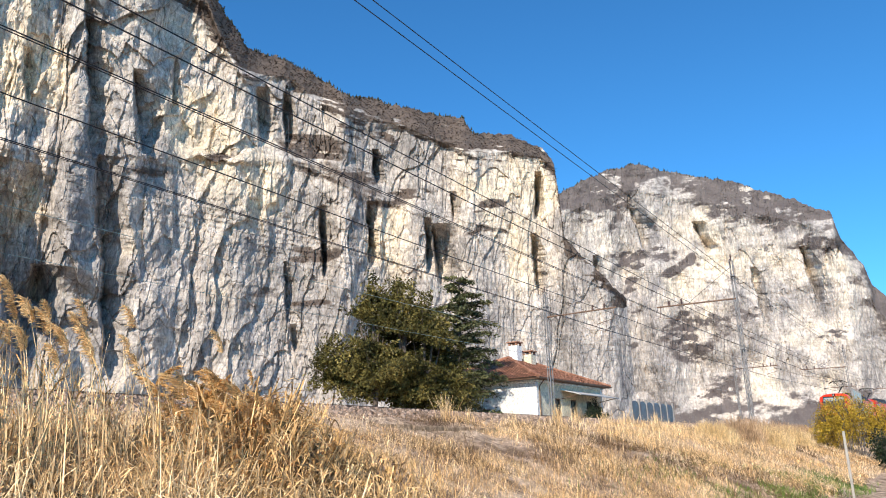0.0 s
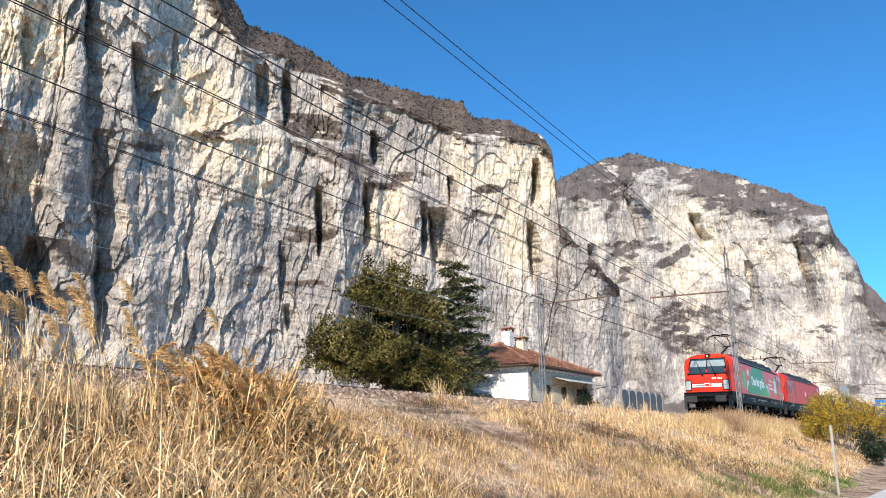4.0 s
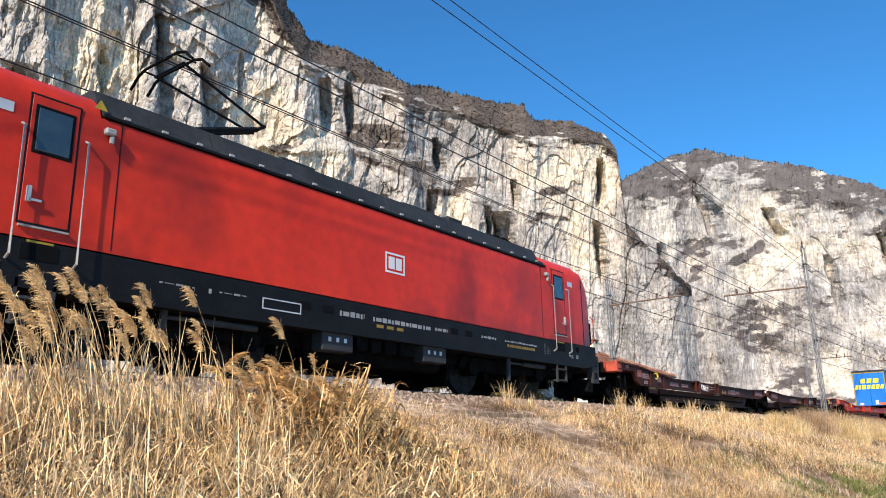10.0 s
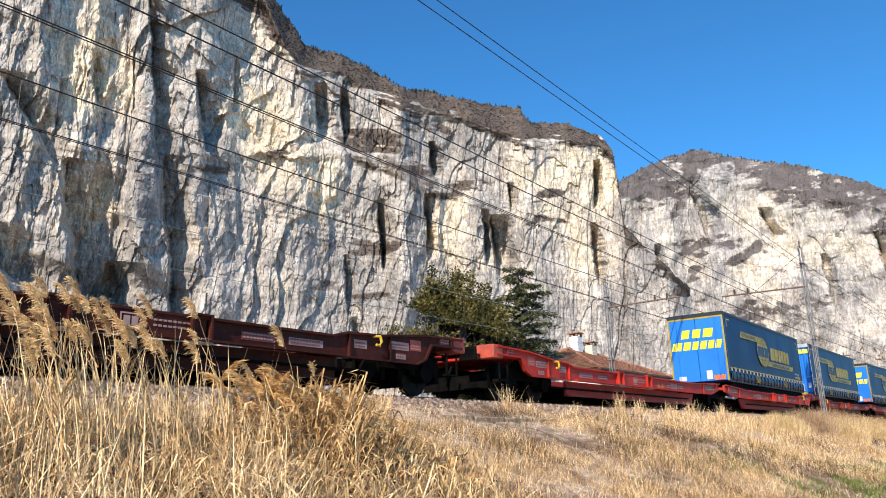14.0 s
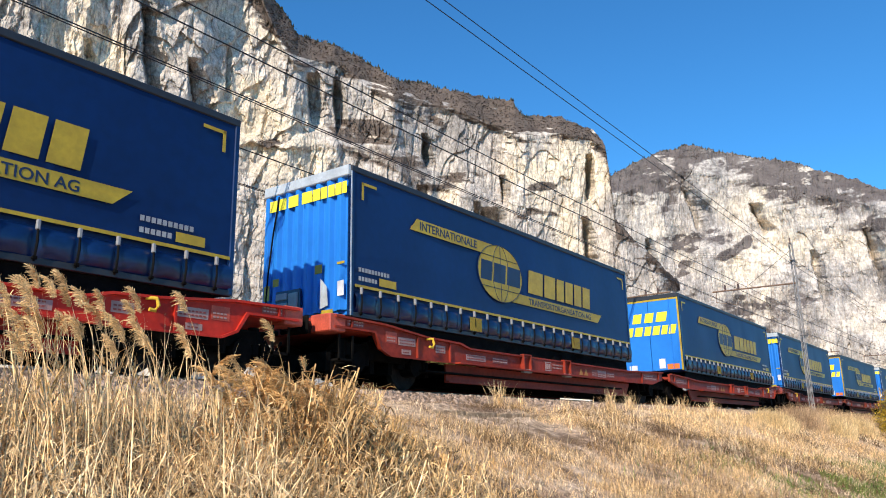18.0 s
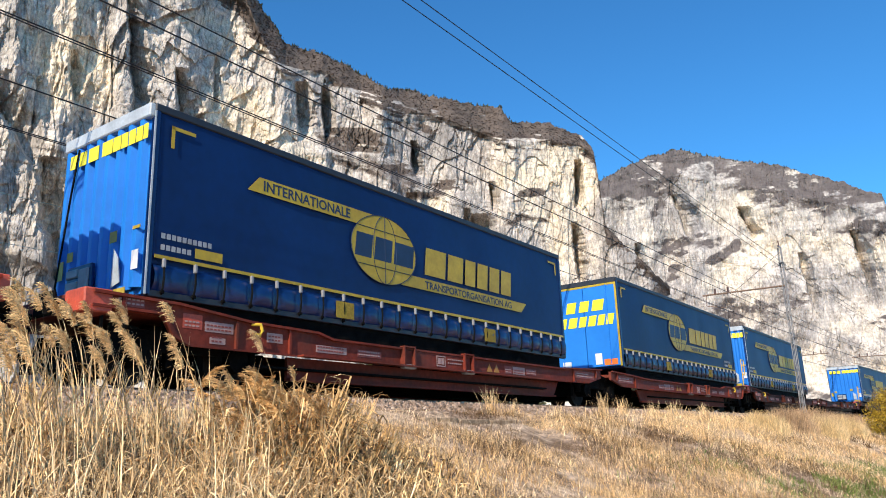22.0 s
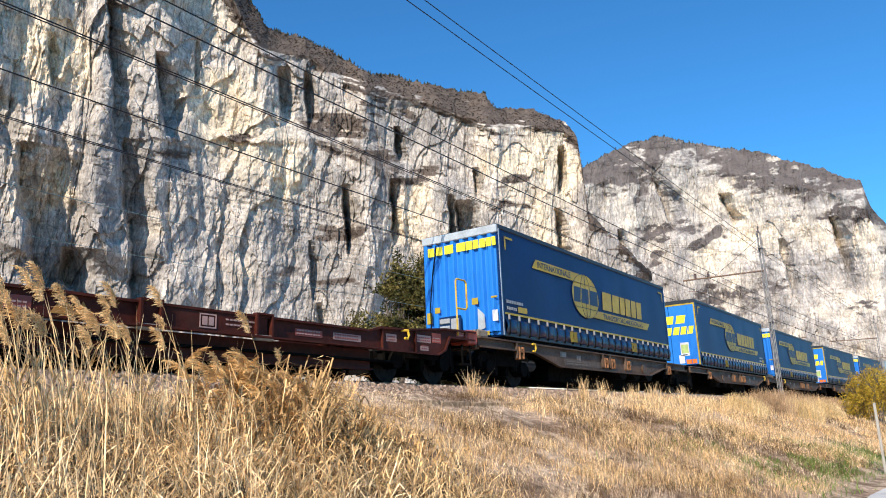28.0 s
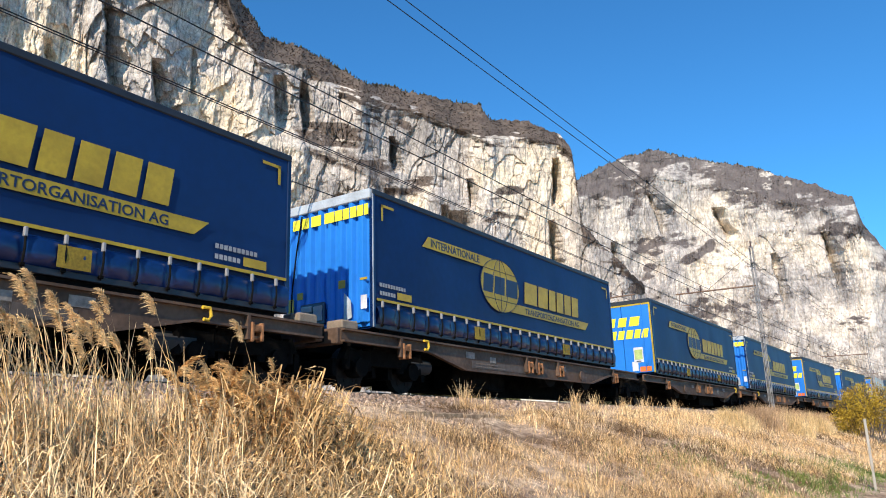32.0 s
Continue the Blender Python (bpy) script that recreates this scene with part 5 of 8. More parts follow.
    for x in (4.0, 9.2):
        side_plate("reflector_flap", [(x, 1.42), (x + 0.5, 1.42), (x + 0.5, 1.74), (x, 1.74)], M["yellowcloth"], t, "dull yellow cloth marker", -Y, 0.062)
    # frame: corner posts, top rails, roof
    part("top_rail", Shape().box(0, L, -Y - 0.012, -Y + 0.05, 4.27, 4.40, 0.015), M["darktop"], t, "dark aluminium roof rail")
    part("top_rail", Shape().box(0, L, Y - 0.05, Y + 0.012, 4.27, 4.40, 0.015), M["darktop"], t)
    bow = Shape()
    bow.prism([(0.0, 4.34), (L, 4.34), (L, 4.42), (0.0, 4.42)], -Y + 0.05, Y - 0.05)
    part("roof", bow, M["darktop"], t, "dark sliding roof")
    for x in (0.0, L - 0.10):
        part("corner_post", Shape().box(x, x + 0.10, -Y - 0.006, -Y + 0.10, 1.32, 4.30, 0.015), M["blue_dark"], t)
        part("corner_post", Shape().box(x, x + 0.10, Y - 0.10, Y + 0.006, 1.32, 4.30, 0.015), M["blue_dark"], t)
    # side markings
    o = 0.0 if doors else -0.30
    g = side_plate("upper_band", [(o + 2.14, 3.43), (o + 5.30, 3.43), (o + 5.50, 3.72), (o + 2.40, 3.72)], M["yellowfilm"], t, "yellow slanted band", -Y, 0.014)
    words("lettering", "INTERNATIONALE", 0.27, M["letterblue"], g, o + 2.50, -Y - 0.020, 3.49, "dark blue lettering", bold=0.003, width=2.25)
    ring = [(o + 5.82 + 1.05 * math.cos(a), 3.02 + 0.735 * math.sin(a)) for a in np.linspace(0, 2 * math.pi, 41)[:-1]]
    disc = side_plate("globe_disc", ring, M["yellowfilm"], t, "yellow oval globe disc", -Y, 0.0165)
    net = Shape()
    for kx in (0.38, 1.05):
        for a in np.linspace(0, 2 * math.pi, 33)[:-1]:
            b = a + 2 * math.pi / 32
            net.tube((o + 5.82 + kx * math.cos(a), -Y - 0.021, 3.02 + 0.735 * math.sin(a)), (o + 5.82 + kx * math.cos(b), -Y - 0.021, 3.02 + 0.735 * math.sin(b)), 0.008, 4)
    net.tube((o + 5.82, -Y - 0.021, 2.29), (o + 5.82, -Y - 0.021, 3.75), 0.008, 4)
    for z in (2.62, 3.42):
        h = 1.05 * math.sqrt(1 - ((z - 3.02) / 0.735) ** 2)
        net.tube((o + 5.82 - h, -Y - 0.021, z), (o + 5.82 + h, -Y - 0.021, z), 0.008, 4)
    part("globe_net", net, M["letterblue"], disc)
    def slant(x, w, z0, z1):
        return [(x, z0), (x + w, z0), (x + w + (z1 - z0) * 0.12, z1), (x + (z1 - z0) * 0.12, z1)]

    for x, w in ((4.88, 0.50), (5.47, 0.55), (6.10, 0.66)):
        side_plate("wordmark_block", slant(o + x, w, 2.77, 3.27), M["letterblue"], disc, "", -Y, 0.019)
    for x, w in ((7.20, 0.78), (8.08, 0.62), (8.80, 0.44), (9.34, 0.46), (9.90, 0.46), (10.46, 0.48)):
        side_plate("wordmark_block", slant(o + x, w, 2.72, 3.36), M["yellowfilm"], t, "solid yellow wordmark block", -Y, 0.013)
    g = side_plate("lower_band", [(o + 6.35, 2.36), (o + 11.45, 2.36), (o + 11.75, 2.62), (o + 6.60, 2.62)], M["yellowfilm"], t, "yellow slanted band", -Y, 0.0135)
    words("lettering", "TRANSPORTORGANISATION AG", 0.235, M["letterblue"], g, o + 7.20, -Y - 0.020, 2.405, "dark blue lettering", bold=0.003, width=3.75)
    cl = Shape().box(0.30, 0.36, -Y - 0.014, -Y - 0.010, 3.72, 4.10).box(0.30, 0.75, -Y - 0.014, -Y - 0.010, 4.04, 4.10)
    part("corner_mark", cl, M["yellowfilm"], t)
    cl = Shape().box(L - 0.36, L - 0.30, -Y - 0.014, -Y - 0.010, 3.72, 4.10).box(L - 0.75, L - 0.30, -Y - 0.014, -Y - 0.010, 4.04, 4.10)
    part("corner_mark", cl, M["yellowfilm"], t)
    nb = 0.22 if not doors else L - 1.75
    bars(t, [(nb + k * 0.095, nb + k * 0.095 + 0.07, z, z + 0.085) for z, n in ((2.22, 10), (2.04, 6)) for k in range(n)], M["markgrey"], -Y - 0.010)
    bars(t, [(nb + 0.62, nb + 1.15, 2.01, 2.17)], M["yellowfilm"], -Y - 0.010)
    # ends
    def end(y0, y1, z0, z1, d=0.0, x=0.0):
        return Shape().box(x - d - 0.006, x - d, y0, y1, z0, z1)

    def lean(y0, y1, z0, z1, d):
        return Shape().slab([(-d, y1, z0), (-d, y0, z0), (-d, y0 - 0.09, z1), (-d, y1 - 0.09, z1)], 0.004)

    if doors:
        for y0, y1 in ((-1.20, -0.01), (0.01, 1.20)):
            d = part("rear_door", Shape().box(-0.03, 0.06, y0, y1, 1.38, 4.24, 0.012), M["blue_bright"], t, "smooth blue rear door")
            yb = y0 + 0.32 if y0 < 0 else y1 - 0.32
            part("lock_bar", Shape().tube((-0.05, yb, 1.45), (-0.05, yb, 4.2), 0.016, 6), M["blue_bright"], d)
        part("door_header", Shape().box(-0.04, 0.1, -1.24, 1.24, 4.24, 4.38, 0.01), M["darktop"], t)
        for z0, z1, y0, y1 in ((1.36, 4.24, -1.26, -1.19), (1.36, 4.24, 1.19, 1.26), (4.17, 4.24, -1.19, 1.19)):
            part("yellow_edge", end(y0, y1, z0, z1, 0.034), M["yellowfilm"], t)
        for y, w in ((0.62, 0.42), (0.12, 0.42), (-0.40, 0.50)):
            part("wordmark_block", lean(y - w * 0.42 - 0.1, y + w * 0.42 - 0.1, 3.32, 3.70, 0.036), M["yellowlit"], t)
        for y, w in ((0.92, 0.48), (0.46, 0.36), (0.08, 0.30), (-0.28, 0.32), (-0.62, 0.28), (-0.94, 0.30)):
            part("wordmark_block", lean(y - w * 0.44 + 0.03, y + w * 0.44 + 0.03, 2.80, 3.16, 0.036), M["yellowlit"], t)
        part("orange_panel", end(-1.10, -0.62, 1.42, 1.62, 0.036), M["orange"], t)
        part("number_panel", end(-0.55, -0.30, 1.46, 1.84, 0.036), M["silver"], t)
        part("white_panel", end(0.62, 0.95, 1.45, 1.64, 0.036), M["silver"], t)
        for y0, y1, z0, z1 in ((-0.80, -0.40, 1.80, 2.42), (0.74, 1.08, 1.76, 2.32)) if stickers else ():
            st = part("sticker", end(y0, y1, z0, z1, 0.036), M["silver"], t, "white and light green door sticker")
            part("sticker_face", end(y0 + 0.04, y1 - 0.04, z0 + 0.12, z1 - 0.10, 0.043), M["stickergreen"], st)
            part("sticker_mark", end(y0 + 0.10, y1 - 0.10, z0 + 0.03, z0 + 0.07, 0.043), M["letterblue"], st)
    else:
        nn = 97
        yy = np.linspace(-1.24, 1.24, nn)
        xx = -0.02 + 0.045 * np.clip(np.sin(yy * 2 * np.pi / 0.31) * 1.8, -1, 1)
        V = np.concatenate([np.stack([xx, yy, np.full(nn, 1.45)], -1), np.stack([xx, yy, np.full(nn, 4.16)], -1)])
        i = np.arange(nn - 1)
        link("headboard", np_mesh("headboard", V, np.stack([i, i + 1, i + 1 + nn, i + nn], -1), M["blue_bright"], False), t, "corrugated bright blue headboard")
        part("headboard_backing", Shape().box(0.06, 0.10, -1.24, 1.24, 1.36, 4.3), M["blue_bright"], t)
        part("header_rail", Shape().box(-0.09, 0.1, -1.26, 1.26, 4.16, 4.39, 0.02), M["greyrail"], t, "light grey header rail")
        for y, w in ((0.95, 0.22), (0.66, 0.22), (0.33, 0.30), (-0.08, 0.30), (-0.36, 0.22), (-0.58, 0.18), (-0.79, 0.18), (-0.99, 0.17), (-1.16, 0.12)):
            part("wordmark_block", end(y - w / 2, y + w / 2, 3.80, 4.05, 0.07), M["yellowlit"], t)
        for y, z, w, h in ((1.08, 2.02, 0.09, 0.16), (0.80, 2.22, 0.09, 0.08), (-0.46, 2.33, 0.10, 0.09), (-1.08, 2.38, 0.10, 0.025), (-0.72, 1.42, 0.16, 0.06)):
            part("yellow_tag", end(y - w, y + w, z - h, z + h, 0.07), M["yellowfilm"], t)
        part("white_tag", end(-1.17, -1.0, 1.72, 2.02, 0.07), M["silver"], t)
        part("plug_panel", Shape().box(-0.14, -0.06, 0.0, 0.72, 1.50, 2.00, 0.02), M["blue_dark"], t)
        for y0, y1, z0, z1 in ((0.04, 0.30, 1.58, 1.92), (0.34, 0.68, 1.58, 1.74), (0.34, 0.68, 1.80, 1.94)):
            part("hose_coupling", Shape().box(-0.18, -0.13, y0, y1, z0, z1, 0.015), M["markgrey"], t, "grey hose coupling panel")
        part("side_flap", Shape().slab([(-0.10, -0.55, 1.50), (-0.10, -0.78, 1.56), (-0.16, -0.80, 1.92), (-0.10, -0.56, 2.12)], 0.015), M["greyrail"], t, "bent pale sheet flap")
        part("air_line", Shape().path([(-0.12, 0.9, 1.35), (-0.2, 0.95, 1.7), (-0.12, 1.0, 2.4), (-0.1, 0.9, 3.3), (-0.1, 0.75, 4.1)], 0.018, 6), M["rubber"], t)
        part("corner_trim", Shape().box(-0.012, 0.018, -Y - 0.016, -Y - 0.004, 1.32, 4.27), M["greyrail"], t, "bright aluminium corner edge")
    part("far_end", Shape().box(L - 0.04, L, -1.22, 1.22, 1.36, 4.30), M["blue_bright"], t)
    # chassis and axles, sunk in the wagon's pocket
    ch = Shape().box(0.5, L - 0.3, -0.55, -0.40, 0.95, 1.30).box(0.5, L - 0.3, 0.40, 0.55, 0.95, 1.30)
    part("chassis", ch, M["grime"], t)
    for k in range(3):
        x = (2.6 + 1.31 * k) if doors else (L - 2.6 - 1.31 * k)
        for y0, y1 in ((-1.2, -0.85), (0.85, 1.2)):
            tyre = part("wheel", Shape().tube((x, y0, 0.90), (x, y1, 0.90), 0.50, 20), M["rubber"], t, smooth=30)
            part("rim", Shape().tube((x, y0 - 0.01, 0.90), (x, y0 + 0.05, 0.90), 0.27, 14), M["grime"], tyre)
    part("side_skirt", Shape().box(0.3, L - 0.3, -1.20, -1.16, 1.02, 1.32), M["grime"], t)
    return t


M["strap"] = plain("dull_buckle", (0.25, 0.25, 0.26), 0.45, 0.0, spec=0.3)


# ---- wagons ----
def pocket_wagon(tone, half=17.0, e=0.0):
    """A two-part pocket wagon on three bogies; local x from -half to half."""
    lab = {"brown": "dark brown empty pocket wagon with low side sills", "red": "bright red pocket wagon with low side sills", "rust": "worn red pocket wagon with low side sills", "maroon": "grimy maroon pocket wagon with low side sills"}[tone]
    mat = WAGON[tone]
    t = thing("pocket_wagon", lab, "wagon", "wagons of the train")
    fall = 3.6 + e
    for f in (-1, 1):
        def gx(u):
            return f * (half - u)

        prof = [(0.15, 1.22), (1.5, 1.20), (2.9, 1.07), (fall, 1.04), (fall + 0.4, 0.95), (13.7, 0.95), (14.8, 1.00), (16.6, 1.06), (16.6, 0.80), (15.7, 0.62), (14.0, 0.60), (1.75, 0.60), (1.45, 0.72), (1.25, 1.02), (0.15, 1.02)]
        for y0, y1 in ((-1.44, -1.36), (1.36, 1.44)):
            sw = part("side_sill", Shape().prism([(gx(u), z) for u, z in prof], y0, y1), mat, t, "deep welded side sill")
            out = -1 if y0 < 0 else 1
            yo = y0 if out < 0 else y1
            a, b = sorted((yo, yo + out * 0.07))
            g1, g2 = sorted((yo, yo + out * 0.17))
            k1, k2 = sorted((yo, yo + out * 0.045))
            i1, i2 = sorted((yo - out * 0.26, yo - out * 0.12))
            w1, w2 = sorted((yo - out * 0.26, yo - out * 0.20))
            for prof2, e0, e1 in (
                    ([(fall + 0.4, 0.93), (13.7, 0.93), (13.7, 0.97), (fall + 0.4, 0.97)], a, b),
                    ([(3.95, 0.578), (13.45, 0.578), (13.45, 0.612), (3.95, 0.612)], g1, g2),
                    ([(3.9, 0.18), (13.8, 0.18), (13.8, 0.22), (3.9, 0.22)], i1, i2),
                    ([(3.9, 0.22), (13.8, 0.22), (14.1, 0.59), (3.9, 0.59)], w1, w2),
                    ([(0.15, 1.20), (1.5, 1.18), (2.9, 1.05), (fall, 1.02), (fall + 0.4, 0.93), (fall + 0.4, 0.97), (fall + 0.02, 1.06), (2.9, 1.09), (1.5, 1.22), (0.15, 1.245)], a, b),
                    ([(0.15, 1.01), (1.24, 1.01), (1.44, 0.70), (1.74, 0.58), (3.9, 0.58), (3.9, 0.61), (1.77, 0.61), (1.48, 0.73), (1.28, 1.05), (0.15, 1.05)], k1, k2),
                    ([(13.7, 0.93), (14.8, 0.98), (16.6, 1.04), (16.6, 1.08), (14.8, 1.02), (13.7, 0.97)], a, b)):
                part("sill_flange", Shape().prism([(gx(u), z) for u, z in prof2], e0, e1), mat, sw)
            c, d = sorted((yo, yo + out * 0.05))
            pl = part("marking_plate", Shape().prism([(gx(6.9), 0.63), (gx(9.3), 0.63), (gx(9.3), 0.925), (gx(6.9), 0.925)], c, d), mat, sw)
            for u in (7.0, 9.2):
                q0, q1 = sorted((yo, yo + out * 0.12))
                shoe = Shape().box(gx(u) - 0.19, gx(u) - 0.15, q0, q1, 0.62, 0.98).box(gx(u) + 0.15, gx(u) + 0.19, q0, q1, 0.62, 0.98).box(gx(u) - 0.19, gx(u) + 0.19, q0, q1, 0.975, 1.005)
                part("crane_shoe", shoe, mat, sw, "open box-shaped lifting shoe")
                # black plate in place of the shade inside the open shoe
                part("shoe_pocket", Shape().box(gx(u) - 0.15, gx(u) + 0.15, min(yo, yo + out * 0.02), max(yo, yo + out * 0.02), 0.66, 0.925), M["rubber"], sw)
                part("shoe_foot", Shape().box(gx(u) - 0.21, gx(u) + 0.21, q0, q1, 0.54, 0.63, 0.02), M["shoefoot"], sw, "bare worn shoe foot")
            for u, z0, z1 in ((0.6, 1.05, 1.20), (2.6, 0.61, 1.06), (3.75, 0.61, 1.03), (14.7, 0.62, 0.98), (16.2, 0.80, 1.03)):
                part("gusset", Shape().box(gx(u) - 0.02, gx(u) + 0.02, c, d, z0, z1), mat, sw)
            if out < 0:
                mx = gx(8.1)
                emblem(sw, mx - 0.05 * f, 0.775, 0.23, M["markpink"], None, yo - 0.055)
                bars(sw, [(mx + 0.30 + k * 0.08, mx + 0.36 + k * 0.08, z, z + 0.028) for z, n in ((0.82, 8), (0.74, 7)) for k in range(n)], M["markpink"], yo - 0.055)
                pan = sorted((gx(14.8), gx(16.1)))
                side_plate("label_field", [(pan[0], 0.74), (pan[1], 0.74), (pan[1], 0.94), (pan[0], 0.94)], M["labelred"], sw, "lighter label field", yo)
                bars(sw, [(pan[0] + 0.1 + k * 0.09, pan[0] + 0.17 + k * 0.09, z, z + 0.03) for z, n in ((0.86, 9), (0.79, 12)) for k in range(n)], M["markpink"], yo - 0.006)
                # warning triangles, framed notices and a faded label strip beside the shoes
                for k in range(2):
                    tx = gx(10.2 + k * 0.32)
                    side_plate("warning_triangle", [(tx - 0.13, 0.66), (tx + 0.13, 0.66), (tx, 0.86)], M["markorange"], sw, "faded orange warning triangle", yo, 0.006)
                for u0, u1, z0, z1, key in ((10.9, 11.25, 0.66, 0.85, "labelred"), (11.3, 11.9, 0.66, 0.85, "markpink"), (11.95, 12.5, 0.68, 0.83, "labelred"), (5.5, 6.2, 0.70, 0.83, "labelred"), (4.4, 5.2, 0.70, 0.83, "markpink"), (0.5, 0.95, 1.07, 1.18, "labelred"), (1.6, 1.95, 0.86, 1.08, "blockred"), (2.0, 2.55, 0.84, 1.0, "markpink"), (2.1, 2.4, 0.66, 0.76, "markpink"), (3.25, 3.6, 0.78, 0.94, "markpink")):
                    p = sorted((gx(u0), gx(u1)))
                    fld = side_plate("notice_field", [(p[0], z0), (p[1], z0), (p[1], z1), (p[0], z1)], M[key], sw, "small faded notice field", yo)
                    bars(fld, [(p[0] + 0.03 + i * 0.07, p[0] + 0.08 + i * 0.07, zz, zz + 0.025) for zz in (z0 + 0.03, z0 + 0.09) for i in range(int((u1 - u0) / 0.075))], M["labelred"] if key == "markpink" else M["markpink"], yo - 0.007)
                hk = gx(3.0)
                part("tow_hook", Shape().path([(hk - 0.10, yo - 0.03, 1.04), (hk + 0.04, yo - 0.09, 1.04), (hk + 0.07, yo - 0.10, 0.94), (hk + 0.02, yo - 0.10, 0.86), (hk - 0.07, yo - 0.09, 0.87)], 0.03, 7), M["hookyellow"], sw, "yellow towing hook")
                cb = sorted((gx(0.03), gx(0.45)))
                part("corner_block", Shape().box(cb[0], cb[1], yo - 0.02, yo + 0.5, 0.94, 1.27, 0.02), M["blockred"], t, "brighter red corner block")
        part("end_deck", Shape().box(min(gx(0.2), gx(2.7)), max(gx(0.2), gx(2.7)), -1.36, 1.36, 1.0, 1.05), mat, t)
        part("end_deck", Shape().box(min(gx(14.4), gx(16.6)), max(gx(14.4), gx(16.6)), -1.36, 1.36, 0.88, 0.97), mat, t)
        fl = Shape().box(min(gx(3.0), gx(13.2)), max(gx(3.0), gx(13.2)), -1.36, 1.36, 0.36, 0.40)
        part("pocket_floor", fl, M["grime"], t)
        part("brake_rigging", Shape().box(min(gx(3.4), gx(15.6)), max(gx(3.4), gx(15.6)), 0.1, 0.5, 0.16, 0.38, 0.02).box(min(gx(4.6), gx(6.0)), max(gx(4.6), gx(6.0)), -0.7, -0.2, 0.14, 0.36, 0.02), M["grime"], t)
        part("end_beam", Shape().box(min(gx(0.05), gx(0.25)), max(gx(0.05), gx(0.25)), -1.40, 1.40, 0.95, 1.24, 0.02), mat, t)
        buffers(t, gx(0.1), f)
        part("coupling_hook", Shape().tube((gx(0.1), 0, 1.02), (gx(-0.42), 0, 1.0), 0.05, 8).tube((gx(-0.3), 0, 1.0), (gx(-0.34), 0, 0.6), 0.03, 6), M["grime"], t)
        part("hitch", Shape().prism([(gx(1.0), 1.12), (gx(1.25), 1.30), (gx(1.75), 1.30), (gx(2.0), 1.12)], -0.5, 0.5), M["grime"], t)
        b = bogie(t, gx(2.0), 0.46, 0.9)
        for a in (-0.9, 0.9):
            wheelset(b, gx(2.0) + a, 0.46)
        part("brake_pipe", Shape().path([(gx(-0.1), -0.3, 0.8), (gx(-0.3), -0.3, 0.55), (gx(-0.15), -0.25, 0.35)], 0.03, 6), M["rubber"], t)
        st = Shape().box(gx(0.5) - 0.2, gx(0.5) + 0.2, -1.43, -1.20, 0.42, 0.46).box(gx(0.5) - 0.2, gx(0.5) - 0.16, -1.43, -1.40, 0.42, 0.90).box(gx(0.5) + 0.16, gx(0.5) + 0.2, -1.43, -1.40, 0.42, 0.90)
        part("shunter_step", st, M["grime"], t)
        cyl = Shape().tube((gx(12.6) - 0.4, -0.9, 0.52), (gx(12.6) + 0.4, -0.9, 0.52), 0.16, 12)
        part("air_tank", cyl, M["grime"], t, smooth=30)
    b = bogie(t, 0, 0.46, 0.9)
    for a in (-0.9, 0.9):
        wheelset(b, a, 0.46)
    part("joint_cover", Shape().box(-0.42, 0.42, -1.0, 1.0, 0.85, 1.06, 0.04), M["grime"], t)
    return t


M["shoefoot"] = plain("bare_steel", (0.30, 0.27, 0.25), 0.7)
M["markorange"] = plain("faded_orange_marking", (0.42, 0.19, 0.04), 0.7)
M["hookyellow"] = plain("yellow_hook_paint", (0.62, 0.40, 0.03), 0.6, var=0.25)
M["blockred"] = plain("orange_red_paint", (0.46, 0.075, 0.04), 0.6, var=0.25)
M["labelred"] = plain("faded_label_red", (0.24, 0.05, 0.035), 0.6, var=0.2, scale=6)


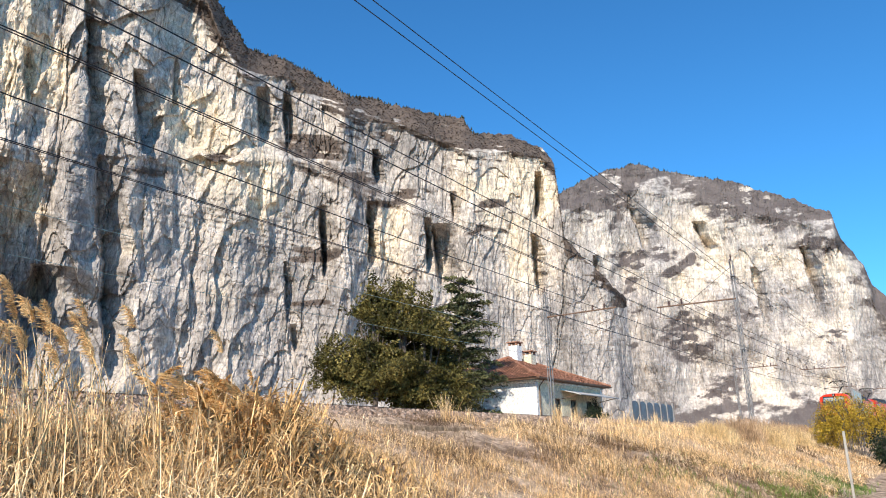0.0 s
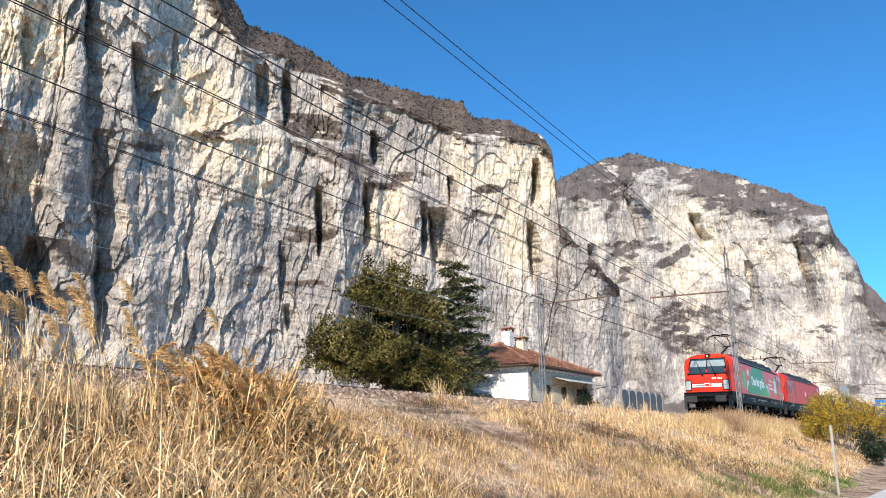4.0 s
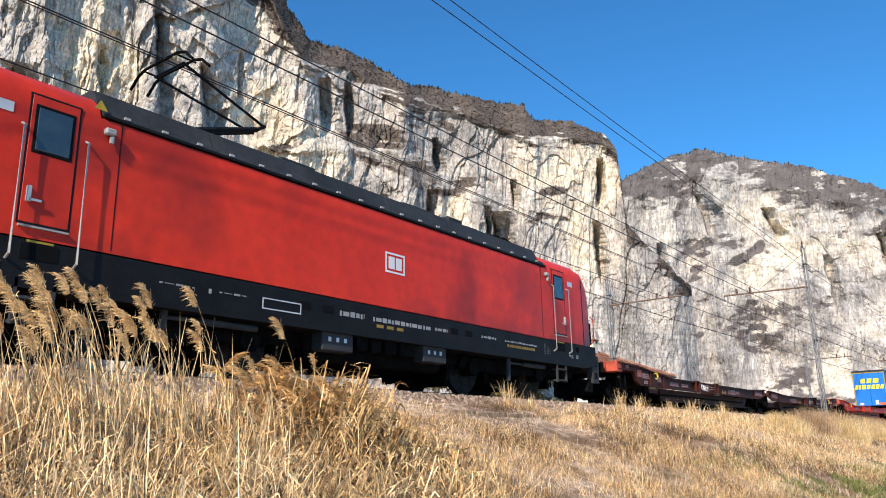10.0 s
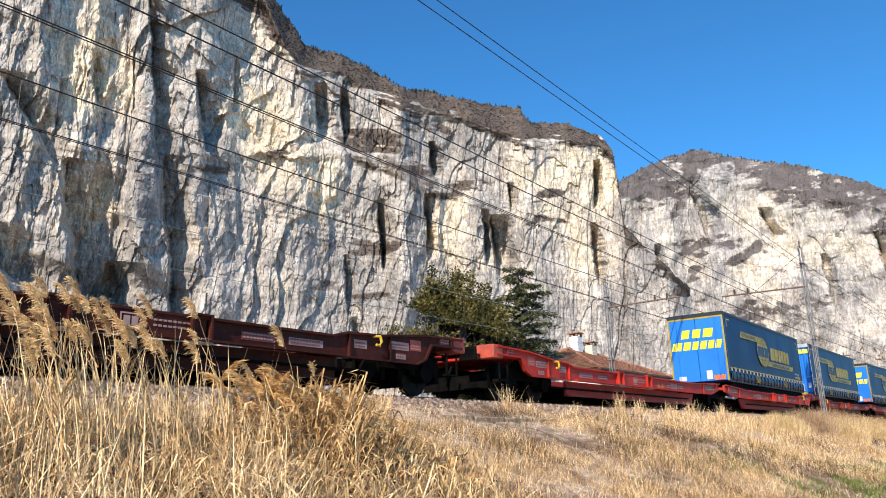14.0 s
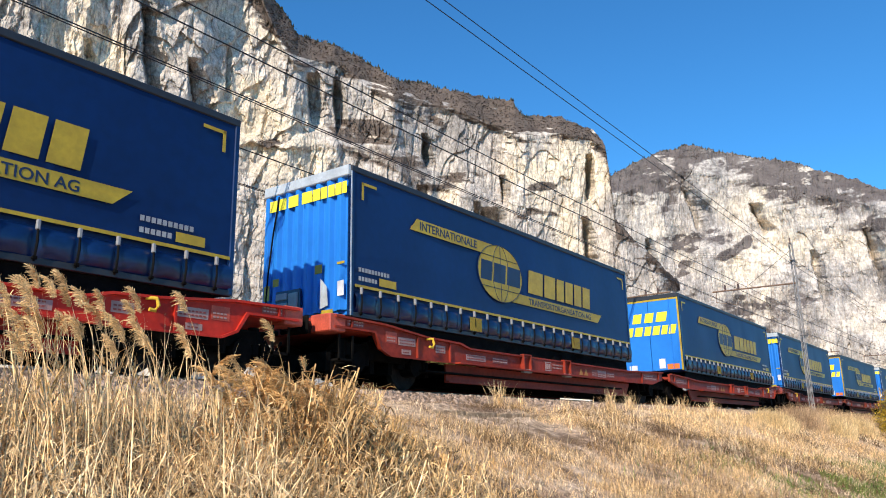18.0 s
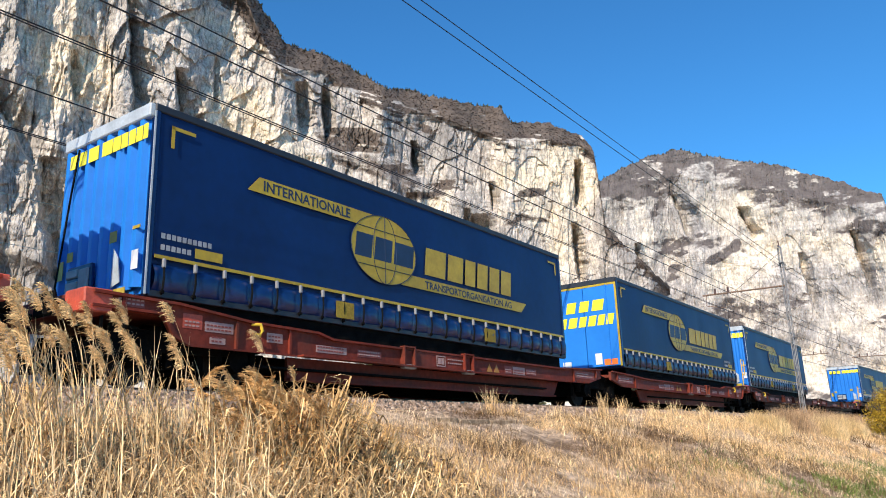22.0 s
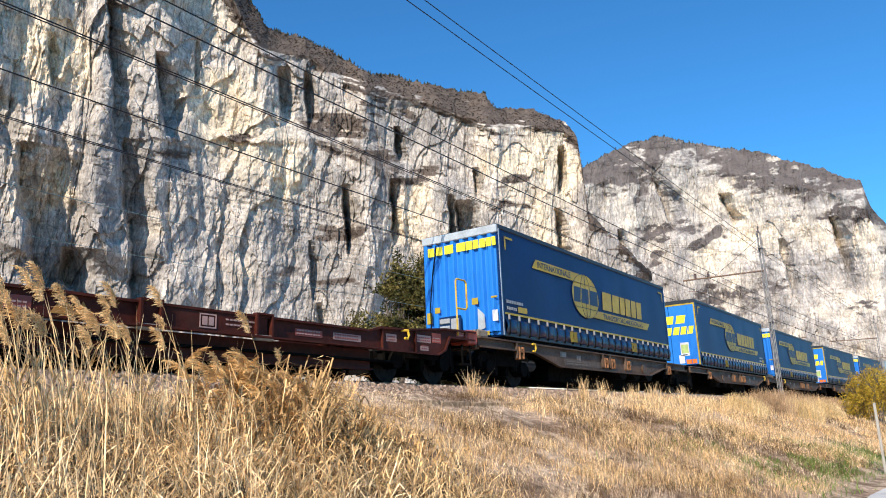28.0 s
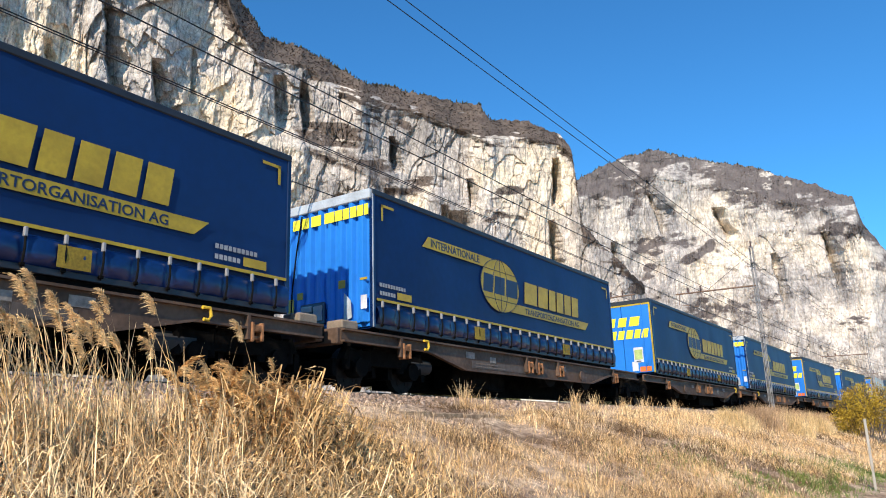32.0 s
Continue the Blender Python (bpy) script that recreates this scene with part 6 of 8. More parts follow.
def sill_wagon(half=17.1):
    """A two-part container wagon with a fish-bellied grey sill and rusty lashing brackets."""
    mat = WAGON["grey"]
    t = thing("flat_wagon", "grey-brown flat wagon with fish-bellied sill and rusty brackets", "wagon", "wagons of the train")
    for f in (-1, 1):
        def gx(u):
            return f * (half - u)

        prof = [(0.15, 1.16), (16.7, 1.16), (16.7, 0.92), (13.9, 0.92), (12.3, 0.60), (4.6, 0.60), (3.1, 0.92), (0.15, 0.92)]
        for y0, y1 in ((-1.36, -1.30), (1.30, 1.36)):
            out = -1 if y0 < 0 else 1
            yo = y0 if out < 0 else y1
            sw = part("side_sill", Shape().prism([(gx(u), z) for u, z in prof], y0, y1), mat, t, "fish-bellied side sill")
            a, b = sorted((yo, yo + out * 0.09))
            fl = Shape().prism([(gx(0.15), 1.13), (gx(16.7), 1.13), (gx(16.7), 1.17), (gx(0.15), 1.17)], a, b)
            fl.prism([(gx(4.6), 0.58), (gx(12.3), 0.58), (gx(12.3), 0.62), (gx(4.6), 0.62)], a, b)
            fl.prism([(gx(12.3), 0.58), (gx(13.9), 0.90), (gx(16.7), 0.90), (gx(16.7), 0.94), (gx(13.86), 0.94), (gx(12.26), 0.62)], a, b)
            fl.prism([(gx(4.6), 0.58), (gx(3.1), 0.90), (gx(0.15), 0.90), (gx(0.15), 0.94), (gx(3.14), 0.94), (gx(4.64), 0.62)], a, b)
            part("sill_flange", fl, mat, sw)
            for u in (2.0, 7.8, 8.4, 9.8, 14.2):
                c, d = sorted((yo, yo + out * 0.10))
                br = part("lashing_bracket", Shape().box(gx(u) - 0.03, gx(u) + 0.03, c, d, 0.72, 1.14), mat, sw)
                part("spigot", Shape().box(gx(u) + 0.04, gx(u) + 0.10, c - 0.03, d + 0.03, 0.68, 1.02, 0.012).box(gx(u) + 0.26, gx(u) + 0.32, c - 0.03, d + 0.03, 0.70, 1.02, 0.012).box(gx(u) + 0.06, gx(u) + 0.30, c - 0.02, d + 0.02, 0.86, 0.98, 0.015).tube((gx(u) + 0.0, (c + d) / 2, 0.76), (gx(u) + 0.36, (c + d) / 2, 0.76), 0.035, 7), M["rustbare"], br, "rusty folding spigot")
            if out < 0:
                lf = sorted((gx(5.0), gx(8.2)))
                side_plate("label_field", [(lf[0], 0.68), (lf[1], 0.68), (lf[1], 0.86), (lf[0], 0.86)], M["labelgrey"], sw, "pale primer patch", yo)
                bars(sw, [(lf[0] + 0.2 + k * 0.1, lf[0] + 0.27 + k * 0.1, z, z + 0.03) for z, n in ((0.78, 11), (0.71, 15)) for k in range(n)], M["markdim"], yo - 0.006)
                for u0, u1, z0, z1 in ((4.75, 5.15, 0.90, 1.06), (5.9, 6.2, 0.72, 1.0), (10.2, 10.5, 0.88, 1.02)):
                    p = sorted((gx(u0), gx(u1)))
                    side_plate("notice_field", [(p[0], z0), (p[1], z0), (p[1], z1), (p[0], z1)], M["markdim2"], sw, "small pale notice", yo)
                hk = gx(2.9)
                part("tow_hook", Shape().path([(hk - 0.10, yo - 0.12, 1.14), (hk + 0.04, yo - 0.13, 1.14), (hk + 0.07, yo - 0.13, 1.02), (hk + 0.02, yo - 0.13, 0.94), (hk - 0.07, yo - 0.12, 0.95)], 0.03, 7), M["hookyellow"], sw, "yellow towing hook")
                part("wheel_handbrake", Shape().tube((gx(11.6), yo - 0.02, 0.80), (gx(11.6), yo - 0.06, 0.80), 0.16, 14), mat, sw)
        part("deck_beam", Shape().box(min(gx(0.2), gx(16.7)), max(gx(0.2), gx(16.7)), -0.4, 0.4, 0.80, 1.12), M["grime"], t)
        part("brake_rigging", Shape().box(min(gx(3.4), gx(15.4)), max(gx(3.4), gx(15.4)), 0.05, 0.55, 0.17, 0.82, 0.02).box(min(gx(5.0), gx(7.6)), max(gx(5.0), gx(7.6)), -0.8, -0.2, 0.22, 0.70, 0.02), M["grime"], t)
        cb = None
        for k in range(8):
            at = Matrix.Translation((gx(1.2 + k * 2.1), 0, 0))
            cb = again(cb, at, t) if cb else part("cross_bearer", Shape().box(-0.08, 0.08, -1.30, 1.30, 0.92, 1.10), M["grime"], t, at=at)
        part("end_beam", Shape().box(min(gx(0.05), gx(0.25)), max(gx(0.05), gx(0.25)), -1.34, 1.34, 0.86, 1.18, 0.02), WAGON["grey"], t)
        part("end_box", Shape().box(min(gx(0.2), gx(0.7)), max(gx(0.2), gx(0.7)), -1.34, -0.9, 1.17, 1.36, 0.03), M["tanbox"], t, "pale tan end box")
        buffers(t, gx(0.1), f)
        part("coupling_hook", Shape().tube((gx(0.1), 0, 1.02), (gx(-0.42), 0, 1.0), 0.05, 8).tube((gx(-0.3), 0, 1.0), (gx(-0.34), 0, 0.6), 0.03, 6), M["grime"], t)
        b = bogie(t, gx(1.9), 0.46, 0.9)
        for a in (-0.9, 0.9):
            wheelset(b, gx(1.9) + a, 0.46)
        part("air_tank", Shape().tube((gx(3.2) - 0.4, -0.95, 0.62), (gx(3.2) + 0.4, -0.95, 0.62), 0.18, 12), M["steelbox"], t, smooth=30)
    b = bogie(t, 0, 0.46, 0.9)
    for a in (-0.9, 0.9):
        wheelset(b, a, 0.46)
    part("joint_cover", Shape().box(-0.42, 0.42, -0.9, 0.9, 0.90, 1.14, 0.04), M["grime"], t)
    return t


M["labelgrey"] = plain("pale_primer", (0.10, 0.075, 0.058), 0.7, var=0.2, scale=6)
M["markdim2"] = plain("dusty_pale_notice", (0.24, 0.21, 0.18), 0.8, var=0.3, scale=9)
M["tanbox"] = plain("tan_paint", (0.24, 0.185, 0.13), 0.7, var=0.2, scale=6)

# ---- the train's make-up: a place along the train for each vehicle ----
MOVING = []
WHEELS = []


def place(ob, u, mid=0.0):
    """Puts a vehicle into the train; mid is the way from its origin to its middle."""
    MOVING.append((ob, u, mid))
    return ob


def on_track(u, mid):
    """A vehicle's place and turn when its origin is u metres along the line."""
    s = u + mid
    a = max(0.0, s - 42.0) / 800
    x, y = (s, TRACK_Y) if a == 0 else (42.0 + 800 * math.sin(a), TRACK_Y - 800 * (1 - math.cos(a)))
    return pose(x - mid * math.cos(a), y + mid * math.sin(a), RAIL_Z, 0, 0, -math.degrees(a))


loco_a, wheels_a = locomotive(True)
loco_b, wheels_b = locomotive(False)
place(loco_a, 13.26)
place(loco_b, 32.24)
WHEELS += wheels_a + wheels_b

wagon_brown = place(pocket_wagon("brown", 16.9, 0.2), 59.6)
wagon_red = place(pocket_wagon("red"), 94.6)
wagon_rust = place(pocket_wagon("rust", 17.0, 0.5), 129.2)
wagon_maroon = place(pocket_wagon("maroon", 17.0, 0.8), 164.1)
wagon_last = place(copy_thing(wagon_brown, Matrix()), 198.1)
for w in (wagon_maroon, wagon_last):
    rail = Shape().path([(16.0, -1.46, 1.10), (16.0, -1.46, 2.42), (16.06, -1.46, 2.48), (16.40, -1.46, 2.48), (16.46, -1.46, 2.42), (16.46, -1.46, 1.82), (16.40, -1.46, 1.76), (16.0, -1.46, 1.76)], 0.024, 6)
    part("yellow_rail", rail, M["hookyellow"], w, "yellow tubular hand rail")
# a sprayed white scribble on the first brown wagon's sill
scrawl = Shape()
for line in ([(0, 0.2), (0.05, 0.02)], [(0.16, 0.2), (0.04, 0.1), (0.17, 0.0)], [(0.22, 0.0), (0.24, 0.18), (0.33, 0.01), (0.35, 0.19)], [(0.40, 0.0), (0.42, 0.18), (0.52, 0.14), (0.44, 0.09), (0.55, 0.0)], [(0.70, 0.1), (0.62, 0.13), (0.66, 0.19), (0.71, 0.1), (0.66, 0.01)]):
    scrawl.path([(-9.42 + a, -1.50, 0.70 + b - 0.06 * a) for a, b in line], 0.010, 5)
part("paint_scrawl", scrawl, M["white"], wagon_brown, "white sprayed scribble")
wagon_grey = place(sill_wagon(), 232.1)
for u in (266.6, 301.0, 335.4, 369.8):
    place(copy_thing(wagon_grey, Matrix()), u)

trailer_doors = place(trailer(True), 96.52, 6.8)
trailer_board = place(trailer(False), 112.95, 6.8)
for u in (131.78, 166.00):
    place(copy_thing(trailer_doors, Matrix()), u, 6.8)
trailer_green = place(trailer(True, True), 234.65, 6.8)
for u in (268.85, 303.2, 337.6):
    place(copy_thing(trailer_green, Matrix()), u, 6.8)
for u in (148.13, 182.28, 216.62, 250.75, 285.4, 319.9, 354.2):
    place(copy_thing(trailer_board, Matrix()), u, 6.8)


# ---- the railway ----
def build_track(y, name):
    t = thing(name, "railway track with dark rusty rails on concrete sleepers", "track")
    t["kind"] = "structure"
    prof = [(-0.075, -0.17), (0.075, -0.17), (0.075, -0.155), (0.012, -0.13), (0.012, -0.045), (0.036, -0.03), (0.036, 0.0), (-0.036, 0.0), (-0.036, -0.03), (-0.012, -0.045), (-0.012, -0.13), (-0.075, -0.155)]
    for dy in (-0.7535, 0.7535):
        s = Shape()
        rings = [[s.bm.verts.new((x, y + dy + q - float(bend(x)), RAIL_Z + z)) for q, z in prof] for x in (-200.0, 0.0, 45.0, *[45.0 + 6 * k for k in range(1, 60)])]
        for a, b in zip(rings, rings[1:]):
            for i in range(len(prof)):
                s.bm.faces.new((a[i], b[i], b[(i + 1) % len(prof)], a[(i + 1) % len(prof)]))
        part("rail", s, M["rail"], t)
    sl = None
    for k in range(130):
        at = Matrix.Translation((-3 + k * 0.6, y - float(bend(-3 + k * 0.6)), RAIL_Z - 0.17)) @ Matrix.Rotation(-max(0.0, k * 0.6 - 45) / 800, 4, "Z")
        if sl:
            again(sl, at, t)
        else:
            s = Shape().prism([(-0.13, -0.14), (-0.10, 0.0), (0.10, 0.0), (0.13, -0.14)], -1.15, 1.15)
            sl = part("sleeper", s, M["sleeper"], t, at=at)
    return t


build_track(TRACK_Y, "track_1")
build_track(TRACK2_Y, "track_2")


def build_ballast():
    xs = np.concatenate([[-200, -60], np.arange(-6, 60, 0.22), np.arange(62, 400, 6)])
    ys = np.concatenate([np.arange(8.75, 10.3, 0.10), [11, 12, 13, 13.6, 14.4, 15.3, 16.4, 17.0, 17.5, 18.0, 18.6]])
    X, Y = np.meshgrid(xs, ys, indexing="ij")
    base = np.interp(Y, [8.7, 8.95, 9.75, 10.0, 16.6, 17.2, 18.6], [2.12, 2.20, 2.50, 2.52, 2.52, 2.48, 2.10])
    Z = base + 0.035 * fbm(X * 3, Y * 3, 61, 3)
    V = np.stack([X, Y - bend(X), Z], -1).reshape(-1, 3)
    ob = new("ballast", np_mesh("ballast", V, grid_faces(len(xs), len(ys)), M["ballast"]))
    tagged(ob, "grey-brown crushed stone ballast bed", "ballast", kind="structure")
    rng = np.random.default_rng(12)
    n = 9000
    x = rng.uniform(0, 1, n) ** 1.6 * 55 - 2
    y = 8.55 + rng.beta(1.6, 1.6, n) * 1.6
    z = np.interp(y, [8.3, 8.7, 8.95, 9.75, 10.2], [2.16, 2.17, 2.22, 2.51, 2.54])
    r = rng.uniform(0.02, 0.055, n)
    base = np.array([(1, 0, -0.3), (0, 1, -0.4), (-1, 0, -0.2), (0, -1, -0.4), (0.5, 0.5, 0.8), (-0.6, 0.4, 0.7), (-0.4, -0.6, 0.8), (0.6, -0.5, 0.6)])
    V = np.stack([x, y - bend(x), z], -1)[:, None] + base[None] * r[:, None, None] * rng.uniform(0.6, 1.3, (n, 8, 3))
    F = np.array([(0, 1, 4, 7), (1, 2, 5, 4), (2, 3, 6, 5), (3, 0, 7, 6), (4, 5, 6, 7)])
    F = (F[None] + np.arange(n)[:, None, None] * 8).reshape(-1, 4)
    ob = new("ballast_stones", np_mesh("ballast_stones", V.reshape(-1, 3), F, M["stone"]))
    tagged(ob, "loose pale crushed stones along the track shoulder", "stones", kind="stuff")


build_ballast()

# ---- masts and wires ----
M["galv"] = plain("weathered_galvanised_steel", (0.25, 0.245, 0.24), 0.8, 0.0, var=0.25, spec=0.15)
M["mastbrown"] = plain("rust_brown_tube", (0.20, 0.13, 0.09), 0.7, 0.2)
M["wire"] = plain("dark_wire", (0.025, 0.025, 0.028), 0.5, 0.3)
M["porcelain"] = plain("brown_porcelain", (0.10, 0.05, 0.035), 0.3)
M["wirepale"] = plain("pale_green_wire", (0.22, 0.30, 0.28), 0.5)


def mast(x, y, top, face, height_arm=9.1, reach=4.3):
    """A lattice mast of two channel legs with lacing, and a bracket over the track."""
    t = thing("catenary_mast", "grey lattice steel overhead-line mast with tubular bracket", "mast", "masts along the railway")
    foot = 2.0
    h = top - foot
    for s_ in (-1, 1):
        leg = Shape()
        a, b = 0.24 * s_, 0.13 * s_
        leg.bm.free()
        leg.bm = bmesh.new()
        for dy in (-0.07, 0.07):
            q = [leg.bm.verts.new(v) for v in ((a - 0.038, dy - 0.015, 0), (a + 0.038, dy - 0.015, 0), (a + 0.038, dy + 0.015, 0), (a - 0.038, dy + 0.015, 0), (b - 0.038, dy - 0.015, h), (b + 0.038, dy - 0.015, h), (b + 0.038, dy + 0.015, h), (b - 0.038, dy + 0.015, h))]
            for f in ((0, 1, 2, 3), (4, 5, 6, 7), (0, 1, 5, 4), (1, 2, 6, 5), (2, 3, 7, 6), (3, 0, 4, 7)):
                leg.bm.faces.new([q[i] for i in f])
        leg.box(min(a, a + 0.012), max(a, a + 0.012), -0.07, 0.07, 0, 0.3)
        part("leg", leg, M["galv"], t)
    n = int(h / 0.42)
    for k in range(n):
        z0, z1 = k * h / n, (k + 1) * h / n
        w0, w1 = 0.24 - 0.11 * z0 / h, 0.24 - 0.11 * z1 / h
        sg = 1 if k % 2 else -1
        lace = Shape()
        for dy in (-0.06, 0.06):
            lace.tube((-w0 * sg, dy, z0), (w1 * sg, dy, z1), 0.017, 5)
        part("lacing", lace, M["galv"], t)
    part("footing", Shape().box(-0.45, 0.45, -0.4, 0.4, -0.6, 0.22, 0.03), M["sleeper"], t, "concrete mast footing")
    za = height_arm - foot
    arm = Shape().tube((0, 0, za), (0, face * reach, za + 0.05), 0.045, 8)
    arm.tube((0, 0, za - 0.9 + 0.9), (0, face * 0.5, za), 0.05, 8)
    b = part("bracket_arm", arm, M["mastbrown"], t, "rust-brown bracket tube")
    part("stay", Shape().tube((0, 0, h - 0.3), (0, face * reach * 0.6, za + 0.04), 0.012, 5), M["wire"], t)
    for d in (2.9, 3.6):
        ins = Shape()
        for k in range(5):
            ins.tube((0, face * d, za + 0.06 + k * 0.06), (0, face * d, za + 0.10 + k * 0.06), 0.06, 8)
        ins.tube((0, face * d, za), (0, face * d, za + 0.36), 0.02, 6)
        part("insulator", ins, M["porcelain"], b)
    reg = Shape().path([(0, face * 4.1, za), (0, face * 4.15, za - 0.55), (0, face * 3.1, za - 0.78)], 0.022, 6)
    part("registration_arm", reg, M["mastbrown"], t)
    for z in (h * 0.47, h - 0.9):
        part("clamp_band", Shape().box(-0.25, 0.25, -0.10, 0.10, z, z + 0.06), M["galv"], t)
    part("top_insulator", Shape().tube((0, 0, h), (0, 0, h + 0.35), 0.03, 6).tube((-0.35, 0, h), (0.35, 0, h), 0.03, 6), M["porcelain"], t)
    t.location = (x, y, foot)
    return t


MASTS = [-12, 42.2, 86, 130, 174, 218, 262]
for mx in MASTS:
    near = mx < 60
    mast(mx, 8.05 - float(bend(mx)), 11.2 if near else 10.5, 1, 9.1 if near else 8.6)
    mast(mx - 1.8, 18.4 - float(bend(mx)), 10.6, -1)


def wire_y(x, y):
    """Sideways place of a wire, which runs straight from mast to mast."""
    return y - float(np.interp(x, [-66] + MASTS + [314], [0, *[float(bend(m)) for m in MASTS], float(bend(314))]))


def wire(name, y, z, sag, r, mat, label):
    xs = np.concatenate([np.arange(-66, 42, 5.4), np.arange(42.2, 306, 4.4)])
    return tagged(part(name, Shape().path([(float(x), wire_y(float(x), y), hang(float(x), z, sag)) for x in xs], r, 5), mat), label, "wire", "overhead wires")


def hang(x, z, sag):
    """Height of a sagging wire at x."""
    ends = [-66] + MASTS + [314]
    for a, b in zip(ends, ends[1:]):
        if a <= x <= b:
            f = (x - a) / (b - a)
            return z - sag * 4 * f * (1 - f)
    return z


for ty, cz, mz in ((TRACK_Y, 8.24, 9.35), (TRACK2_Y, 8.16, 9.32)):
    wire("contact_wire", ty - 0.03, cz, 0.0, 0.013, M["wire"], "dark contact wire above the track")
    wire("contact_wire", ty + 0.05, cz, 0.0, 0.011, M["wire"], "dark contact wire above the track")
    mess = wire("messenger_wire", ty, mz, 0.18, 0.017, M["wire"], "dark messenger wire above the track")
    dr = None
    for k in range(60):
        x = -60 + k * 5.4 + 1.3
        at = Matrix.Translation((x, wire_y(x, ty), cz)) @ Matrix.Diagonal((1, 1, hang(x, mz, 0.18) - cz, 1))
        dr = again(dr, at, mess) if dr else part("dropper", Shape().tube((0, 0, 0), (0, 0, 1), 0.006, 4), M["wire"], mess, at=at)
wire("feeder_wire", 10.85, 9.45, 0.10, 0.015, M["wire"], "dark feeder wire beside the messenger wire")
wire("feeder_wire", 8.05, 10.08, 0.05, 0.011, M["wire"], "dark feeder wire along the mast tops")
wire("feeder_wire", 8.05, 10.39, 0.05, 0.011, M["wire"], "dark feeder wire along the mast tops")
wire("return_wire", 18.4, 7.95, 0.15, 0.010, M["wirepale"], "pale thin wire along the far masts")
wire("return_wire", 18.4, 6.75, 0.15, 0.008, M["wirepale"], "pale thin wire along the far masts")

# ---- plants ----
M["straw"] = leafy("straw", [(0.25, (0.44, 0.285, 0.14)), (0.5, (0.75, 0.53, 0.28)), (0.75, (0.95, 0.74, 0.46))], scale=1.5, rand=-0.6)
M["tangle"] = leafy("tangled_straw", [(0.25, (0.28, 0.155, 0.065)), (0.5, (0.64, 0.42, 0.20)), (0.75, (0.95, 0.72, 0.43))], scale=2.5, rand=-0.75)
M["shrub_gold"] = leafy("golden_dry_grass", [(0.25, (0.46, 0.30, 0.13)), (0.5, (0.64, 0.46, 0.23)), (0.75, (0.80, 0.62, 0.36))], scale=0.8, rand=-0.45)
M["shrub_brown"] = leafy("pinkish_dry_stems", [(0.25, (0.26, 0.165, 0.095)), (0.5, (0.44, 0.29, 0.165)), (0.75, (0.60, 0.43, 0.26))], scale=0.8, rand=-0.5)
M["heap"] = leafy("broken_reed_leaf", [(0.25, (0.26, 0.14, 0.055)), (0.5, (0.60, 0.38, 0.165)), (0.75, (0.92, 0.68, 0.38))], scale=2.5, rand=-0.7)
# dark brown for dead stems, and for shade painted between the straw
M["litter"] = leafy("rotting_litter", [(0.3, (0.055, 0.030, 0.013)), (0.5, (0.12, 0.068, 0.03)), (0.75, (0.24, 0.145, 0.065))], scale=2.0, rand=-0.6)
M["plume"] = leafy("reed_plume", [(0.25, (0.48, 0.29, 0.12)), (0.5, (0.70, 0.46, 0.21)), (0.75, (0.90, 0.66, 0.35))], scale=9)
M["plume_dark"] = leafy("brown_seed_head", [(0.25, (0.36, 0.19, 0.07)), (0.5, (0.58, 0.34, 0.13)), (0.75, (0.76, 0.50, 0.22))], scale=3)
M["reed_leaf"] = leafy("dry_reed_leaf", [(0.25, (0.30, 0.165, 0.06)), (0.5, (0.52, 0.33, 0.135)), (0.75, (0.78, 0.56, 0.28))], scale=4, rand=-0.6)
M["turf"] = leafy("fresh_grass", [(0.3, (0.07, 0.13, 0.02)), (0.5, (0.14, 0.21, 0.04)), (0.7, (0.28, 0.28, 0.09))], scale=1.0)
M["bank_grass"] = leafy("bleached_bank_grass", [(0.25, (0.40, 0.265, 0.16)), (0.5, (0.68, 0.51, 0.33)), (0.75, (0.88, 0.71, 0.50))], scale=1.4, rand=-0.65)


def blades(x, y, z, h, w, lean, rng, droop=0.4, wind=(0.0, 0.0), up=None):
    """Tapered grass blades, each bent over its length: arrays of foot points, heights and widths."""
    n = len(x)
    a = rng.uniform(0, 2 * np.pi, n)
    dx, dy = np.cos(a) * lean + wind[0], np.sin(a) * lean + wind[1]
    ta = rng.uniform(0, np.pi, n)
    sx, sy = np.cos(ta) * w / 2, np.sin(ta) * w / 2
    rows = []
    for f, wf in ((0.0, 1.0), (0.45, 0.85), (0.8, 0.55), (1.0, 0.08)):
        bend = f * f
        cx, cy = x + dx * h * (0.3 * f + 0.7 * bend), y + dy * h * (0.3 * f + 0.7 * bend)
        cz = z + h * (f - droop * bend * np.clip(np.hypot(dx, dy), 0, 1.2))
        rows.append(np.stack([np.stack([cx - sx * wf, cy - sy * wf, cz], -1), np.stack([cx + sx * wf, cy + sy * wf, cz], -1)], 1))
    V = np.concatenate(rows, 1)
    F = np.array([(0, 1, 3, 2), (2, 3, 5, 4), (4, 5, 7, 6)])
    F = (F[None] + np.arange(n)[:, None, None] * 8).reshape(-1, 4)
    return V.reshape(-1, 3), F, np.stack([x + dx * h, y + dy * h, z + h * (1 - droop * np.clip(np.hypot(dx, dy), 0, 1.2))], -1)


def lay_grass(name, label, mat, x, y, h, w, lean, rng, droop=0.4, wind=(0, 0), sink=0.02):
    V, F, _ = blades(x, y, ground_z(x, y) - sink, h, w, lean, rng, droop, wind)
    return tagged(new(name, np_mesh(name, V, F, mat)), label, "grass", kind="stuff")


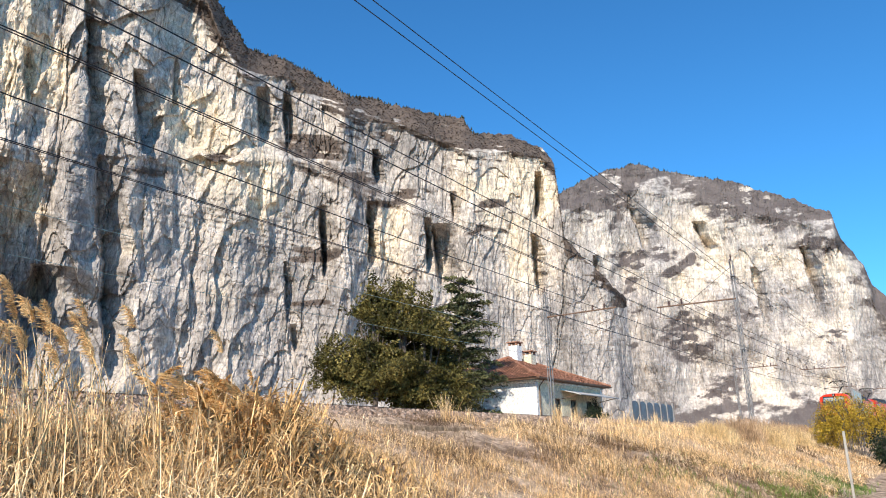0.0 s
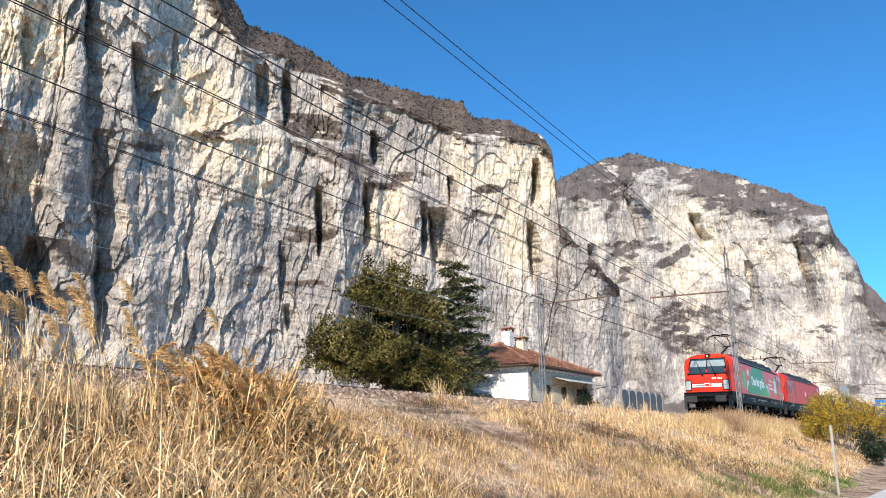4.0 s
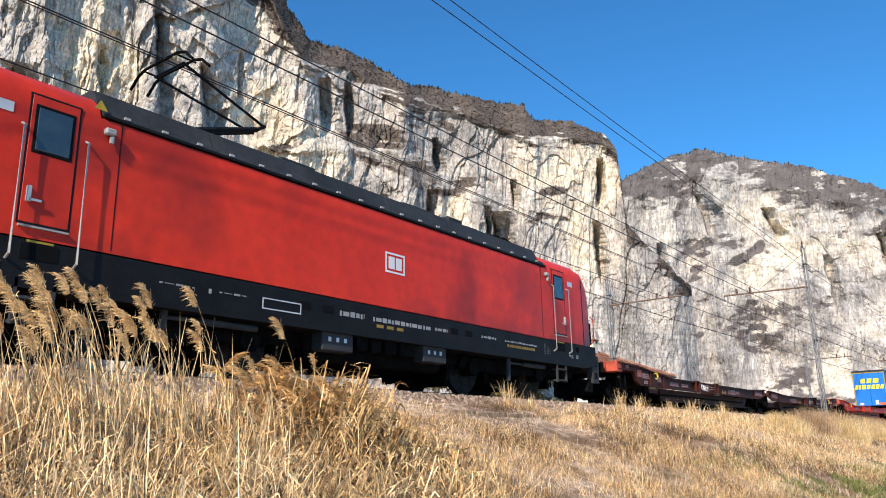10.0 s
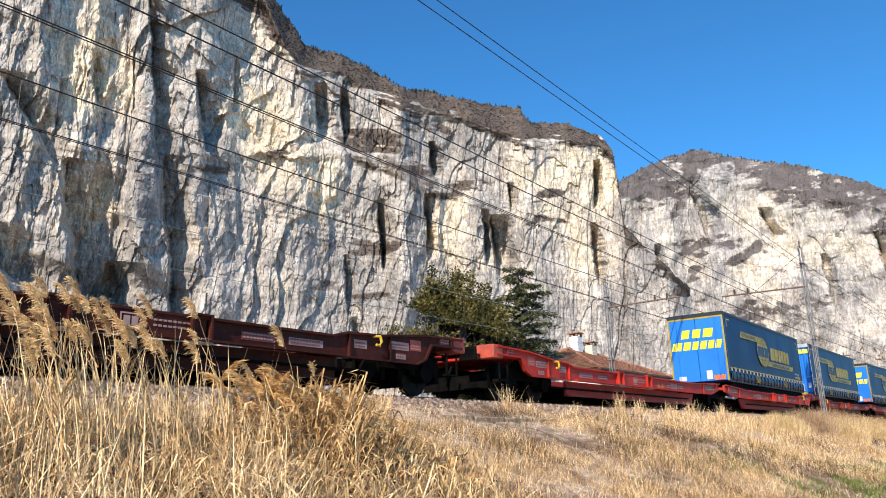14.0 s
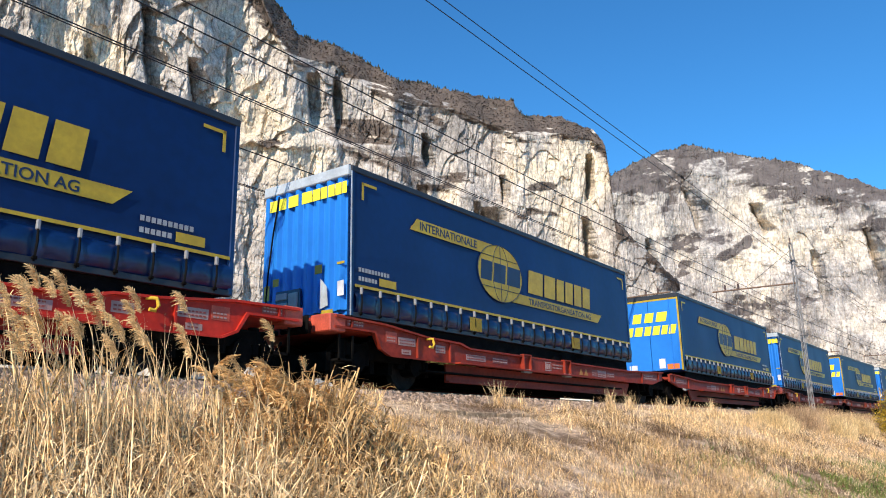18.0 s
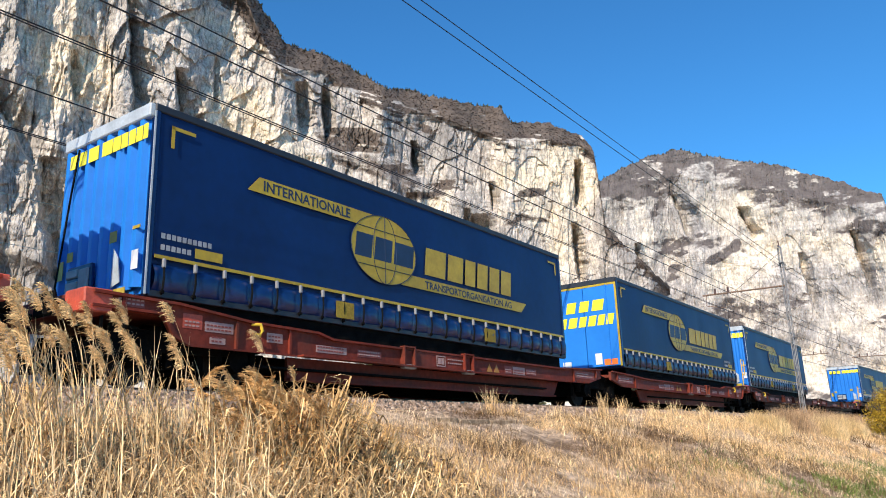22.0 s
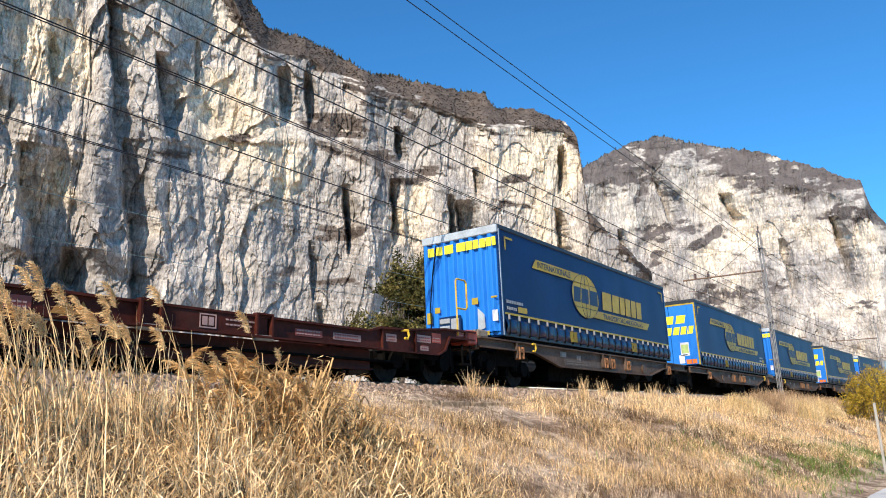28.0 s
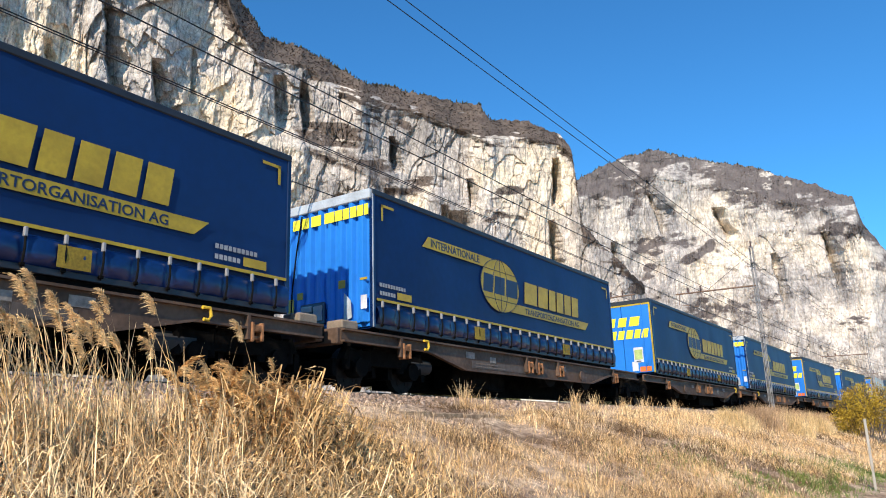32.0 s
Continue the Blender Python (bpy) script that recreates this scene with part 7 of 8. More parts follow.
def broken_stems(name, label, mat, x, y, h, w, rng, snap=(0.35, 0.8), lean=0.35):
    """Stems and leaves that rise, snap over in a kink and hang or lie to any side."""
    n = len(x)
    z = ground_z(x, y) - 0.03
    a, b = rng.uniform(0, 2 * np.pi, n), rng.uniform(0, 2 * np.pi, n)
    ta = rng.uniform(0, np.pi, n)
    d1 = np.stack([np.cos(a) * lean * rng.uniform(0, 1.6, n), np.sin(a) * lean * rng.uniform(0, 1.6, n), np.ones(n)], -1)
    d1 /= np.linalg.norm(d1, axis=1, keepdims=True)
    d2 = np.stack([np.cos(b), np.sin(b), rng.uniform(-0.85, 0.45, n)], -1)
    d2 /= np.linalg.norm(d2, axis=1, keepdims=True)
    d3 = d2 * 0.85 + np.array([0, 0, -0.45])
    f = rng.uniform(*snap, n)
    p0 = np.stack([x, y, z], -1)
    p1 = p0 + d1 * (h * f)[:, None]
    p2 = p1 + d2 * (h * (1 - f) * 0.6)[:, None]
    p3 = p2 + d3 * (h * (1 - f) * 0.5)[:, None]
    for p in (p2, p3):
        p[:, 2] = np.maximum(p[:, 2], ground_z(p[:, 0], p[:, 1]) + 0.01)
    side = np.stack([np.cos(ta), np.sin(ta), rng.uniform(-0.4, 0.4, n)], -1) * (w / 2)[:, None]
    rows = [np.stack([p - side * k, p + side * k], 1) for p, k in ((p0, 0.7), (p1, 1.0), (p2, 0.8), (p3, 0.12))]
    V = np.concatenate(rows, 1)
    F = (np.array([(0, 1, 3, 2), (2, 3, 5, 4), (4, 5, 7, 6)])[None] + np.arange(n)[:, None, None] * 8).reshape(-1, 4)
    return tagged(new(name, np_mesh(name, V.reshape(-1, 3), F, mat)), label, "grass", kind="stuff")


rng = np.random.default_rng(21)
# short bleached turf over the whole bank
n = 170000
x = rng.uniform(0, 1, n) ** 1.8 * 72 - 3
y = rng.uniform(2.4, 9.1, n)
keep = fbm(x * 0.7, y * 1.0, 77, 3) + 0.5 * fbm(x * 2.3, y * 3.0, 78, 2) + rng.uniform(-0.4, 0.4, n) > 0.0
x, y = x[keep], y[keep]
n = len(x)
far = np.clip(x / 30, 0.4, 2.0)
lay_grass("bank_grass", "short bleached grass on the railway bank", M["bank_grass"], x, y, rng.uniform(0.07, 0.26, n) * (0.8 + 0.4 * far) * np.clip((8.95 - y) / 1.2, 0.25, 1), rng.uniform(0.005, 0.012, n) * far * 1.5, rng.uniform(0.2, 1.2, n), rng, 0.55)
# coarse tufts strewn over the bank, brown and bleached
for name, label, key, n, tall in (("bank_tufts", "coarse brown grass tufts strewn over the bank", "tangle", 3200, 0.36), ("dead_brambles", "low dark brown dead stems on the bank", "litter", 4200, 0.26)):
    cx, cy = rng.uniform(0, 1, n) ** 1.5 * 44 + 4, rng.uniform(2.6, 8.4, n)
    on = fbm(cx * 0.4, cy * 0.6, 95 + n, 3) + rng.uniform(-0.2, 0.2, n) > 0.02
    cx, cy = cx[on], cy[on]
    n = len(cx)
    k = np.repeat(np.arange(n), 36)
    x, y = cx[k] + rng.normal(0, 0.26, n * 36), cy[k] + rng.normal(0, 0.13, n * 36)
    grow = np.clip(cx / 22, 0.6, 1.8)[k]
    lay_grass(name, label, M[key], x, y, rng.uniform(0.3, 1.0, n * 36) * tall * np.repeat(rng.uniform(0.6, 1.2, n), 36), rng.uniform(0.005, 0.011, n * 36) * grow, rng.uniform(0.1, 1.3, n * 36), rng, 0.5)
# straw nearest the lane: a brown tangle below, pale straight stems standing in it
def near_bank(count, a0, a1, d0, d1, edge):
    """Random feet on the near bank between two bearings and distances."""
    az = rng.uniform(a0, a1, count)
    d = rng.uniform(d0, d1, count)
    x, y = d * np.cos(np.radians(az)), d * np.sin(np.radians(az))
    clump = 0.65 + 0.5 * vnoise(x * 1.6, y * 1.6, 91)
    keep = (y < 8.1) & (y > 3.0) & (rng.uniform(0, 1, count) < np.interp(az, *zip(*edge)) * clump)
    return x[keep], y[keep]


# a dark underlayer stands for the shade in the gaps of the straw
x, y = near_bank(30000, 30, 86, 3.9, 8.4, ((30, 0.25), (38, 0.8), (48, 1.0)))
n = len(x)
lay_grass("leaf_litter", "dark blades that paint shaded gaps under the straw", M["litter"], x, y, rng.uniform(0.10, 0.30, n), rng.uniform(0.012, 0.03, n), rng.uniform(0.6, 1.8, n), rng, 0.5)
x, y = near_bank(13000, 30, 86, 3.9, 8.6, ((30, 0.2), (38, 0.6), (48, 1.0)))
n = len(x)
lay_grass("tangled_straw", "low tangle of brown dead straw on the near bank", M["tangle"], x, y, rng.uniform(0.2, 0.6, n), rng.uniform(0.006, 0.014, n), rng.uniform(0.3, 1.5, n), rng, 0.6)
x, y = near_bank(15500, 30, 86, 3.9, 8.4, ((30, 0.15), (38, 0.5), (48, 1.0)))
n = len(x)
broken_stems("broken_straw", "snapped pale straw lying over itself on the near bank", M["straw"], x, y, rng.uniform(0.3, 0.8, n), rng.uniform(0.006, 0.012, n), rng, (0.3, 0.8), 0.9)
x, y = near_bank(1500, 40, 86, 4.1, 8.2, ((40, 0.15), (52, 1.0)))
n = len(x)
lay_grass("tall_straw", "pale bent straw on the near bank", M["straw"], x, y, rng.uniform(0.45, 0.95, n), rng.uniform(0.006, 0.012, n), rng.uniform(0.05, 0.8, n), rng, 0.5)
x, y = near_bank(240, 47, 86, 4.6, 7.6, ((47, 0.3), (56, 1.0)))
x, y = np.concatenate([x, rng.normal(3.2, 0.85, 240)]), np.concatenate([y, rng.normal(6.15, 0.15, 240)])
n = len(x)
lay_grass("straw_stems", "straight pale reed stems standing in the straw", M["straw"], x, y, rng.uniform(0.6, 1.3, n), rng.uniform(0.006, 0.012, n), rng.uniform(0.0, 0.35, n), rng, 0.1, (-0.06, 0.0))
# the heap of broken reeds
n = 5200
x, y = rng.normal(5.9, 0.8, n), rng.normal(5.85, 0.55, n)
keep = (y < 7.2) & (y > 4.3)
x, y = x[keep], y[keep]
n = len(x)
lift = np.clip(1.25 - np.hypot((x - 5.8) / 1.5, (y - 6.0) / 1.0), 0.3, 1)
broken_stems("fallen_straw", "brown fallen reed straw in a heap", M["heap"], x, y, rng.uniform(0.55, 1.35, n) * lift, rng.uniform(0.008, 0.024, n), rng, (0.45, 0.85), 0.55)
# darker leaves paint the shade inside the heap
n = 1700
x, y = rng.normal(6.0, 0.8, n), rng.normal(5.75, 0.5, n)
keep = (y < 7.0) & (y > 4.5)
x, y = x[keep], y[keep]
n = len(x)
broken_stems("rotten_reed_leaves", "dark leaves that paint shaded gaps inside the straw heap", M["litter"], x, y, rng.uniform(0.4, 0.9, n) * np.clip(1.1 - np.hypot((x - 6.0) / 1.5, (y - 5.8) / 1.0), 0.25, 1), rng.uniform(0.02, 0.045, n), rng, (0.4, 0.8), 0.6)
# dry shrubs and rough grass further along
def dry_shrub(x, y, rad, h, n, key, label, seed):
    """A dome of thin dead stems that fan out from its foot."""
    r = np.random.default_rng(seed)
    d, a = rad * 0.8 * np.sqrt(r.uniform(0, 1, n)), r.uniform(0, 2 * np.pi, n)
    px, py = d * np.cos(a), d * np.sin(a) * 0.45
    t = thing("dry_shrub", label, "shrub", "dry shrubs on the bank")
    hh = h * np.sqrt(np.clip(1.05 - (d / rad) ** 2, 0.1, 1)) * r.uniform(0.45, 1.1, n)
    gz = ground_z(x + px, y + py) - float(ground_z(x, y)) - 0.04
    V, F, _ = blades(px, py, gz, hh, r.uniform(0.007, 0.015, n), r.uniform(0.05, 0.55, n), r, 0.3)
    ob = link("stem_mass", np_mesh("stem_mass", V, F, M[key]), t)
    ob["kind"] = "stuff"
    t.location = (x, y, float(ground_z(x, y)))


SHRUBS = ((29.5, 6.9, 1.9, 0.75, "shrub_gold"), (32.5, 6.6, 2.2, 1.05, "shrub_brown"), (35.2, 6.0, 2.2, 1.0, "shrub_gold"), (37.6, 6.7, 2.5, 1.15, "shrub_brown"), (41.0, 6.0, 2.3, 1.0, "shrub_gold"), (43.5, 6.6, 2.6, 1.0, "shrub_brown"), (48.0, 6.6, 3.0, 0.9, "shrub_brown"), (53.0, 6.8, 3.0, 0.8, "shrub_brown"))
for k, (sx_, sy_, sr, sh, key) in enumerate(SHRUBS):
    dry_shrub(sx_, sy_, sr, sh, 2600, key, "rounded golden dry grass mound on the bank" if key == "shrub_gold" else "rounded pinkish-brown dry shrub on the bank", 700 + k)
n = 3000
x = rng.normal(27, 5, n)
y = rng.normal(7.2, 0.6, n)
lay_grass("pale_rough_grass", "pale straw tufts beside the mast", M["straw"], x, y, rng.uniform(0.15, 0.5, n), rng.uniform(0.007, 0.014, n), rng.uniform(0.1, 0.9, n), rng, 0.4)
# fresh green at the foot of the bank
n = 16000
x = np.concatenate([rng.normal(23.5, 3.6, n), rng.normal(17.0, 2.2, 1600), rng.normal(6.0, 0.35, 220), rng.normal(5.3, 0.2, 120)])
y = np.concatenate([rng.normal(3.2, 0.55, n), rng.normal(4.5, 0.5, 1600), rng.normal(4.95, 0.12, 220), rng.normal(5.0, 0.1, 120)])
keep = (fbm(x * 0.6, y * 1.2, 83, 3) + rng.uniform(-0.4, 0.4, len(x)) > -0.15) & (y > 1.9)
x, y = x[keep], y[keep]
n = len(x)
lay_grass("green_grass", "fresh green grass at the foot of the bank", M["turf"], x, y, rng.uniform(0.05, 0.22, n), rng.uniform(0.01, 0.022, n), rng.uniform(0.2, 1.0, n), rng, 0.5)


def tuft(x, y, n, h, seed, mat="straw", lean=0.5):
    r = np.random.default_rng(seed)
    px, py = x + r.normal(0, 0.10, n), y + r.normal(0, 0.08, n)
    V, F, _ = blades(px, py, ground_z(px, py) - 0.03, r.uniform(0.4, 1.0, n) * h, r.uniform(0.006, 0.012, n), r.uniform(0.1, lean, n), r, 0.35)
    return tagged(new("grass_tuft", np_mesh("grass_tuft", V, F, M[mat])), "dry seeding grass tuft beside the ballast", "grass", "tufts along the ballast")


for k, (tx, ty, tn, th) in enumerate(((13.6, 8.6, 90, 0.75), (14.3, 8.5, 60, 0.5), (19.2, 8.6, 100, 0.8), (20.6, 8.65, 70, 0.7), (22.5, 8.5, 80, 0.6), (9.5, 8.5, 50, 0.4), (16.4, 8.55, 50, 0.45), (24.6, 8.6, 90, 0.7), (27.5, 8.5, 90, 0.7))):
    tuft(tx, ty, tn, th, 300 + k)


def reed_clump(x, y, n, h, seed, wind=(-0.30, 0.08), mat="plume", spread=0.30, fluff=1.0):
    """A clump of reeds: stems, long leaves and drooping feathery plumes; the foot is at the thing's origin."""
    r = np.random.default_rng(seed)
    t = thing("reed_clump", "dry golden reeds with feathery drooping plumes", "reeds", "reeds on the bank")
    z0 = float(ground_z(x, y))
    px, py = r.normal(0, spread, n), r.normal(0, spread * 0.7, n)
    pz = ground_z(x + px, y + py) - z0 - 0.05
    hh = r.uniform(0.72 if mat == "plume" else 0.45, 1.05, n) * h
    lean = r.uniform(0.02, 0.14, n)
    V, F, tip = blades(px, py, pz, hh, np.full(n, 0.011), lean, r, 0.15, (wind[0] * 0.75, wind[1] * 0.4))
    link("stem", np_mesh("stem", V, F, M["straw"]), t, "thin pale reed stems")
    m = n * 6
    k = r.integers(0, n, m)
    f = r.uniform(0.15, 0.7, m)
    base = np.stack([px[k] + (tip[k, 0] - px[k]) * f * f, py[k] + (tip[k, 1] - py[k]) * f * f, pz[k] + (tip[k, 2] - pz[k]) * f], -1)
    V, F, _ = blades(base[:, 0], base[:, 1], base[:, 2], r.uniform(0.18, 0.42, m), np.full(m, 0.013), r.uniform(0.4, 1.0, m), r, 0.7, (wind[0] * 0.8, wind[1] * 0.8))
    link("leaf_mass", np_mesh("leaf_mass", V, F, M["reed_leaf"]), t, "dry ribbon leaves")
    # each plume is a comb: soft strands that stream downwind from the bent tip of the stem and droop
    teeth, hairs = 22, 10
    per = teeth * hairs
    k = np.repeat(np.arange(n), per)
    f = np.tile(np.repeat(np.linspace(0, 1, teeth), hairs), n)
    size = np.repeat(r.uniform(0.6, 1.0, n), per) * fluff
    ln = 0.30 * size
    turn = np.repeat(r.normal(0, 0.35 if mat == "plume" else 1.1, n), per)
    sx, sy = (wind[0] * np.cos(turn) - wind[1] * np.sin(turn)) / 0.31, (wind[0] * np.sin(turn) + wind[1] * np.cos(turn)) / 0.31
    m = n * per
    cx = tip[k, 0] + sx * ln * 0.42 * f * f + r.normal(0, 0.006, m)
    cy = tip[k, 1] + sy * ln * 0.42 * f * f + r.normal(0, 0.006, m)
    cz = tip[k, 2] - 0.06 + ln * (0.95 * f - 0.22 * f * f)
    long = (0.035 + 0.095 * np.sin(np.pi * np.clip(0.15 + 0.8 * f, 0, 1))) * size * r.uniform(0.5, 1.2, m)
    gx, gy = sx * r.uniform(0.2, 0.8, m) + r.normal(0, 0.22, m), sy * r.uniform(0.2, 0.8, m) + r.normal(0, 0.30, m)
    rise = r.uniform(0.35, 1.25, m)
    ta = r.uniform(0, np.pi, m)
    wd = r.uniform(0.0035, 0.008, m)
    ux, uz = np.cos(ta) * wd / 2, np.sin(ta) * wd / 2
    rows = []
    for g, wf in ((0.0, 0.5), (0.4, 1.0), (0.75, 0.9), (1.0, 0.15)):
        px_, py_, pz_ = cx + gx * long * g, cy + gy * long * g, cz + long * (rise * g - 0.62 * g * g)
        rows.append(np.stack([np.stack([px_ - ux * wf, py_, pz_ - uz * wf], -1), np.stack([px_ + ux * wf, py_, pz_ + uz * wf], -1)], 1))
    V = np.concatenate(rows, 1).reshape(-1, 3)
    F = (np.array([(0, 1, 3, 2), (2, 3, 5, 4), (4, 5, 7, 6)])[None] + np.arange(m)[:, None, None] * 8).reshape(-1, 4)
    link("plume_mass", np_mesh("plume_mass", V, F, M[mat]), t, "golden-brown feathery plumes")
    for o in t.children:
        o["kind"] = "stuff"
    t.location = (x, y, z0)
    REEDS.append((t, (x, y, z0), seed))
    return t


REEDS = []
for k, (rx, ry, rn, rh) in enumerate(((2.75, 6.1, 6, 1.36), (3.1, 6.2, 6, 1.46), (3.45, 6.0, 6, 1.46), (3.75, 6.15, 7, 1.52), (4.15, 6.2, 4, 1.30), (4.75, 6.35, 2, 1.28), (2.3, 6.3, 5, 1.32), (2.0, 6.1, 5, 1.25), (1.6, 6.2, 4, 1.2), (5.85, 6.3, 1, 1.30))):
    reed_clump(rx, ry, int(rn * 1.5 + 0.5), rh, 500 + k)
for k, (rx, ry, rn, rh) in enumerate(((5.4, 6.3, 12, 0.85), (5.75, 6.3, 18, 0.92), (6.1, 6.25, 20, 0.95), (6.45, 6.2, 12, 0.86), (5.9, 5.8, 12, 0.86), (6.7, 6.0, 8, 0.72))):
    reed_clump(rx, ry, rn, rh, 540 + k, (-0.62, 0.1), "plume_dark", 0.24, 1.0)


# ---- trees and bushes ----
M["bark"] = material("grey_bark", [(0.3, (0.07, 0.055, 0.045)), (0.7, (0.16, 0.13, 0.105))], scale=6, rough=0.9, bump=0.6)
M["laurel"] = leafy("evergreen_leaf", [(0.3, (0.024, 0.026, 0.007)), (0.5, (0.085, 0.075, 0.019)), (0.7, (0.25, 0.20, 0.058))], scale=0.8, rand=-0.6)
M["cedar"] = leafy("cedar_needles", [(0.3, (0.036, 0.042, 0.018)), (0.55, (0.105, 0.112, 0.048)), (0.75, (0.24, 0.23, 0.10))], scale=0.8, rand=-0.5)
M["forsythia"] = leafy("yellow_blossom", [(0.3, (0.17, 0.105, 0.022)), (0.5, (0.41, 0.27, 0.025)), (0.7, (0.60, 0.42, 0.05))], scale=1.0)
M["hedge"] = leafy("dark_hedge_leaf", [(0.3, (0.012, 0.022, 0.010)), (0.7, (0.035, 0.05, 0.02))], scale=0.8)


def leaves_at(P, size, r, flat=0.0):
    """Leaf quads of random turn round the points."""
    n = len(P)
    u = r.normal(0, 1, (n, 3))
    u[:, 2] *= 1 - flat
    u /= np.linalg.norm(u, axis=1, keepdims=True)
    v = np.cross(u, r.normal(0, 1, (n, 3)))
    v[:, 2] *= 1 - flat
    v /= np.linalg.norm(v, axis=1, keepdims=True) + 1e-9
    s = (size * r.uniform(0.6, 1.4, n))[:, None]
    V = np.stack([P - u * s, P + v * s * 0.45, P + u * s, P - v * s * 0.45], 1)
    return V.reshape(-1, 3), np.arange(n * 4).reshape(-1, 4)


def crown_points(blobs, count, r, shell=0.55, rough=0.35, seed=0):
    """Points through clumped ellipsoids with an uneven outline and gaps."""
    out = []
    tot = sum(a * b * c for _, _, _, a, b, c in blobs)
    for cx, cy, cz, a, b, c in blobs:
        n = int(count * a * b * c / tot)
        d = r.normal(0, 1, (n, 3))
        d /= np.linalg.norm(d, axis=1, keepdims=True)
        rad = (shell + (1 - shell) * r.uniform(0, 1, n) ** 0.5) * (1 + rough * fbm(d[:, 0] * 2.3 + cx, d[:, 2] * 2.3 + d[:, 1] * 1.7 + cz, seed, 3))
        p = d * rad[:, None] * np.array([a, b, c]) + np.array([cx, cy, cz])
        g = vnoise(p[:, 0] * 1.1 + p[:, 1] * 0.6, p[:, 2] * 1.1 - p[:, 1] * 0.5, seed + 9)
        out.append(p[g > -0.5])
    return np.concatenate(out)


def broad_tree(x, y, blobs, trunks, count, size, seed, label, mat, name="evergreen_tree"):
    r = np.random.default_rng(seed)
    t = thing(name, label, "tree")
    for k, (tx, ty, h, rad) in enumerate(trunks):
        s = Shape()
        p = Vector((tx, ty, -0.4))
        for q in range(5):
            nx = Vector((tx + r.normal(0, 0.12), ty + r.normal(0, 0.12), h * (q + 1) / 5))
            s.tube(p, nx, rad * (1 - q * 0.16), 9, rad * (1 - (q + 1) * 0.16))
            p = nx
        part("trunk", s, M["bark"], t, "grey-brown trunk", smooth=40)
    for bx, by, bz, a, b, c in blobs:
        tx, ty, h, rad = min(trunks, key=lambda q: (q[0] - bx) ** 2 + (q[1] - by) ** 2)
        s = Shape().tube((tx, ty, h * 0.35), ((tx + bx) / 2, (ty + by) / 2, bz * 0.75), rad * 0.45, 7, rad * 0.3).tube(((tx + bx) / 2, (ty + by) / 2, bz * 0.75), (bx, by, bz + c * 0.4), rad * 0.3, 6, rad * 0.1)
        part("limb", s, M["bark"], t)
    P = crown_points(blobs, count, r, 0.35, 0.6, seed)
    V, F = leaves_at(P, size, r)
    link("crown", np_mesh("crown", V, F, mat), t, "dense dark evergreen leaves")
    t.location = (x, y, float(ground_z(x, y)))
    return t


EVERGREEN = []
for right, up, half, tall in ((-1.8, 7.3, 0.8, 1.7), (-1.75, 8.8, 0.35, 0.6), (-1.2, 8.0, 0.4, 0.7), (-0.35, 6.9, 1.0, 1.8), (-0.4, 8.5, 0.4, 0.65), (0.3, 7.7, 0.4, 0.7), (1.05, 6.4, 0.85, 1.5), (1.0, 7.7, 0.35, 0.6), (1.8, 6.2, 0.5, 0.9), (-2.3, 5.9, 0.85, 1.4), (-2.7, 7.0, 0.35, 0.6), (0.5, 4.8, 1.7, 1.3), (-1.2, 5.0, 1.2, 1.5), (2.0, 4.6, 0.9, 1.2), (-0.3, 3.2, 2.1, 1.4), (1.8, 3.0, 1.5, 1.3), (-2.4, 3.5, 1.2, 1.3), (-3.3, 3.9, 0.9, 1.4), (-4.2, 4.2, 0.85, 1.6), (-4.4, 5.5, 0.35, 0.5)):
    # the crowns stand in a row across the line of sight from the lane
    EVERGREEN.append((right * 0.58, -right * 0.81, up, half * 1.15, half * 1.15, tall * 1.08))
broad_tree(34.5, 24.5, EVERGREEN, [(-1.0, 1.4, 6.5, 0.2), (0, 0.2, 6.5, 0.24), (0.7, -0.9, 5.5, 0.2)], 115000, 0.088, 31, "large dark evergreen tree with several pointed crowns", M["laurel"])


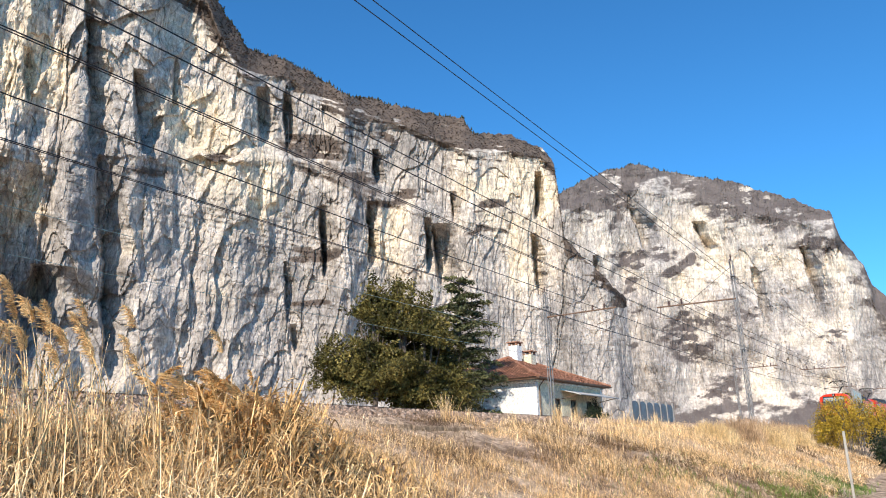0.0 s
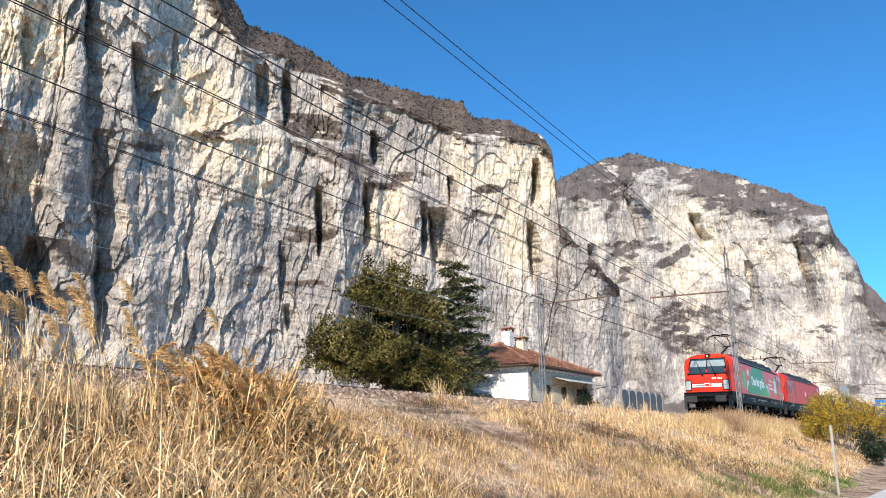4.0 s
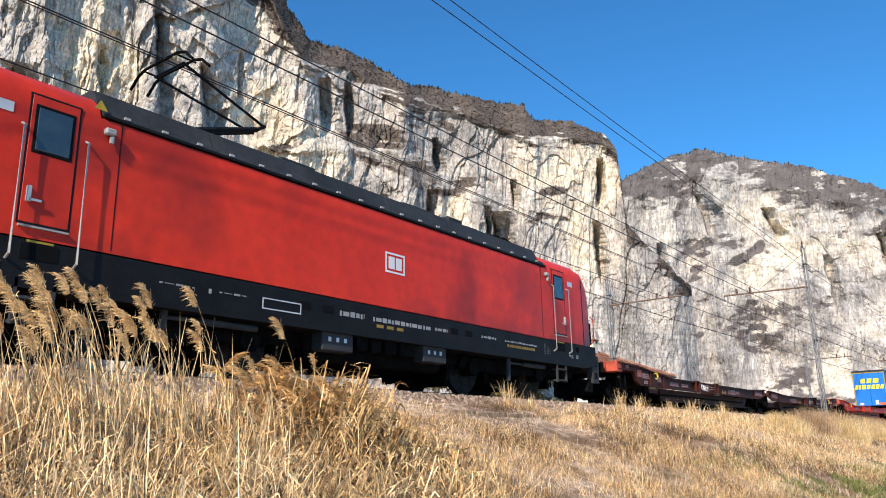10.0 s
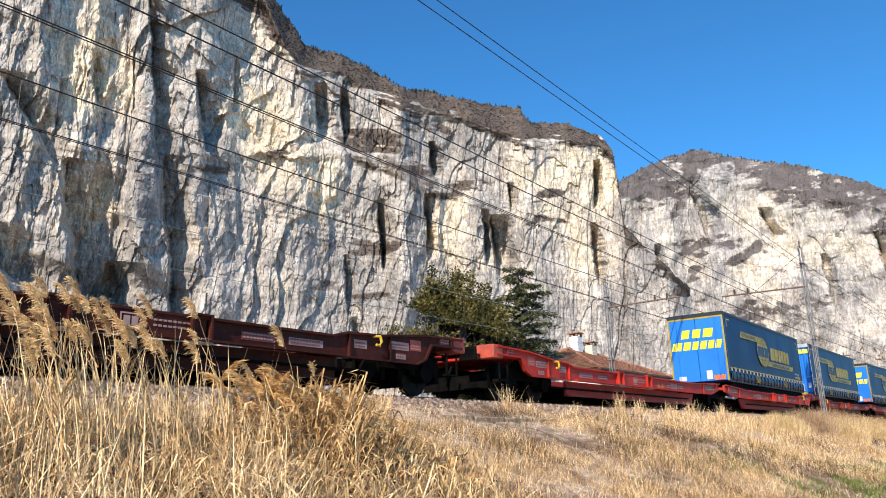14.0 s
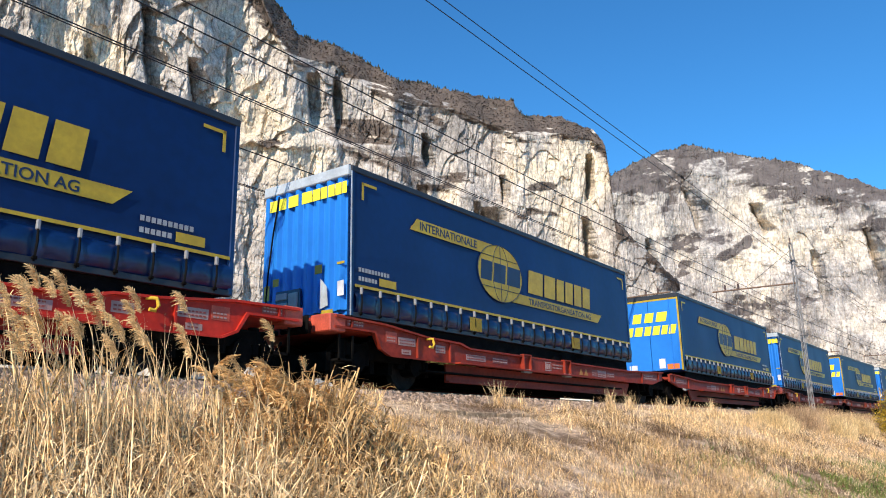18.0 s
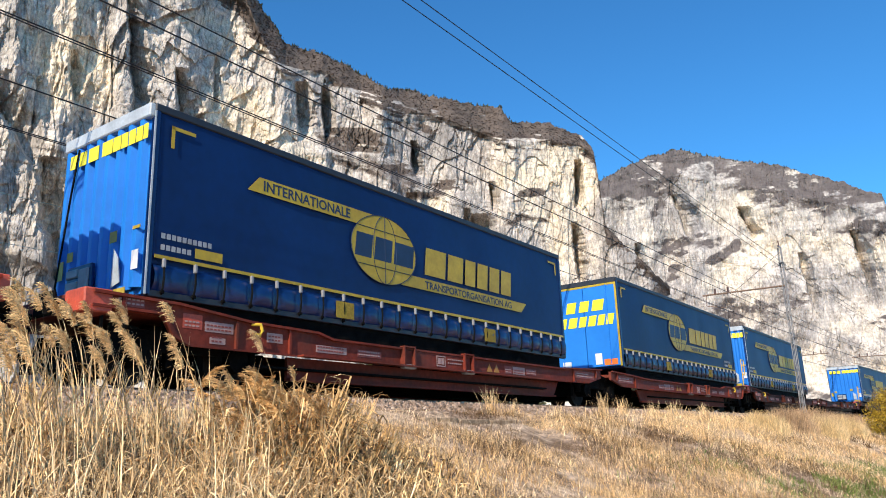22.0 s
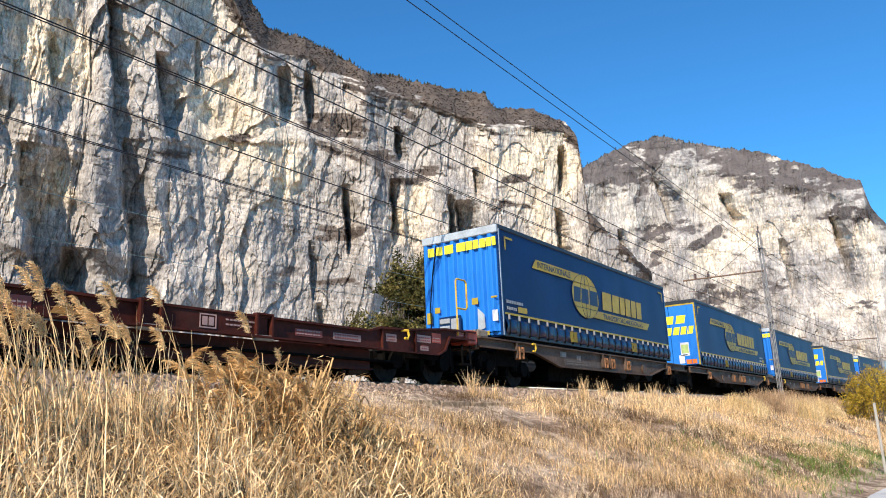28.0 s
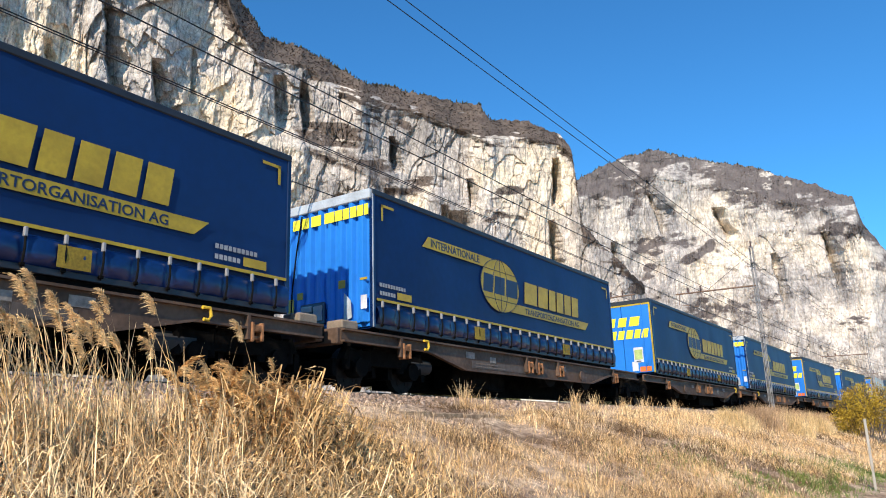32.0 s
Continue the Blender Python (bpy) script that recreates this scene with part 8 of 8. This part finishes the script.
def cedar_tree(x, y, h, seed):
    r = np.random.default_rng(seed)
    t = thing("cedar_tree", "dark blue-green cedar with layered drooping branches", "tree")
    part("trunk", Shape().tube((0, 0, -0.3), (0, 0, h * 0.6), 0.24, 10, 0.13).tube((0, 0, h * 0.6), (0.1, 0, h), 0.13, 8, 0.02), M["bark"], t, "straight grey trunk", smooth=40)
    P = []
    for k in range(70):
        z = h * (0.12 + 0.86 * (k / 70) ** 0.95) + r.normal(0, 0.15) * (k < 66)
        a = k * 2.39996 + r.normal(0, 0.6)
        ln = (1 - (z / h) ** 4) * 2.45 * r.uniform(0.5, 1.25) * min(1, 0.75 + z / h) + 0.6
        c, s_ = math.cos(a), math.sin(a)
        tipz = z + ln * 0.12 - ln * ln * 0.03
        br = Shape().tube((0, 0, z), (c * ln * 0.5, s_ * ln * 0.5, z + ln * 0.10), 0.045, 5, 0.03).tube((c * ln * 0.5, s_ * ln * 0.5, z + ln * 0.10), (c * ln, s_ * ln, tipz), 0.03, 5, 0.008)
        part("branch", br, M["bark"], t)
        n = int(330 * ln / 2)
        f = r.uniform(0.05, 1.05, n)
        side = r.normal(0, 0.16, n) * (0.5 + f) * (0.4 + ln * 0.35)
        P.append(np.stack([c * ln * f - s_ * side, s_ * ln * f + c * side, z + ln * 0.2 * f - ln * f * f * 0.08 - np.abs(side) * 0.45 + r.normal(0, 0.07, n) - 0.07 * f * ln * (k % 3)], -1))
    V, F = leaves_at(np.concatenate(P), 0.10, r, 0.45)
    link("crown", np_mesh("crown", V, F, M["cedar"]), t, "flat sprays of dark needles")
    t.location = (x, y, float(ground_z(x, y)))


cedar_tree(42.0, 25.4, 10.9, 44)


def bush(x, y, blobs, count, size, seed, label, mat, stems=20):
    r = np.random.default_rng(seed)
    t = thing("bush", label, "bush")
    for k in range(stems):
        b = blobs[k % len(blobs)]
        s = Shape().path([(b[0] * 0.6 + r.normal(0, 0.2), b[1] * 0.6 + r.normal(0, 0.2), -0.2), (b[0] + r.normal(0, 0.3), b[1] + r.normal(0, 0.3), b[2]), (b[0] + r.normal(0, b[3] * 0.5), b[1] + r.normal(0, b[4] * 0.4), b[2] + b[5] * 0.9)], 0.02, 5)
        part("stem", s, M["bark"], t)
    V, F = leaves_at(crown_points(blobs, count, r, 0.2, 0.45, seed), size, r)
    link("foliage", np_mesh("foliage", V, F, mat), t)
    t.location = (x, y, float(ground_z(x, y)))


bush(47.5, 4.4, [(0, 0.5, 1.6, 1.5, 0.9, 1.4), (1.6, 0, 1.6, 1.5, 1.0, 1.5), (-0.6, 0.9, 1.1, 1.1, 0.7, 1.1), (2.6, -0.8, 1.5, 1.5, 0.9, 1.4), (3.0, -1.7, 1.3, 1.4, 0.8, 1.2), (4.2, -2.3, 1.2, 1.4, 0.8, 1.1)], 30000, 0.048, 51, "yellow flowering shrub with brown twigs on the bank", M["forsythia"], 60)
bush(43.0, 2.2, [(0, 0, 0.6, 1.4, 0.5, 0.55), (1.6, -0.3, 0.7, 1.2, 0.5, 0.6), (3.2, 0.4, 0.9, 1.2, 0.6, 0.8)], 4500, 0.07, 52, "low dark green hedge below the yellow shrub", M["hedge"], 10)

bush(51.0, 20.3, [(0, 0, 1.0, 0.9, 0.35, 1.0), (1.3, 0.1, 1.3, 0.8, 0.35, 1.3), (2.6, 0.1, 0.9, 0.8, 0.35, 0.9)], 5200, 0.07, 53, "dark green potted bushes along the house front", M["hedge"], 14)

# ---- station house ----
M["plaster_white"] = material("white_plaster", [(0.3, (0.74, 0.73, 0.69)), (0.7, (0.82, 0.81, 0.78))], scale=1.0, rough=0.9, bump=0.15, spots=(0.5, 0.6, 0.9, (0.6, 0.57, 0.52), 0.3))
M["plaster_cream"] = material("cream_plaster", [(0.3, (0.68, 0.61, 0.44)), (0.7, (0.78, 0.71, 0.54))], scale=1.0, rough=0.9, bump=0.15, spots=(1.2, 0.6, 0.8, (0.4, 0.36, 0.28), 0.4))
M["rooftile"] = material("clay_roof_tile", [(0.3, (0.20, 0.085, 0.05)), (0.55, (0.32, 0.15, 0.09)), (0.75, (0.44, 0.25, 0.16))], scale=2.0, rough=0.85, bump=0.4, rand=-0.3)
M["eave"] = plain("brown_eave_wood", (0.14, 0.085, 0.055), 0.8)
M["awning"] = plain("grey_awning_cloth", (0.46, 0.45, 0.43), 0.8)
M["brick"] = material("chimney_brick", [(0.3, (0.26, 0.13, 0.085)), (0.7, (0.42, 0.24, 0.16))], scale=6, rough=0.9)
M["frame_grey"] = plain("blue_grey_panel_paint", (0.13, 0.155, 0.18), 0.5)


def build_house():
    t = thing("station_house", "low white and cream house with red hipped tile roof", "house")
    x0, x1, y0, y1, zb, ze = 44.9, 56.4, 21.5, 31.0, 1.9, 5.85
    part("wall", Shape().box(x0, x0 + 0.3, y0, y1, zb, ze), M["plaster_white"], t, "plain white plaster wall")
    part("wall", Shape().box(x1 - 0.3, x1, y0, y1, zb, ze), M["plaster_white"], t)
    part("wall", Shape().box(x0 + 0.3, x1 - 0.3, y1 - 0.3, y1, zb, ze), M["plaster_white"], t)
    # track side wall with three openings cut through
    cols = [(x0 + 0.3, 47.6), (48.7, 50.3), (51.5, 53.2), (54.4, x1 - 0.3)]
    w = Shape()
    for a, b in cols:
        w.box(a, b, y0 + 0.003, y0 + 0.3, zb, ze)
    for (a, b), (c, d) in zip(cols, cols[1:]):
        w.box(b, c, y0 + 0.003, y0 + 0.3, 4.9, ze)
    w.box(47.6, 48.7, y0 + 0.003, y0 + 0.3, zb, 3.3)
    part("wall", w, M["plaster_cream"], t, "cream plaster wall facing the track")
    for a, b, z in ((47.6, 48.7, 3.3), (50.3, 51.5, 2.0), (53.2, 54.4, 2.0)):
        win = part("window" if z > 3 else "door", Shape().box(a, b, y0 + 0.18, y0 + 0.24, z, 4.9), M["glass"], t, "dark glazed opening")
        f = Shape().box(a, a + 0.08, y0 + 0.12, y0 + 0.26, z, 4.9).box(b - 0.08, b, y0 + 0.12, y0 + 0.26, z, 4.9).box(a + 0.08, b - 0.08, y0 + 0.12, y0 + 0.26, 4.82, 4.9).box((a + b) / 2 - 0.03, (a + b) / 2 + 0.03, y0 + 0.13, y0 + 0.25, z, 4.82)
        part("frame", f, M["eave"], win)
    part("floor", Shape().box(x0 - 0.2, x1 + 0.2, y0 - 0.2, y1 + 0.2, 1.6, zb), M["sleeper"], t)
    part("cornice", Shape().box(x0 - 0.12, x1 + 0.12, y0 - 0.12, y1 + 0.12, ze, ze + 0.14, 0.03), M["plaster_white"], t)
    # hipped roof laid in courses of tiles
    ex0, ex1, ey0, ey1, zr = x0 - 0.7, x1 + 0.7, y0 - 0.5, y1 + 0.7, 8.2
    rx0, rx1, ry = 50.2, 52.9, 26.2
    part("eave_board", Shape().box(ex0 + 0.05, ex1 - 0.05, ey0 + 0.05, ey1 - 0.05, ze + 0.14, ze + 0.22), M["eave"], t, "brown boarded eaves")
    zf = ze + 0.22
    faces = {
        "front": ((ex0, ey0), (ex1, ey0), (rx1, ry), (rx0, ry)),
        "left": ((ex0, ey1), (ex0, ey0), (rx0, ry), (rx0, ry)),
        "right": ((ex1, ey0), (ex1, ey1), (rx1, ry), (rx1, ry)),
        "back": ((ex1, ey1), (ex0, ey1), (rx0, ry), (rx1, ry)),
    }
    for key, (a, b, c, d) in faces.items():
        V, F = [], []
        rows = 17
        a3, b3, c3, d3 = Vector((*a, zf)), Vector((*b, zf)), Vector((*c, zr)), Vector((*d, zr))
        nrm = (b3 - a3).cross(d3 - a3).normalized()
        for k in range(rows):
            f0, f1 = k / rows, min(1, (k + 1.15) / rows)
            l0, r0, l1, r1 = a3.lerp(d3, f0), b3.lerp(c3, f0), a3.lerp(d3, f1), b3.lerp(c3, f1)
            n = max(1, int((r0 - l0).length / 0.24))
            for j in range(n):
                g0, g1 = j / n, (j + 1) / n
                p = [l0.lerp(r0, g0), l0.lerp(r0, (g0 + g1) / 2), l0.lerp(r0, g1), l1.lerp(r1, g1), l1.lerp(r1, (g0 + g1) / 2), l1.lerp(r1, g0)]
                lift = [0.05, 0.10, 0.05, 0.01, 0.05, 0.01]
                i = len(V)
                V += [q + nrm * h for q, h in zip(p, lift)]
                F += [(i, i + 1, i + 4, i + 5), (i + 1, i + 2, i + 3, i + 4)]
        ob = link("roof_tiles", np_mesh("roof_tiles", [tuple(v) for v in V], F, M["rooftile"]), t, "courses of curved red clay tiles")
        ob["kind"] = "stuff"
        part("roof_deck", Shape().plate([tuple(q) for q in ((a3, b3, c3, d3) if (c3 - d3).length > 0.01 else (a3, b3, c3))]), M["eave"], t)
    for p, q in (((ex0, ey0, zf), (rx0, ry, zr)), ((ex1, ey0, zf), (rx1, ry, zr)), ((ex0, ey1, zf), (rx0, ry, zr)), ((ex1, ey1, zf), (rx1, ry, zr)), ((rx0, ry, zr), (rx1, ry, zr))):
        part("ridge_tile", Shape().tube((p[0], p[1], p[2] + 0.08), (q[0], q[1], q[2] + 0.08), 0.11, 8), M["rooftile"], t)
    for cx, cy, z, mat in ((51.0, 26.0, 9.2, "plaster_white"), (52.4, 25.55, 8.6, "plaster_cream")):
        ch = part("chimney", Shape().box(cx - 0.4, cx + 0.4, cy - 0.35, cy + 0.35, 7.2, z, 0.02), M[mat], t, "square chimney with slab cap")
        for dx in (-0.33, 0.33):
            for dy in (-0.28, 0.28):
                part("cap_leg", Shape().box(cx + dx - 0.07, cx + dx + 0.07, cy + dy - 0.07, cy + dy + 0.07, z, z + 0.22), M["brick"], ch)
        part("cap", Shape().box(cx - 0.5, cx + 0.5, cy - 0.45, cy + 0.45, z + 0.22, z + 0.30), M["brick"], ch)
    aw = part("awning", Shape().slab([(48.6, y0, 5.55), (56.0, y0, 5.55), (56.0, y0 - 1.5, 5.12), (48.6, y0 - 1.5, 5.12)], 0.05), M["awning"], t, "grey sloping awning over the platform")
    for x in (48.8, 55.8):
        part("bracket", Shape().tube((x, y0, 4.9), (x, y0 - 1.35, 5.12), 0.03, 6), M["eave"], aw)
    part("gutter", Shape().tube((ex0, ey0 - 0.04, zf - 0.03), (ex1, ey0 - 0.04, zf - 0.03), 0.06, 8), M["eave"], t)
    part("downpipe", Shape().path([(x0 + 0.35, ey0, zf), (x0 + 0.35, y0 - 0.06, zf - 0.5), (x0 + 0.35, y0 - 0.06, 2.0)], 0.045, 6), M["eave"], t)


build_house()
yard = thing("garden_wall", "low white plastered garden wall beside the house", "wall")
part("wall_body", Shape().box(58.2, 62.8, 23.4, 23.7, 1.8, 3.5, 0.02), M["plaster_white"], yard)
part("coping", Shape().box(58.15, 62.85, 23.33, 23.77, 3.5, 3.58, 0.02), M["sleeper"], yard)

# ---- fences and posts ----
M["postwood"] = plain("bleached_concrete", (0.38, 0.35, 0.30), 0.9)
fence = thing("panel_fence", "blue-grey metal panel fence with arched tops", "fence")
pan = pst = None
for k in range(6):
    at = Matrix.Translation((58.6 + k * 1.85, 20.0, 2.25))
    if pan:
        again(pan, at, fence)
        again(pst, at, fence)
    else:
        s = Shape().prism([(0.08, 0.15), (1.72, 0.15), (1.72, 2.5), (1.5, 2.75), (0.9, 2.85), (0.3, 2.75), (0.08, 2.5)], -0.03, 0.03)
        pan = part("panel", s, M["frame_grey"], fence, at=at)
        pst = part("post", Shape().box(-0.09, 0.09, -0.10, 0.08, -0.3, 3.0, 0.01), M["galv"], fence, "pale galvanised post", at=at)
again(pst, Matrix.Translation((58.6 + 6 * 1.85, 20.0, 2.25)), fence)
M["screen"] = plain("milky_green_screen", (0.42, 0.52, 0.50), 0.25, var=0.1)
scr = thing("screen_wall", "pale green translucent screen with steel posts", "screen")
pan = pst = None
for k in range(4):
    at = Matrix.Translation((60.0 + k * 1.6, 4.65, 1.0))
    if pan:
        again(pan, at, scr)
        again(pst, at, scr)
    else:
        pan = part("panel", Shape().box(0.06, 1.54, -0.02, 0.02, 0.6, 3.9, 0.01), M["screen"], scr, at=at)
        pst = part("post", Shape().box(-0.05, 0.05, -0.06, 0.06, -0.5, 4.0), M["galv"], scr, at=at)
again(pst, Matrix.Translation((60.0 + 4 * 1.6, 4.65, 1.0)), scr)
post = thing("fence_post", "thin grey concrete post with a bare wire", "post")
part("shaft", Shape().box(-0.03, 0.03, -0.03, 0.03, -0.4, 1.72, 0.006), M["postwood"], post)
part("strand", Shape().tube((0, 0.06, 1.2), (9, 0.5, 1.3), 0.004, 4), M["wire"], post)
post.location = (22.0, 2.05, float(ground_z(22.0, 2.05)))
lane = np_mesh("lane", [(-40, -2.6, 0.03), (26, -2.6, 0.03), (120, -13.5, 0.03), (120, -9.5, 0.03), (26, 1.15, 0.03), (17, 1.9, 0.03), (-40, 1.7, 0.03)], [(0, 1, 2, 3, 4, 5, 6)], M["asphalt"])
tagged(new("lane", lane), "pale worn gravel lane at the foot of the bank", "lane", kind="structure")
M["ductstone"] = plain("weathered_concrete", (0.33, 0.235, 0.15), 0.95, var=0.35, scale=5, spec=0.1)
# kerb of the old cable duct on the bank
duct = thing("cable_duct", "weathered concrete cable duct half sunk in the bank", "duct")
lid = None
for k in range(26):
    at = Matrix.Translation((10.0 + k * 1.0, 7.75, float(ground_z(10.0 + k, 7.75)) - 0.02))
    lid = again(lid, at, duct) if lid else part("lid", Shape().box(0.01, 0.98, -0.12, 0.12, -0.10, 0.035, 0.012), M["ductstone"], duct, at=at)


# ---- what moves ----
# speed of the train in metres a second, by the clock
SPEEDS = [(0, 11.55), (5.2, 11.6), (6.5, 11.35), (7.25, 10.85), (8, 10.62), (9, 10.47), (10, 10.45), (10.75, 10.62), (11.5, 10.62), (12.5, 10.4), (13.5, 10.1), (14.5, 9.92), (17.5, 9.95), (18.5, 9.9), (20, 10.1), (20.75, 9.7), (22, 9.5), (23, 9.4), (24.5, 9.55), (27.5, 9.7), (30, 9.76), (30.9, 9.76), (31.1, 10.5), (31.4, 10.5), (31.6, 9.7), (32, 9.6)]


def motions():
    clock = np.arange(0, 32.001, 0.01)
    v = np.interp(clock, *zip(*SPEEDS))
    run = np.concatenate([[0], np.cumsum((v[1:] + v[:-1]) * 0.005)])
    run = run - np.interp(8.0, clock, run)
    beats = np.arange(0, 32.01, 0.5)
    for ob, u, mid in MOVING:
        walk(ob, [(float(t), on_track(u - float(np.interp(t, clock, run)), mid)) for t in beats])
    # the wind and the train's draught sway the reeds
    for ob, (x, y, z), seed in REEDS:
        r = np.random.default_rng(seed)
        ph = r.uniform(0, 6.28)
        rows = []
        for t in np.arange(0, 32.01, 0.8):
            gust = np.interp(t, [0, 6, 8, 11, 14, 32], [4, 4, -3, -2, 0, 0])
            rows.append((float(t), pose(x, y, z, 1.2 * math.sin(t * 2.1 + ph), gust + 1.8 * math.sin(t * 1.7 + ph * 2), 0)))
        walk(ob, rows)
    ticks = np.arange(0, 13.01, 1 / 15)
    for w in WHEELS:
        x, y, z = w.location
        rows = [(float(t), pose(x, y, z, 0, math.degrees(-float(np.interp(t, clock, run)) / z), 0)) for t in ticks]
        walk(w, rows + [(32.0, rows[-1][1])])


motions()
